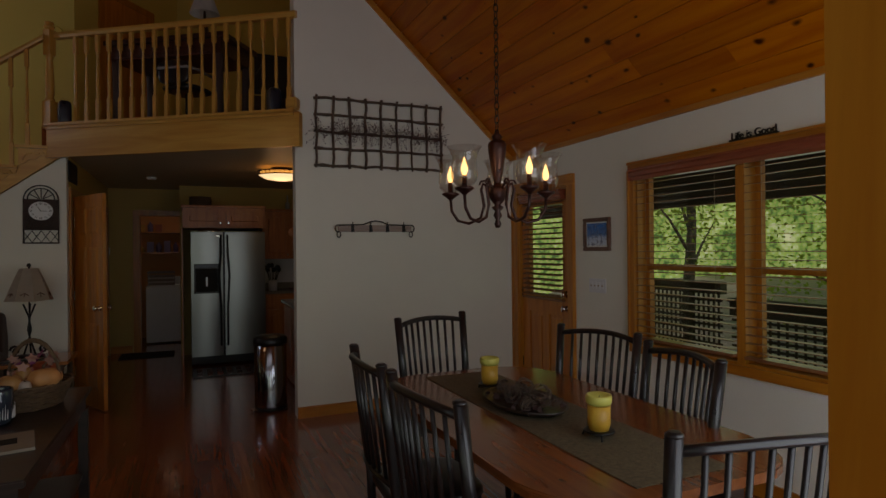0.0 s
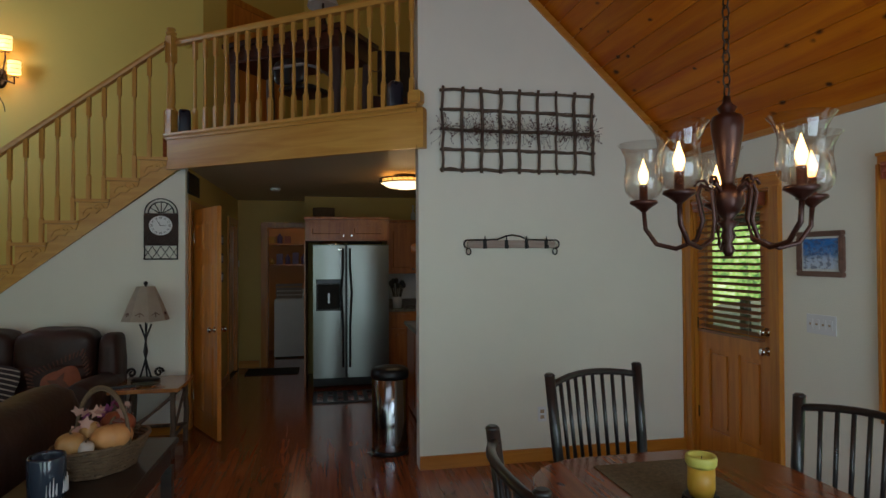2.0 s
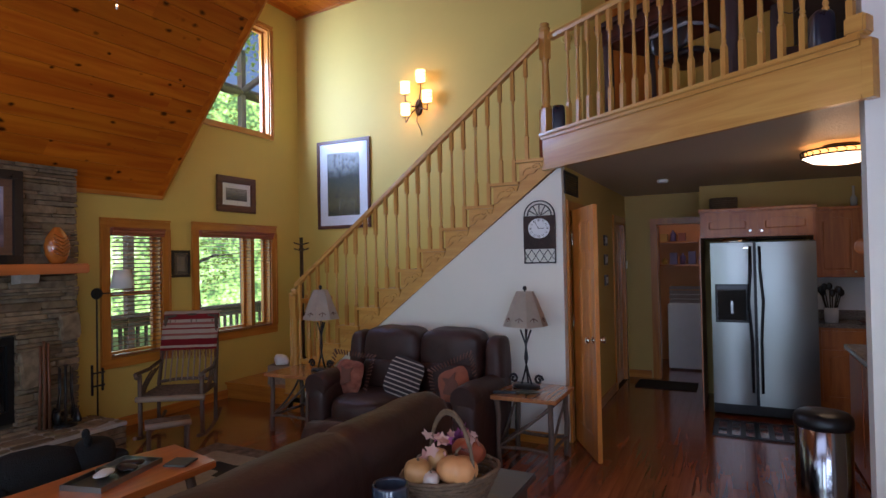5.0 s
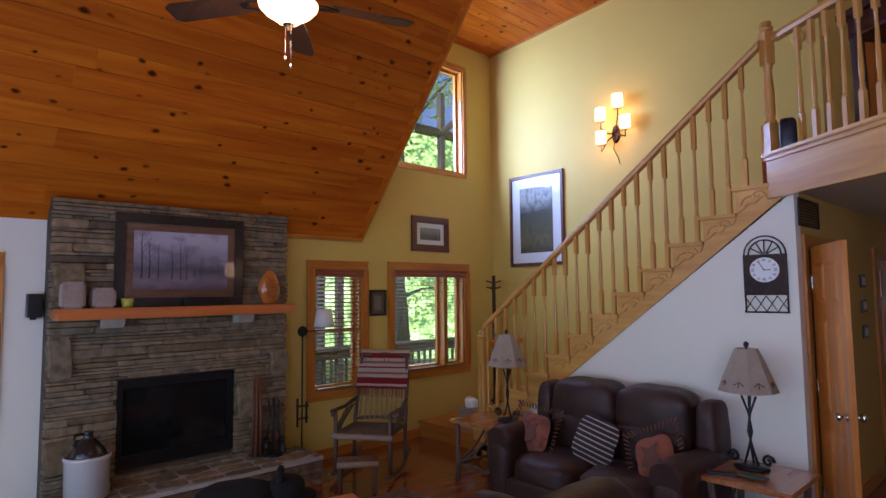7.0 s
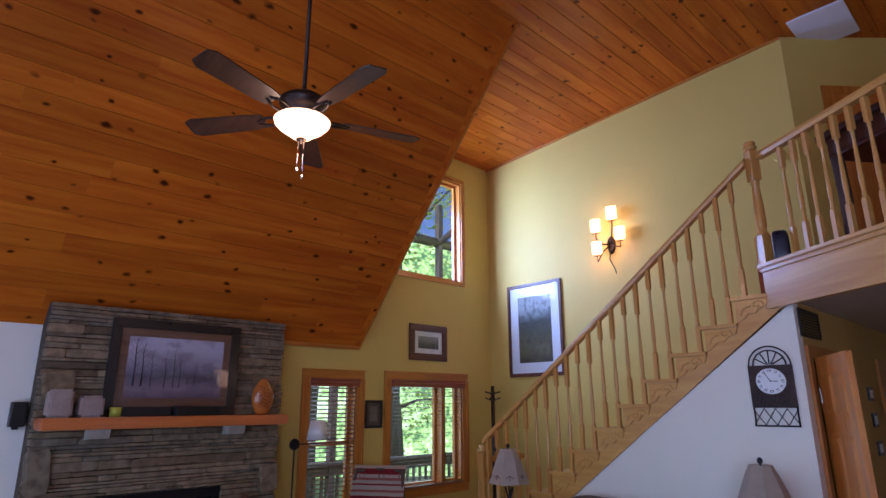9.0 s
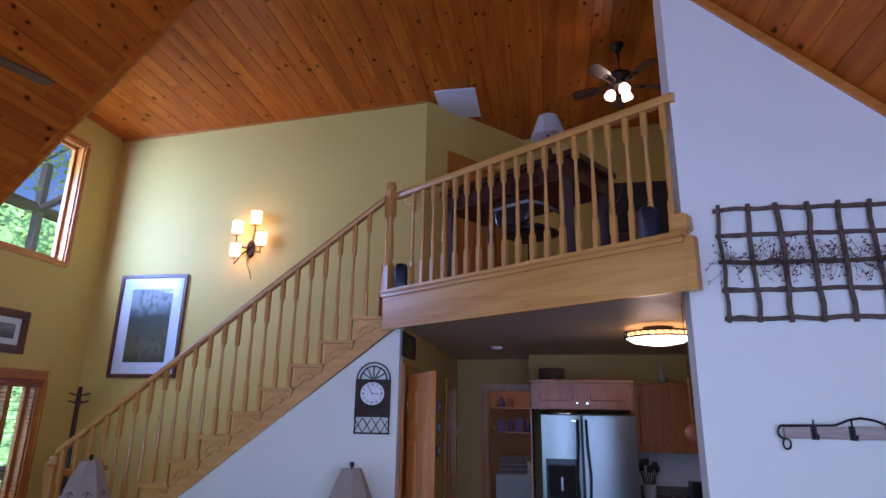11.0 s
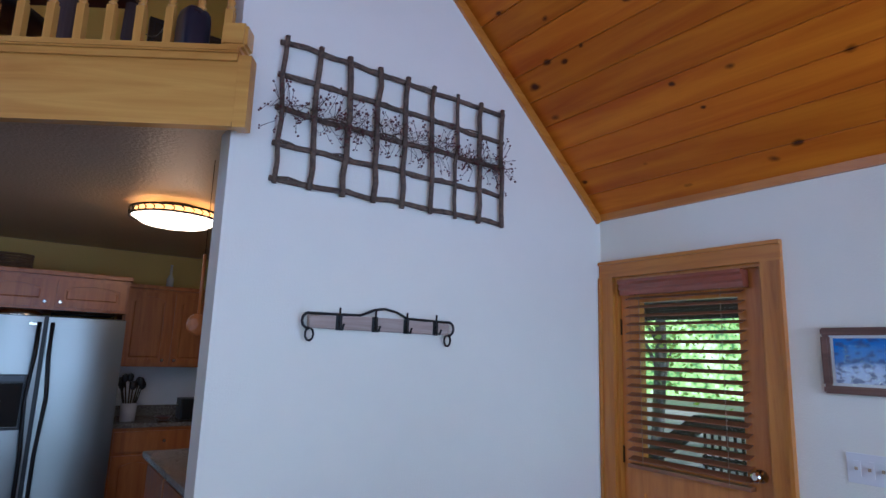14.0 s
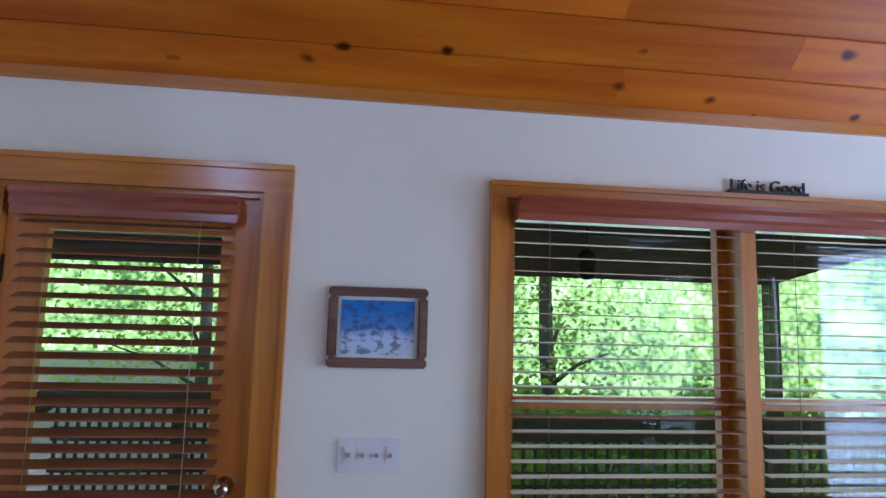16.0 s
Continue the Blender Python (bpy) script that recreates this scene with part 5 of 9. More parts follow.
leafspray("silk_leaf", bk, material("pink_silk", (0.42, 0.17, 0.14), 0.8, vary=0.3, tint=(0.5, 0.32, 0.25)), 16, (-0.13, 0.13, -0.09, 0.09, 0.16, 0.27), 0.035, 5)
leafspray("silk_leaf", bk, material("magenta_silk", (0.26, 0.05, 0.16), 0.8, vary=0.3), 8, (-0.02, 0.13, -0.02, 0.1, 0.18, 0.27), 0.035, 6)
jar = thing("candle_jar", "dark glass candle jar with a white bear cut-out, on the console", "candle holder", (0.33, 5.46, 0.676))
bm = bmesh.new()
lathe(bm, [(0.05, 0), (0.062, 0.02), (0.064, 0.16), (0.06, 0.17), (0.057, 0.16), (0.055, 0.03), (0.01, 0.025)], (0, 0, 0), 24)
part("glass", bm, material("dark_glass", (0.03, 0.04, 0.06), 0.12, spec=0.8), jar)
for i in range(3):
    bm = bmesh.new()
    an = -1.2 + i * 0.9
    for k in range(4):
        a2 = an + k * 0.16
        prism(bm, [(0.064 * math.cos(a2) - 0.001, 0.03 + 0.01 * (k % 2)), (0.0665 * math.cos(a2) + 0.001, 0.03), (0.0665 * math.cos(a2) + 0.001, 0.075 + 0.012 * (k % 3))], 1, 0.0665 * math.sin(a2), 0.0665 * math.sin(a2) + 0.008)
    part("cutout", bm, WHITE, jar, "white cut-out shape")
bkl = thing("booklet", "cream booklet with a dark deer print, at the console's end", "booklet", pose(0.44, 5.08, 0.676, 0, 0, 12))
solid("paper", material("cream_page", (0.30, 0.26, 0.20), 0.8, vary=0.08), (-0.11, 0.11, -0.14, 0.14, 0, 0.012), parent=bkl)
solid("print", SOOT, (-0.05, 0.05, -0.04, 0.05, 0.0121, 0.0128), parent=bkl)

# dining table with six spindle chairs
DINEW = wood("dining_oak", (0.17, 0.046, 0.012), (0.29, 0.092, 0.025), 0.2, 0.5, 1, 1.2, knots=0.6)
dt = thing("dining_table", "large honey oak dining table with rounded corners, near the east window", "dining table", Matrix.Translation((2.60, 4.34, 0)) @ Matrix.Diagonal((1, 1, 0.965, 1)))
bm = bmesh.new()
hw, hl, rc = 0.52, 0.93, 0.28
out = []
for cx, cy, a0_ in ((hw - rc, hl - rc, 0), (-hw + rc, hl - rc, 90), (-hw + rc, -hl + rc, 180), (hw - rc, -hl + rc, 270)):
    for k in range(7):
        a_ = radians(a0_ + 15 * k)
        out.append((cx + rc * math.cos(a_), cy + rc * math.sin(a_)))
prism(bm, out, 2, 0.745, 0.78)
bmesh.ops.bevel(bm, geom=[e for e in bm.edges if abs(e.verts[0].co.z - e.verts[1].co.z) < 1e-6 and e.verts[0].co.z > 0.77], offset=0.01, segments=3, affect="EDGES")
part("tabletop", bm, DINEW, dt)
bm = bmesh.new()
box(bm, -0.36, 0.36, -0.72, 0.72, 0.66, 0.744)
part("apron", bm, DINEW, dt)
for sx in (-1, 1):
    for sy in (-1, 1):
        bm = bmesh.new()
        box(bm, sx * 0.34 - 0.04, sx * 0.34 + 0.04, sy * 0.70 - 0.04, sy * 0.70 + 0.04, 0.5, 0.659)
        lathe(bm, [(0.022, 0), (0.03, 0.03), (0.04, 0.2), (0.03, 0.4), (0.04, 0.43), (0.03, 0.46), (0.038, 0.5)], (sx * 0.34, sy * 0.70, 0), 14)
        part("leg", bm, DARKW, dt)


def spindle_chair():
    c = thing("dining_chair", "black spindle-back dining chair with a curved top rail at the table", "dining chair", (0, 0, 0), "chairs round the dining table")
    w = 0.265
    for sx in (-1, 1):
        bm = bmesh.new()
        tube(bm, [(sx * (w - 0.03), 0.19, 0.0), (sx * (w - 0.03), 0.20, 0.46), (sx * (w - 0.01), 0.235, 0.78), (sx * w, 0.27, 1.10)], 0.0235, 10)
        lathe(bm, [(0.0235, 0), (0.024, 0.006), (0.015, 0.014)], (sx * w, 0.271, 1.098), 10)
        part("back_post", bm, BLACKW, c)
        bm = bmesh.new()
        tube(bm, [(sx * 0.20, -0.19, 0.0), (sx * 0.19, -0.17, 0.44)], 0.018, 9, 0.022)
        part("front_leg", bm, BLACKW, c)
        bm = bmesh.new()
        tube(bm, [(sx * 0.20, -0.185, 0.2), (sx * (w - 0.03), 0.19, 0.2)], 0.011, 7)
        part("stretcher", bm, BLACKW, c)
    bm = bmesh.new()
    cushion(bm, -0.24, 0.24, -0.22, 0.22, 0.43, 0.475, power=5, n=8)
    part("seat", bm, BLACKW, c)
    for nm, z, r in (("top_rail", 1.065, 0.016), ("lower_rail", 0.56, 0.012)):
        y = 0.20 + (z - 0.46) * 0.11
        bm = bmesh.new()
        tube(bm, bow((-w + 0.01, y, z - 0.01), (w - 0.01, y, z - 0.01), (0, 0.055, 0.025)), r, 8)
        part(nm, bm, BLACKW, c)
    for i in range(8):
        u = (i + 1) / 9
        x = (-w + 0.02) + 2 * (w - 0.02) * u
        s_ = 4 * u * (1 - u)
        bm = bmesh.new()
        tube(bm, [(x * 0.92, 0.212 + 0.05 * s_, 0.56 + 0.022 * s_), (x, 0.266 + 0.053 * s_, 1.055 + 0.022 * s_)], 0.009, 7)
        part("spindle", bm, BLACKW, c)
    return c


BLACKW = material("black_lacquer", (0.014, 0.012, 0.013), 0.3, vary=0.2, scale=12, coat=0.3)
ch = spindle_chair()
mid = [((2.28, 5.43), (2.85, 5.61)), ((3.215, 5.03), (3.335, 4.54)), ((3.22, 4.33), (3.11, 3.80)), ((1.86, 4.34), (1.89, 4.88)), ((1.90, 3.70), (1.86, 4.22)), ((2.77, 3.08), (2.24, 3.20))]
for k, (p, q) in enumerate(mid):
    cx, cy = (p[0] + q[0]) / 2, (p[1] + q[1]) / 2
    an = math.degrees(math.atan2(q[1] - p[1], q[0] - p[0]))
    m = pose(cx, cy, 0, 0, 0, an) @ Matrix.Translation((0, -0.27, 0)) @ Matrix.Diagonal((1, 1, 0.96, 1))
    if k == 0:
        ch.matrix_basis = m
    else:
        copy_thing(ch, m)
run = thing("table_runner", "woven olive-brown table runner along the dining table", "table runner", (2.58, 4.32, 0.7542))
bm = bmesh.new()
box(bm, -0.20, 0.20, -0.84, 0.84, 0, 0.003)
part("cloth", bm, material("olive_weave", (0.15, 0.115, 0.06), 0.95, vary=0.4, scale=60, bump=0.6, bscale=160), run)


def candle(x, y, label):
    c = thing("candle", label, "candle", (x, y, 0.7555), "yellow pillar candles")
    bm = bmesh.new()
    tube(bm, [(0.055 * math.cos(t * math.pi / 8), 0.055 * math.sin(t * math.pi / 8), 0.03) for t in range(17)], 0.004, 5)
    for k in range(3):
        a_ = 2.1 * k
        tube(bm, [(0.055 * math.cos(a_), 0.055 * math.sin(a_), 0.03), (0.065 * math.cos(a_), 0.065 * math.sin(a_), 0.005)], 0.004, 5)
    lathe(bm, [(0.05, 0.026), (0.052, 0.032)], (0, 0, 0), 16)
    part("stand", bm, BLACK, c)
    bm = bmesh.new()
    lathe(bm, [(0.036, 0.033), (0.043, 0.06), (0.043, 0.129)], (0, 0, 0), 24)
    part("wax", bm, WAX, c, "amber yellow wax")
    bm = bmesh.new()
    lathe(bm, [(0.043, 0.1295), (0.049, 0.14), (0.050, 0.158), (0.046, 0.167), (0.038, 0.163), (0.035, 0.148)], (0, 0, 0), 24)
    part("rim", bm, WAXRIM, c, "pale lime yellow flared rim")
    bm = bmesh.new()
    tube(bm, [(0, 0, 0.14), (0.003, 0, 0.162)], 0.0018, 4)
    part("wick", bm, SOOT, c)


WAX = material("yellow_wax", (0.60, 0.30, 0.025), 0.4, vary=0.2, scale=9, tint=(0.66, 0.42, 0.05))
WAXRIM = material("lime_wax", (0.62, 0.58, 0.12), 0.4, vary=0.1, scale=9)
candle(2.565, 4.75, "yellow pillar candle on a black stand, on the table runner")
candle(2.577, 3.90, "yellow pillar candle on a black stand, near the table's south end")
tray = thing("centrepiece", "dark oval tray of twig balls and pods on the table runner", "centrepiece", (2.555, 4.40, 0.758))
bm = bmesh.new()
lathe(bm, [(0.10, 0), (0.20, 0.012), (0.23, 0.035), (0.22, 0.03), (0.18, 0.02), (0.05, 0.014)], (0, 0, 0), 28, 0.7, 1.15)
part("tray", bm, DARKW, tray)
r = random.Random(9)
for x, y, q in ((0.02, -0.10, 0.05), (-0.05, 0.02, 0.04), (0.05, 0.08, 0.045), (-0.01, 0.17, 0.035), (-0.07, -0.13, 0.03)):
    bm = bmesh.new()
    for _ in range(9):
        m = Euler((r.uniform(0, 6), r.uniform(0, 6), 0)).to_matrix()
        tube(bm, [Vector((x, y, q + 0.02)) + m @ Vector((q * math.cos(t * 0.55), q * math.sin(t * 0.55), 0)) for t in range(12)], 0.0022, 4)
    part("twig_ball", bm, TWIG, tray)
leafspray("dried_pod", tray, material("dried_pods", (0.06, 0.03, 0.025), 0.9, vary=0.4), 60, (-0.13, 0.13, -0.22, 0.22, 0.02, 0.05), 0.02, 12)

# chandelier
cx, cy, cz = 2.476, 4.487, 1.736
BRONZE = material("bronze_brown", (0.045, 0.016, 0.012), 0.3, 0.5, vary=0.3, scale=12)
chand = thing("chandelier", "bronze five-arm chandelier with clear hurricane shades over the table", "chandelier", Matrix.Translation((cx, cy, cz)) @ Matrix.Diagonal((0.95, 0.95, 0.95, 1)))
bm = bmesh.new()
lathe(bm, [(0.010, -0.17), (0.018, -0.15), (0.010, -0.13), (0.022, -0.11), (0.014, -0.09), (0.03, -0.07), (0.014, -0.06), (0.034, -0.035), (0.046, -0.01), (0.046, 0.02), (0.03, 0.035), (0.018, 0.045), (0.018, 0.055), (0.028, 0.10), (0.044, 0.20), (0.046, 0.235), (0.040, 0.25), (0.02, 0.26), (0.028, 0.275), (0.012, 0.29), (0.010, 0.31)], (0, 0, 0), 20)
part("body", bm, BRONZE, chand)
FLAME = glow("bulb_glow", (1.0, 0.50, 0.16), 16)
HURR = clear("hurricane_glass", (0.93, 0.92, 0.89), 0.05, 0.45, 0.08)
for k in range(5):
    a_ = radians(72 * k + 60)
    c, s_ = math.cos(a_), math.sin(a_)
    R = lambda u, z: (u * c, u * s_, z)
    bm = bmesh.new()
    tube(bm, [R(0.02, -0.02), R(0.045, 0.03), R(0.075, 0.05), R(0.085, 0.02), R(0.07, -0.06), R(0.09, -0.12), R(0.15, -0.145), R(0.21, -0.13), R(0.245, -0.08), R(0.25, -0.02)], 0.0075, 8)
    tube(bm, [R(0.075 + 0.02 * math.cos(t), 0.045 + 0.02 * math.sin(t)) for t in range(5)], 0.005, 6)
    part("arm", bm, BRONZE, chand)
    bm = bmesh.new()
    lathe(bm, [(0.008, -0.025), (0.014, -0.018), (0.03, -0.006), (0.045, 0.003), (0.042, 0.012), (0.013, 0.015), (0.013, 0.06), (0.011, 0.065)], R(0.25, 0), 16)
    cup = part("cup", bm, BRONZE, chand)
    bm = bmesh.new()
    lathe(bm, [(0.008, 0.066), (0.015, 0.084), (0.016, 0.098), (0.010, 0.118), (0.004, 0.138), (0.001, 0.148)], R(0.25, 0), 12)
    bl = part("bulb", bm, FLAME, chand, "glowing candle bulb")
    bl.visible_shadow = False
    bm = bmesh.new()
    lathe(bm, [(0.025, 0.014), (0.046, 0.026), (0.058, 0.045), (0.062, 0.07), (0.059, 0.10), (0.055, 0.13), (0.058, 0.155), (0.070, 0.182), (0.080, 0.193), (0.082, 0.195)], R(0.25, 0), 24, caps=False)
    g = part("glass_shade", bm, HURR, chand, "clear glass")
    g.visible_shadow = False
    if k in (0, 2, 3):
        bulb("chandelier_bulb", (cx + 0.237 * c, cy + 0.237 * s_, cz + 0.095), 1.8, 0.01)
top = cz + (EAVE_E + SLOPE_E * (EX - cx) - cz) / 0.95
bm = bmesh.new()
n = int((top - cz - 0.33) / 0.034)
for i in range(n):
    z = 0.325 + i * 0.034
    pts = [(0.011 * math.cos(t * math.pi / 5) if i % 2 else 0, 0 if i % 2 else 0.011 * math.cos(t * math.pi / 5), z + 0.022 * math.sin(t * math.pi / 5)) for t in range(11)]
    tube(bm, pts, 0.0028, 5)
part("chain", bm, RUSTIC, chand)
bm = bmesh.new()
lathe(bm, [(0.06, top - cz - 0.06), (0.05, top - cz - 0.03), (0.055, top - cz + 0.04)], (0, 0, 0), 18)
part("canopy", bm, RUSTIC, chand)

# ---- fans ----
BLADE = wood("walnut_blade", (0.03, 0.014, 0.008), (0.08, 0.04, 0.02), 0.4, 0.2, 0, 2.0)
BOWL = glow("alabaster_glow", (1.0, 0.62, 0.28), 4.0)


def ceiling_fan(label, x, y, z, top, turn, reach, bowls):
    f = thing("ceiling_fan", label, "ceiling fan", pose(x, y, z, 0, 0, turn), "ceiling fans")
    bm = bmesh.new()
    lathe(bm, [(0.05, -0.05), (0.09, -0.03), (0.075, 0.0), (0.10, 0.02), (0.13, 0.05), (0.13, 0.075), (0.10, 0.10), (0.05, 0.12), (0.018, 0.13)], (0, 0, 0), 28)
    part("motor", bm, RUSTIC, f)
    bm = bmesh.new()
    tube(bm, [(0, 0, 0.12), (0, 0, top - z - 0.03)], 0.012, 10)
    part("downrod", bm, RUSTIC, f)
    bm = bmesh.new()
    lathe(bm, [(0.03, top - z - 0.08), (0.065, top - z - 0.02), (0.07, top - z + 0.03)], (0, 0, 0), 20)
    part("canopy", bm, RUSTIC, f)
    for k in range(5):
        m = Matrix.Translation((0, 0, -0.02)) @ Matrix.Rotation(radians(72 * k), 4, "Z") @ Matrix.Rotation(radians(12), 4, "X")
        bm = bmesh.new()
        pts = [(0.22, -0.05), (0.30, -0.062), (reach - 0.04, -0.072), (reach, -0.05), (reach, 0.05), (reach - 0.04, 0.072), (0.30, 0.062), (0.22, 0.05)]
        prism(bm, pts, 2, -0.004, 0.004)
        bm.transform(m)
        part("blade", bm, BLADE, f)
        bm = bmesh.new()
        for sy in (-1, 1):
            tube(bm, [(0.09, 0, 0.0), (0.13, sy * 0.03, -0.012), (0.19, sy * 0.035, -0.008), (0.26, sy * 0.01, -0.006)], 0.008, 6)
        bm.transform(m)
        part("blade_iron", bm, RUSTIC, f)
    if bowls == 1:
        bm = bmesh.new()
        lathe(bm, [(0.14, -0.035), (0.152, -0.045), (0.148, -0.06), (0.120, -0.09), (0.075, -0.12), (0.05, -0.14), (0.035, -0.145)], (0, 0, 0), 28)
        b_ = part("light_bowl", bm, BOWL, f, "glowing alabaster bowl")
        bm = bmesh.new()
        lathe(bm, [(0.03, -0.151), (0.012, -0.165), (0.006, -0.18)], (0, 0, 0), 12)
        part("finial", bm, RUSTIC, f)
        for sx in (-0.03, 0.03):
            bm = bmesh.new()
            tube(bm, [(sx, 0, -0.12), (sx, 0, -0.34 - sx)], 0.0015, 5)
            lathe(bm, [(0.004, -0.36 - sx), (0.007, -0.35 - sx), (0.003, -0.335 - sx)], (sx, 0, 0), 8)
            part("pull_chain", bm, CHROME, f)
    else:
        for k in range(3):
            a_ = radians(120 * k + 30)
            bm = bmesh.new()
            t_ = Matrix.Translation((0.09 * math.cos(a_), 0.09 * math.sin(a_), -0.10)) @ Euler((0.5 * math.sin(a_), -0.5 * math.cos(a_), 0)).to_matrix().to_4x4()
            lathe(bm, [(0.025, 0.03), (0.05, 0.0), (0.058, -0.05), (0.045, -0.07)], (0, 0, 0), 18)
            bm.transform(t_)
            part("light_bowl", bm, BOWL, f, "glowing frosted glass bell")
    return f


fz = 3.27
ceiling_fan("bronze ceiling fan with walnut blades and one lit bowl", -1.29, 5.55, fz, EAVE_W + SLOPE_W * (-1.27 - WX) if EAVE_W + SLOPE_W * (-1.27 - WX) < high(-1.27) else high(-1.27), 0, 0.68, 1)
bulb("fan_light", (-1.27, 5.55, fz - 0.26), 14, 0.12)
ceiling_fan("bronze loft ceiling fan with three lit glass bells", 2.10, 9.60, 5.04, high(2.10), 14, 0.50, 3)
bulb("loft_fan_light", (2.10, 9.60, 4.80), 7, 0.04)


# ---- wall pieces ----
def picture(label, cat, m, w, h, fw, frame_mat, mat_mat, border, art_mat, depth=0.03):
    """Local x across, y up, z out of the wall."""
    p = thing("framed_picture" if cat == "picture" else "framed_poster", label, cat, m)
    for b in ((-w / 2, w / 2, h / 2 - fw, h / 2), (-w / 2, w / 2, -h / 2, -h / 2 + fw), (-w / 2, -w / 2 + fw, -h / 2 + fw, h / 2 - fw), (w / 2 - fw, w / 2, -h / 2 + fw, h / 2 - fw)):
        bm = bmesh.new()
        box(bm, b[0], b[1], b[2], b[3], 0.001, depth)
        bmesh.ops.bevel(bm, geom=list(bm.edges), offset=min(0.006, fw * 0.2), segments=2, affect="EDGES")
        part("frame_side", bm, frame_mat, p)
    solid("mat_board", mat_mat, (-w / 2 + fw, w / 2 - fw, -h / 2 + fw, h / 2 - fw, 0.002, depth * 0.4), parent=p)
    a, b = w / 2 - fw - border, h / 2 - fw - border
    solid("print", art_mat, (-a, a, -b, b, depth * 0.4 + 0.001, depth * 0.4 + 0.003), parent=p)
    bm = bmesh.new()
    box(bm, -w / 2 + fw + 0.001, w / 2 - fw - 0.001, -h / 2 + fw + 0.001, h / 2 - fw - 0.001, depth * 0.7, depth * 0.7 + 0.002)
    g = part("glazing", bm, PICGLASS, p)
    g.visible_shadow = False
    return p


def scene_print(name, stops, scale=5, dark=(0.03, 0.03, 0.03), amount=0.5):
    """A landscape in bands from bottom to top, broken by blotches."""
    m = bpy.data.materials.new(name)
    m.use_nodes = True
    nt = m.node_tree
    N = nt.nodes.new
    tc, sp, no, ma, rp, mx, r2 = N("ShaderNodeTexCoord"), N("ShaderNodeSeparateXYZ"), N("ShaderNodeTexNoise"), N("ShaderNodeMath"), N("ShaderNodeValToRGB"), N("ShaderNodeMixRGB"), N("ShaderNodeValToRGB")
    nt.links.new(tc.outputs["Generated"], sp.inputs[0])
    no.inputs["Scale"].default_value, no.inputs["Detail"].default_value, no.inputs["Roughness"].default_value = scale, 8, 0.7
    nt.links.new(tc.outputs["Generated"], no.inputs["Vector"])
    ma.operation = "MULTIPLY_ADD"
    ma.inputs[1].default_value = 0.35
    nt.links.new(no.outputs["Fac"], ma.inputs[0])
    nt.links.new(sp.outputs["Y"], ma.inputs[2])
    nt.links.new(ma.outputs[0], rp.inputs[0])
    while len(rp.color_ramp.elements) < len(stops):
        rp.color_ramp.elements.new(0.5)
    for e, (p, c) in zip(rp.color_ramp.elements, stops):
        e.position, e.color = p + 0.17 * 0.999, (*c, 1)
    n2 = N("ShaderNodeTexNoise")
    n2.inputs["Scale"].default_value, n2.inputs["Detail"].default_value = scale * 2.2, 10
    nt.links.new(tc.outputs["Generated"], n2.inputs["Vector"])
    nt.links.new(n2.outputs["Fac"], r2.inputs[0])
    r2.color_ramp.elements[0].position, r2.color_ramp.elements[1].position = 0.5, 0.6
    r2.color_ramp.elements[0].color, r2.color_ramp.elements[1].color = (0, 0, 0, 1), (amount, amount, amount, 1)
    mx.inputs[2].default_value = (*dark, 1)
    nt.links.new(r2.outputs[0], mx.inputs[0])
    nt.links.new(rp.outputs[0], mx.inputs[1])
    nt.links.new(mx.outputs[0], nt.nodes["Principled BSDF"].inputs["Base Color"])
    nt.nodes["Principled BSDF"].inputs["Roughness"].default_value = 0.6
    return m


WALNUT = wood("walnut_frame", (0.06, 0.022, 0.014), (0.13, 0.05, 0.028), 0.4, 0.05, 0, 2)
MATW = material("white_mat", (0.72, 0.76, 0.76), 0.9, vary=0.03)
onW = lambda y, z: Matrix.Translation((WX, y, z)) @ Matrix(((0, 0, 1, 0), (1, 0, 0, 0), (0, 1, 0, 0), (0, 0, 0, 1)))
onG = lambda x, z: Matrix.Translation((x, GY, z)) @ Matrix(((1, 0, 0, 0), (0, 0, -1, 0), (0, 1, 0, 0), (0, 0, 0, 1)))
onC = lambda x, z: Matrix.Translation((x, CY, z)) @ Matrix(((1, 0, 0, 0), (0, 0, -1, 0), (0, 1, 0, 0), (0, 0, 0, 1)))
onT = lambda x, z: Matrix.Translation((x, TY, z)) @ Matrix(((1, 0, 0, 0), (0, 0, -1, 0), (0, 1, 0, 0), (0, 0, 0, 1)))
onE = lambda y, z: Matrix.Translation((EX, y, z)) @ Matrix(((0, 0, -1, 0), (-1, 0, 0, 0), (0, 1, 0, 0), (0, 0, 0, 1)))
picture("tall walnut-framed valley landscape with a white mat, above the staircase", "picture", onG(-3.32, 2.67), 0.88, 1.21, 0.045, WALNUT, MATW, 0.13, scene_print("valley_print", [(0.0, (0.055, 0.055, 0.017)), (0.2, (0.121, 0.105, 0.033)), (0.45, (0.055, 0.061, 0.022)), (0.62, (0.028, 0.039, 0.028)), (0.72, (0.165, 0.198, 0.187)), (1.0, (0.303, 0.341, 0.330))], 5))
picture("dark wide-framed small landscape high on the yellow wall", "picture", onW(9.03, 2.47), 0.63, 0.44, 0.085, WALNUT, MATW, 0.06, scene_print("grey_print", [(0.0, (0.05, 0.05, 0.05)), (0.4, (0.14, 0.15, 0.13)), (0.8, (0.3, 0.32, 0.3))], 5))
picture("small black-framed printed certificate between the west windows", "poster", onW(8.205, 1.625), 0.24, 0.30, 0.03, BLACKW, material("sepia_paper", (0.10, 0.09, 0.07), 0.8, vary=0.1), 0.04, material("sepia_print", (0.20, 0.18, 0.14), 0.8, vary=0.2))
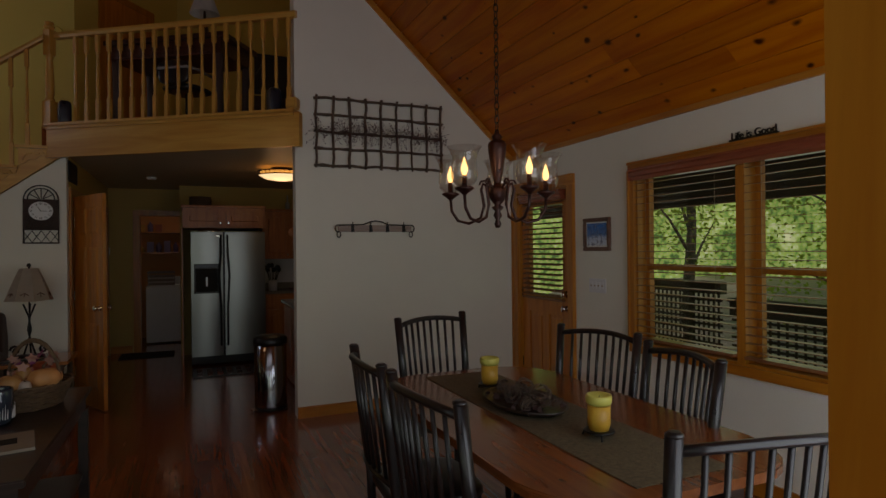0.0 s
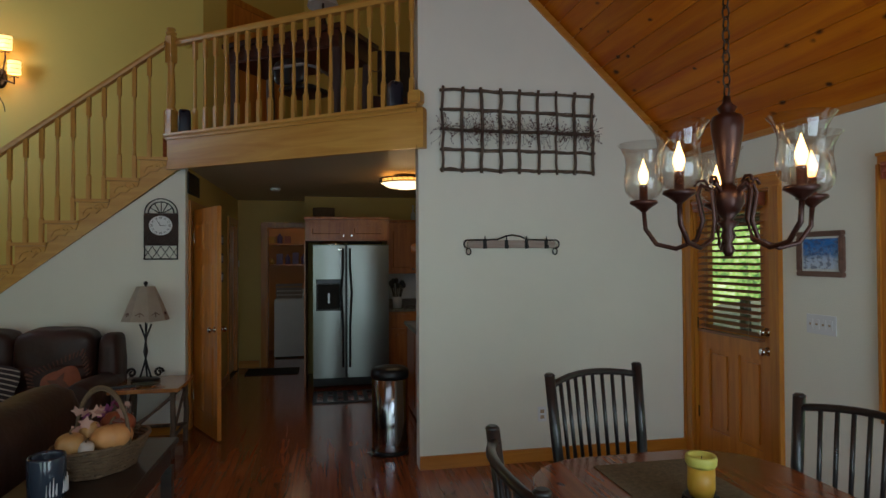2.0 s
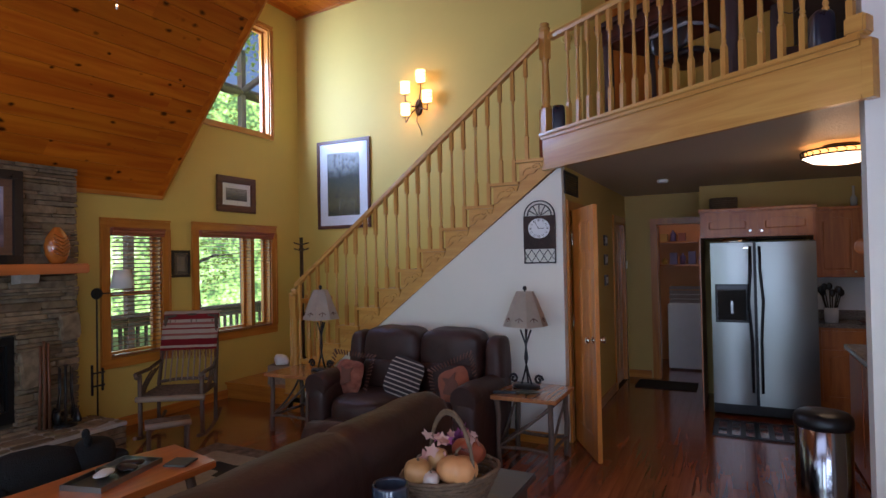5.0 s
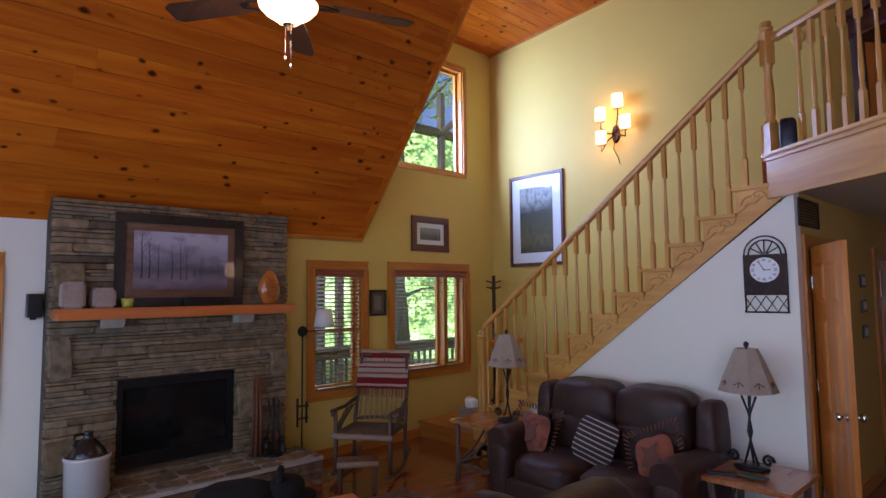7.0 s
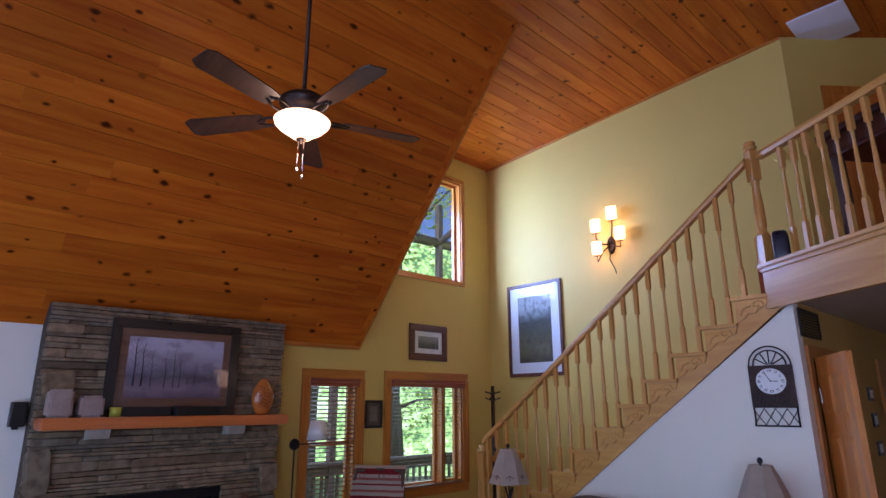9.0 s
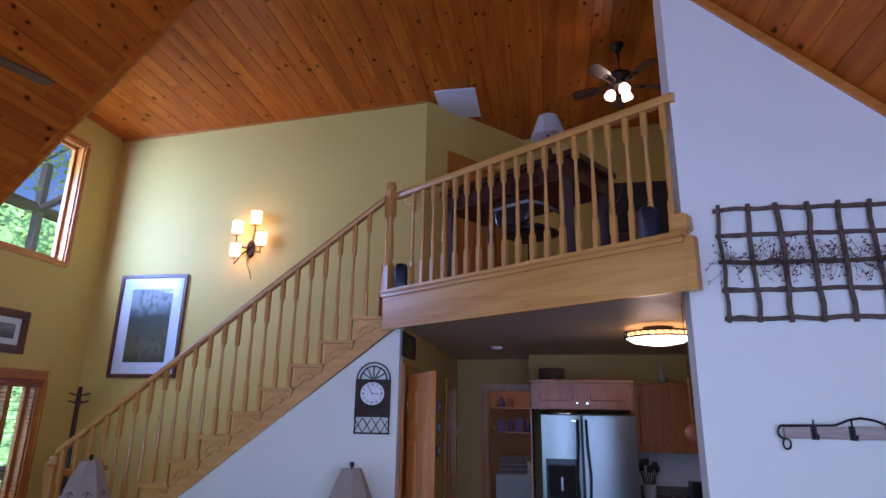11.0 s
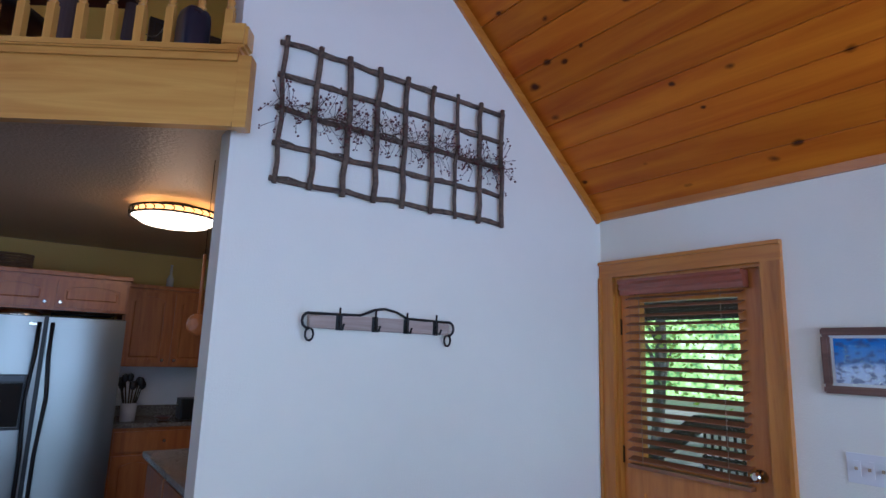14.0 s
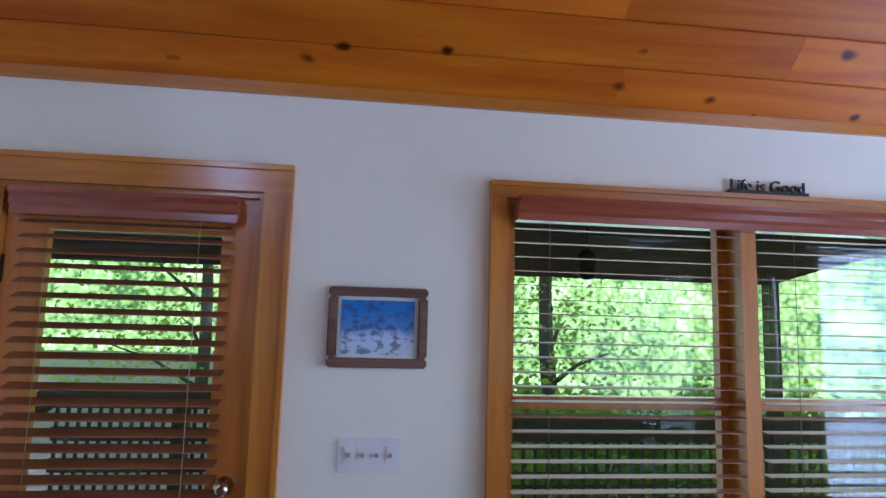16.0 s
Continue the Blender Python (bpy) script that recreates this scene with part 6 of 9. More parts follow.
picture("small brown-framed blue winter cabin painting beside the east door", "picture", onE(5.975, 1.585), 0.335, 0.27, 0.032, wood("grey_brown_frame", (0.10, 0.05, 0.035), (0.2, 0.11, 0.08), 0.5, 0.1, 0, 2), MATW, 0.012, scene_print("winter_print", [(0.0, (0.62, 0.72, 0.85)), (0.35, (0.5, 0.64, 0.85)), (0.5, (0.10, 0.25, 0.6)), (1.0, (0.03, 0.20, 0.62))], 4, (0.05, 0.07, 0.2), 0.7))
tvp = picture("large dark-framed misty winter woods print standing on the mantel", "picture", Matrix.Translation((FX + 0.045, 5.93, 2.03)) @ Matrix(((0, 0, 1, 0), (1, 0, 0, 0), (0, 1, 0, 0), (0, 0, 0, 1))), 1.06, 0.77, 0.075, BLACKW, wood("inner_frame", (0.10, 0.05, 0.03), (0.17, 0.09, 0.05), 0.4, 0.2, 0, 2), 0.065, scene_print("mist_print", [(0.0, (0.10, 0.07, 0.10)), (0.15, (0.22, 0.17, 0.22)), (0.35, (0.10, 0.09, 0.12)), (0.6, (0.30, 0.28, 0.38)), (1.0, (0.42, 0.42, 0.55))], 2.2, (0.10, 0.08, 0.12), 0.4), 0.04)
INK = material("dark_ink", (0.035, 0.025, 0.04), 0.7, vary=0.3, scale=30)
rk_ = random.Random(17)
for x, h, r_ in ((-0.33, 0.40, 0.007), (-0.27, 0.36, 0.005), (-0.20, 0.30, 0.003), (-0.09, 0.31, 0.004), (-0.02, 0.35, 0.004), (0.03, 0.27, 0.003), (0.16, 0.20, 0.002)):
    bm = bmesh.new()
    y0 = -0.16 + 0.04 * abs(x)
    tube(bm, [(x, y0, 0.0200), (x + 0.004, y0 + h * 0.4, 0.0200), (x - 0.003, y0 + h * 0.75, 0.0200), (x + 0.006, y0 + h, 0.0200)], r_, 5, 0.0008)
    for k in range(9):
        z_ = y0 + h * (0.35 + 0.065 * k)
        l_ = h * 0.22 * (1 - k * 0.07) * (-1) ** k
        tube(bm, [(x, z_, 0.0200), (x + l_ * 0.5, z_ + abs(l_) * 0.6, 0.0200), (x + l_ * rk_.uniform(0.6, 0.9), z_ + abs(l_) * 1.3, 0.0200)], 0.0014, 4, 0.0005)
    part("tree_mark", bm, INK, tvp, "dark bare tree in the print")
bm = bmesh.new()
for k in range(6):
    tube(bm, [(0.10 + 0.05 * k, -0.14 + 0.01 * k, 0.0200), (0.10 + 0.05 * k, -0.07 + 0.012 * k, 0.0200)], 0.002, 4)
for dz in (0, 0.022, 0.044):
    tube(bm, [(0.08, -0.125 + dz, 0.0200), (0.37, -0.065 + dz, 0.0200)], 0.0014, 4)
part("fence_mark", bm, INK, tvp, "dark split-rail fence in the print")

# switches and the sign
sw = thing("light_switch", "white four-gang light switch plate beside the east door", "light switch", onE(5.985, 1.165))
solid("plate", WHITE, (-0.105, 0.105, -0.058, 0.058, 0, 0.006), parent=sw, bevel=0.002)
for i in range(4):
    solid("rocker", WHITE, (-0.085 + i * 0.046, -0.055 + i * 0.046, -0.03, 0.03, 0.0061, 0.010), parent=sw)
    solid("toggle", CORD, (-0.075 + i * 0.046, -0.065 + i * 0.046, -0.006, 0.006, 0.0101, 0.016), parent=sw)
ot = thing("power_outlet", "white duplex power outlet low on the cream wall", "outlet", onT(2.99, 0.36))
solid("plate", WHITE, (-0.035, 0.035, -0.057, 0.057, 0, 0.005), parent=ot, bevel=0.002)
for z in (-0.022, 0.022):
    solid("socket", CORD, (-0.015, 0.015, z - 0.013, z + 0.013, 0.0051, 0.008), parent=ot)
cv = bpy.data.curves.new("sign_text", "FONT")
cv.body, cv.size, cv.extrude, cv.align_x = "Life is Good", 0.062, 0.005, "CENTER"
sg = thing("sign", "small black cut-out word sign on top of the window trim", "sign", onE(4.53, 2.118) @ Matrix.Translation((0, 0, 0.012)))
so = new("letters", cv)
so.parent = sg
so.location = (0, 0.012, 0)
cv.materials.append(BLACK)
solid("base_strip", BLACK, (-0.16, 0.16, 0.0, 0.012, -0.01, 0.012), parent=sg)

# twig trellis with berries on the dining wall
tr = thing("twig_trellis", "rustic twig lattice panel with red berry garland on the cream wall", "wall decoration", onT(2.815, 2.54))
r = random.Random(21)
W_, H_ = 1.205, 0.60
for i in range(9):
    x = -W_ / 2 + W_ * i / 8
    bm = bmesh.new()
    tube(bm, [(x + r.uniform(-0.008, 0.008), -H_ / 2 - 0.025 + (H_ + 0.05) * k / 7, 0.03 + r.uniform(-0.004, 0.004)) for k in range(8)], 0.0115 + r.uniform(-0.002, 0.003), 7)
    part("upright_twig", bm, TWIG, tr)
for j in range(5):
    y = -H_ / 2 + H_ * j / 4
    bm = bmesh.new()
    tube(bm, [(-W_ / 2 - 0.02 + (W_ + 0.04) * k / 11, y + r.uniform(-0.007, 0.007), 0.014 + r.uniform(-0.003, 0.004)) for k in range(12)], 0.0125, 7)
    tube(bm, [(-W_ / 2 + W_ * k / 22, y + 0.012 * math.sin(k * 1.3 + j), 0.022 + 0.010 * math.cos(k * 1.3)) for k in range(23)], 0.0045, 5)
    part("cross_twig", bm, TWIG, tr)
bm = bmesh.new()
bb = bmesh.new()
for _ in range(300):
    x = r.uniform(-W_ / 2 - 0.05, W_ / 2 + 0.03)
    y = 0.0 + r.gauss(0, 0.02)
    d2 = Vector((r.uniform(-0.09, 0.09), r.uniform(-0.11, 0.11), r.uniform(0.01, 0.05)))
    e_ = Vector((x, y, 0.035)) + d2
    tube(bm, [(x, y, 0.035), tuple(Vector((x, y, 0.04)) + d2 * 0.5), tuple(e_)], 0.0013, 3)
    for _ in range(2):
        p = e_ + Vector((r.uniform(-0.012, 0.012), r.uniform(-0.012, 0.012), 0))
        bmesh.ops.create_icosphere(bb, subdivisions=1, radius=r.uniform(0.0035, 0.006), matrix=Matrix.Translation(p))
part("garland", bm, TWIG, tr, kind="stuff")
part("berry", bb, material("dull_red_berry", (0.09, 0.02, 0.018), 0.6, vary=0.3), tr, "small dull red berries", kind="stuff")

# single-tree hook rack
hk = thing("hook_rack", "weathered wooden harness bar with black iron hooks on the cream wall", "hook rack", onT(2.75, 1.675))
GREYW = wood("grey_weathered", (0.30, 0.23, 0.20), (0.48, 0.40, 0.35), 0.8, 0.0, 0, 2)
bm = bmesh.new()
prism(bm, [(-0.35, -0.03), (0.35, -0.03), (0.35, 0.022), (0.10, 0.030), (-0.10, 0.030), (-0.35, 0.022)], 2, 0.008, 0.036)
bmesh.ops.bevel(bm, geom=list(bm.edges), offset=0.004, segments=1, affect="EDGES")
part("bar", bm, GREYW, hk)
bm = bmesh.new()
tube(bm, [(-0.35, 0.03, 0.03), (-0.12, 0.034, 0.03), (-0.05, 0.062, 0.03), (0.0, 0.07, 0.03), (0.06, 0.06, 0.03), (0.12, 0.034, 0.03), (0.35, 0.03, 0.03)], 0.006, 7)
part("iron_strap", bm, BLACK, hk)
for sx in (-1, 1):
    bm = bmesh.new()
    tube(bm, [(sx * (0.35 + 0.03 * math.sin(t * 0.55)), -0.0 + 0.032 * math.cos(t * 0.55), 0.03) for t in range(7)], 0.006, 7)
    tube(bm, [(sx * 0.345 + 0.018 * math.cos(t * 0.7), -0.055 + 0.026 * math.sin(t * 0.7), 0.03) for t in range(10)], 0.005, 6)
    part("ring", bm, BLACK, hk)
for x in (-0.22, -0.05, 0.11, 0.27):
    bm = bmesh.new()
    tube(bm, [(x, 0.06, 0.045), (x, 0.02, 0.042), (x, -0.02, 0.045), (x + 0.005, -0.03, 0.065), (x, -0.01, 0.085)], 0.005, 6)
    box(bm, x - 0.014, x + 0.014, -0.034, 0.032, 0.0365, 0.040)
    part("hook", bm, BLACK, hk)

# clock
ck = thing("wall_clock", "rust-brown metal wall clock with a white roman dial and arched top", "wall clock", onC(-0.10, 1.855) @ Matrix.Diagonal((1.1, 1, 1, 1)))
RUSTP = material("rust_plate", (0.055, 0.034, 0.028), 0.7, 0.3, vary=0.4, scale=25)
solid("backplate", RUSTP, (-0.13, 0.13, -0.16, 0.13, 0.01, 0.03), parent=ck, bevel=0.003)
bm = bmesh.new()
for k in range(9):
    tube(bm, [(-0.125 + 0.02 * k, -0.155, 0.032), (-0.125 + 0.028 * k, -0.10, 0.032), (-0.125 + 0.012 * k + 0.06, -0.02 + 0.01 * k, 0.032)], 0.002, 4)
part("embossed_lines", bm, BLACK, ck)
bm = bmesh.new()
for rr_ in (0.125, 0.098):
    tube(bm, [(rr_ * math.cos(t * math.pi / 12), 0.13 + rr_ * 1.05 * math.sin(t * math.pi / 12), 0.02) for t in range(13)], 0.005, 6)
for k in range(1, 6):
    a_ = k * math.pi / 6
    tube(bm, [(0.02 * math.cos(a_), 0.135, 0.02), (0.10 * math.cos(a_), 0.13 + 0.10 * math.sin(a_), 0.02)], 0.004, 5)
part("arch_scroll", bm, BLACK, ck)
bm = bmesh.new()
for x in (-0.125, 0.125):
    tube(bm, [(x, -0.28, 0.02), (x, -0.16, 0.02)], 0.005, 6)
tube(bm, [(-0.13, -0.28, 0.02), (0.13, -0.28, 0.02)], 0.006, 6)
for k in range(4):
    x = -0.10 + k * 0.066
    for a_, b_ in ((-0.033, 0.033), (0.033, -0.033)):
        tube(bm, [(x + a_, -0.275, 0.02), (x, -0.22, 0.022), (x + b_, -0.165, 0.02)], 0.003, 5)
part("lower_scroll", bm, BLACK, ck)
bm = bmesh.new()
lathe(bm, [(0.088, 0.031), (0.088, 0.036), (0.084, 0.038)], (0, 0.02, 0), 40)
part("dial", bm, WHITE, ck, "white dial")
bm = bmesh.new()
for k in range(12):
    a_ = k * math.pi / 6
    c, s_ = math.sin(a_), math.cos(a_)
    for o_ in ((-0.005, 0.005) if k % 3 else (-0.008, 0, 0.008)):
        tube(bm, [(0.060 * c + o_ * s_, 0.02 + 0.060 * s_ - o_ * c, 0.0385), (0.078 * c + o_ * s_, 0.02 + 0.078 * s_ - o_ * c, 0.0385)], 0.0016, 4)
part("numerals", bm, BLACK, ck)
bm = bmesh.new()
tube(bm, [(0, 0.02, 0.042), (0.042, 0.018, 0.042)], 0.0022, 4)
tube(bm, [(0, 0.02, 0.044), (-0.03, 0.075, 0.044)], 0.0018, 4)
lathe(bm, [(0.005, 0.038), (0.005, 0.046)], (0, 0.02, 0), 10)
part("clock_pointers", bm, BLACK, ck)

# sconce of four shades on twig arms
sc = thing("wall_sconce", "rustic twig-arm wall sconce with four lit cylinder shades, above the stairs", "wall light", onG(-2.13, 3.60) @ Matrix.Diagonal((1.25, 1.4, 1.0, 1)))
bm = bmesh.new()
lathe(bm, [(0.055, 0.0), (0.06, 0.012), (0.04, 0.03)], (0, -0.03, 0), 18, 0.75, 1.3)
part("backplate", bm, RUSTIC, sc)
LIT = glow("lit_shade", (1.0, 0.60, 0.22), 4.5, True)
for x, y in ((-0.12, -0.11), (-0.12, 0.09), (0.06, 0.17), (0.13, -0.02)):
    bm = bmesh.new()
    tube(bm, [(0, -0.03, 0.03), (x * 0.5, y * 0.3 - 0.05, 0.07), (x * 1.0, y - 0.06, 0.09), (x, y, 0.09)], 0.007, 7)
    tube(bm, [(x - 0.035, y - 0.012, 0.09), (x, y - 0.004, 0.09), (x + 0.035, y - 0.012, 0.09)], 0.004, 5)
    part("arm", bm, RUSTIC, sc)
    bm = bmesh.new()
    lathe(bm, [(0.052, 0.0), (0.052, 0.10), (0.050, 0.10), (0.050, 0.0)], (x, y + 0.015, 0.09), 20, turn=Matrix.Rotation(radians(-90), 4, "X"))
    part("shade", bm, LIT, sc, "glowing amber shade")
    bm = bmesh.new()
    for h in (0.0, 0.035, 0.07, 0.1):
        tube(bm, [(x + 0.054 * math.cos(t * math.pi / 8), y + 0.015 + h, 0.09 + 0.054 * math.sin(t * math.pi / 8)) for t in range(17)], 0.0022, 4)
    part("shade_ring", bm, RUSTIC, sc)
bm = bmesh.new()
tube(bm, [(0, -0.05, 0.03), (-0.01, -0.16, 0.05), (0.03, -0.24, 0.04), (0.035, -0.29, 0.02)], 0.006, 6, 0.003)
part("tail_twig", bm, RUSTIC, sc)
bulb("sconce_light", (-2.08, GY - 0.24, 3.85), 5, 0.08)
bulb("sconce_light", (-2.18, GY - 0.24, 3.50), 4, 0.08)

# ---- hearth things ----
pot = thing("vase", "amber ceramic leaf-shaped vase at the mantel's north end", "vase", (FX + 0.16, 6.68, 1.646))
bm = bmesh.new()
prof = [(0.045, 0.0), (0.06, 0.01), (0.095, 0.08), (0.105, 0.15), (0.09, 0.22), (0.06, 0.27), (0.035, 0.30), (0.028, 0.31)]
lathe(bm, prof, (0, 0, 0), 26, 0.7, 1)
part("body", bm, material("amber_glaze", (0.48, 0.15, 0.02), 0.15, vary=0.35, scale=10, coat=0.5), pot)
bm = bmesh.new()
for k in range(6):
    tube(bm, [(0.075, -0.07, 0.10 + k * 0.03), (0.082, 0, 0.06 + k * 0.03), (0.075, 0.07, 0.10 + k * 0.03)], 0.004, 5)
part("leaf_rib", bm, material("amber_dark", (0.25, 0.07, 0.012), 0.2, vary=0.3, coat=0.5), pot)
for y, h, w in ((5.10, 0.20, 0.155), (5.30, 0.155, 0.16)):
    c = thing("candle_block", "rough grey-pink square pillar candle on the mantel", "candle", (FX + 0.16, y, 1.646))
    bm = bmesh.new()
    box(bm, -w / 2, w / 2, -w / 2, w / 2, 0, h)
    bmesh.ops.bevel(bm, geom=list(bm.edges), offset=0.018, segments=2, affect="EDGES")
    bmesh.ops.subdivide_edges(bm, edges=list(bm.edges), cuts=2, use_grid_fill=True)
    for v in bm.verts:
        v.co += Vector((1, 1, 0.3)) * 0.004 * noise.noise(v.co * 25)
    part("wax", bm, material("grey_pink_wax", (0.32, 0.25, 0.22), 0.6, vary=0.2, scale=18, bump=0.4), c)
c = thing("votive_cup", "small yellow votive cup on the mantel", "candle holder", (FX + 0.17, 5.475, 1.646))
bm = bmesh.new()
lathe(bm, [(0.038, 0), (0.047, 0.07), (0.043, 0.07), (0.036, 0.01)], (0, 0, 0), 18)
part("cup", bm, material("lime_glass", (0.42, 0.44, 0.05), 0.25, vary=0.1), c)
c = thing("sound_bar", "small black speaker box before the mantel picture", "speaker", (FX + 0.17, 6.10, 1.646))
solid("case", BLACK, (-0.04, 0.04, -0.18, 0.18, 0, 0.075), parent=c, bevel=0.008)
c = thing("wall_speaker", "small black loudspeaker on the cream wall beside the chimney", "speaker", (WX + 0.008, 4.91, 1.67))
solid("case", BLACK, (0, 0.09, -0.05, 0.05, -0.09, 0.09), parent=c, bevel=0.01)
solid("bracket", BLACK, (-0.0, 0.02, -0.02, 0.02, -0.11, -0.091), parent=c)
c = thing("stoneware_crock", "white stoneware crock on the hearth, holding a black jug", "crock", (FX + 0.24, 5.22, HZ + 0.007))
bm = bmesh.new()
lathe(bm, [(0.13, 0), (0.148, 0.01), (0.152, 0.28), (0.16, 0.29), (0.16, 0.31), (0.148, 0.315), (0.142, 0.30), (0.14, 0.25), (0.05, 0.24)], (0, 0, 0), 32)
part("body", bm, material("white_stoneware", (0.55, 0.54, 0.55), 0.25, vary=0.06, coat=0.3), c)
j = thing("jug", "black glazed jug with a small handle, in the crock", "jug", (FX + 0.24, 5.22, HZ + 0.251))
bm = bmesh.new()
lathe(bm, [(0.12, 0), (0.13, 0.06), (0.115, 0.10), (0.06, 0.17), (0.032, 0.19), (0.03, 0.22), (0.038, 0.235), (0.03, 0.24)], (0, 0, 0), 28)
part("body", bm, BLACKW, j)
bm = bmesh.new()
tube(bm, [(0, -0.03, 0.225), (0, -0.085, 0.22), (0, -0.10, 0.17), (0, -0.075, 0.13)], 0.011, 8)
part("handle", bm, BLACKW, j)
ft = thing("fireplace_tools", "black iron fireplace tool set standing on the hearth", "fireplace tools", (FX + 0.16, 6.74, HZ + 0.008))
bm = bmesh.new()
lathe(bm, [(0.09, 0), (0.09, 0.015), (0.012, 0.02), (0.012, 0.5), (0.02, 0.52)], (0, 0, 0), 16)
part("stand", bm, BLACK, ft)
for k in range(4):
    a_ = k * 1.57 + 0.4
    x, y = 0.06 * math.cos(a_), 0.06 * math.sin(a_)
    bm = bmesh.new()
    tube(bm, [(x * 1.6, y * 1.6, 0.05), (x, y, 0.28), (x, y, 0.5)], 0.006, 6)
    lathe(bm, [(0.035, 0.04), (0.045, 0.10), (0.03, 0.15)] if k % 2 else [(0.05, 0.04), (0.055, 0.06), (0.012, 0.15)], (x * 1.7, y * 1.7, 0), 10, 1, 0.5)
    part(("brush", "poker", "shovel", "tongs")[k], bm, BLACK, ft)
DARKSTICK = wood("brown_stick", (0.10, 0.035, 0.015), (0.18, 0.07, 0.03), 0.6, 0.05, 2, 2)
bw = thing("stick_bundle", "bundle of tall brown wooden sticks standing beside the hearth tools", "sticks", (FX + 0.10, 6.60, HZ + 0.006))
for k, (dx, dy, h) in enumerate(((-0.02, -0.03, 0.70), (0.02, -0.01, 0.74), (-0.01, 0.02, 0.66), (0.02, 0.03, 0.72))):
    bm = bmesh.new()
    tube(bm, [(dx, dy, 0.0), (dx * 0.8, dy * 0.9 + 0.005, h * 0.5), (dx * 0.6, dy * 0.8, h)], 0.014, 7, 0.010)
    part("stick", bm, DARKSTICK, bw)
fl = thing("floor_lamp", "slim black floor lamp with a white swing-arm shade, beside the chimney", "floor lamp", (WX + 0.18, 7.14, 0))
bm = bmesh.new()
lathe(bm, [(0.11, 0), (0.11, 0.015), (0.02, 0.03)], (0, 0, 0), 20)
part("base", bm, BLACK, fl)
bm = bmesh.new()
tube(bm, [(0, 0, 0.02), (0, 0, 1.36)], 0.008, 8)
part("pole", bm, BLACK, fl)
bm = bmesh.new()
for z in (0.5, 0.62):
    tube(bm, [(0, -0.06, z), (0, 0.07, z)], 0.009, 6)
tube(bm, [(0, -0.05, 0.42), (0, -0.05, 0.70)], 0.012, 6)
tube(bm, [(0, 0.05, 0.45), (0, 0.05, 0.66)], 0.012, 6)
part("twig_brace", bm, BLACK, fl)
bm = bmesh.new()
lathe(bm, [(0.048, -0.015), (0.055, 0.0), (0.048, 0.015)], (0, 0, 1.36), 18, turn=Matrix.Rotation(radians(90), 4, "Y"))
part("joint_disc", bm, BLACK, fl)
bm = bmesh.new()
tube(bm, [(0, 0, 1.36), (0.05, 0.22, 1.36), (0.05, 0.22, 1.44)], 0.006, 6)
part("swing_arm", bm, BLACK, fl)
bm = bmesh.new()
lathe(bm, [(0.105, 1.40), (0.075, 1.58), (0.072, 1.58), (0.102, 1.40)], (0.05, 0.22, 0), 28)
part("shade", bm, WHITESHADE, fl)

# rocker with its striped throw
rk = thing("rocking_chair", "bentwood twig rocking chair by the west windows, with a striped throw", "rocking chair", pose(-3.36, 7.58, 0, 0, 0, 34))
# faces local -y
for sx in (-1, 1):
    x = sx * 0.27
    bm = bmesh.new()
    tube(bm, [(x, -0.38 + 0.10 * k, 0.03 + 0.0045 * (k - 3.4) ** 2) for k in range(9)], 0.018, 7)
    part("rocker", bm, TWIG, rk)
    bm = bmesh.new()
    tube(bm, [(x, -0.24, 0.05), (x, -0.25, 0.62)], 0.02, 8)
    part("front_leg", bm, TWIG, rk)
    bm = bmesh.new()
    tube(bm, [(x, 0.22, 0.05), (x, 0.24, 0.45), (x * 0.96, 0.34, 0.80), (x * 0.9, 0.40, 1.10)], 0.02, 8)
    part("back_post", bm, TWIG, rk)
    bm = bmesh.new()
    tube(bm, [(x, -0.32, 0.60), (x * 1.1, -0.28, 0.63), (x * 1.1, 0.05, 0.62), (x, 0.28, 0.66)], 0.018, 7)
    part("armrest", bm, TWIG, rk)
    for k in range(3):
        bm = bmesh.new()
        tube(bm, bow((x, -0.22 + k * 0.04, 0.42), (x, 0.05 + k * 0.09, 0.61), (sx * 0.02, -0.05, -0.03)), 0.009, 6)
        part("bent_twig", bm, TWIG, rk)
for i in range(9):
    x = -0.22 + 0.055 * i
    bm = bmesh.new()
    tube(bm, [(x, 0.235, 0.46), (x * 0.97, 0.32, 0.78), (x * 0.93, 0.395, 1.06)], 0.008, 6)
    part("back_spindle", bm, material("pale_twig", (0.32, 0.24, 0.17), 0.7, vary=0.2) if i == 0 else bpy.data.materials["pale_twig"], rk)
for z, y in ((0.46, 0.235), (0.80, 0.33), (1.08, 0.40)):
    bm = bmesh.new()
    tube(bm, bow((-0.26, y, z), (0.26, y, z), (0, 0.02, 0.02)), 0.016, 7)
    part("back_rail", bm, TWIG, rk)
bm = bmesh.new()
tube(bm, [(-0.30, -0.27, 0.40), (0.30, -0.27, 0.40)], 0.026, 8)
part("front_rail", bm, bpy.data.materials["pale_twig"], rk, "peeled pale wood front rail")
for i in range(8):
    bm = bmesh.new()
    y = -0.23 + 0.062 * i
    tube(bm, [(-0.27, y, 0.415), (0.27, y, 0.415)], 0.02, 7)
    part("seat_slat", bm, TWIG, rk)
fs = thing("footstool", "small rustic twig footstool before the rocking chair", "footstool", pose(-3.02, 7.18, 0, 0, 0, 55))
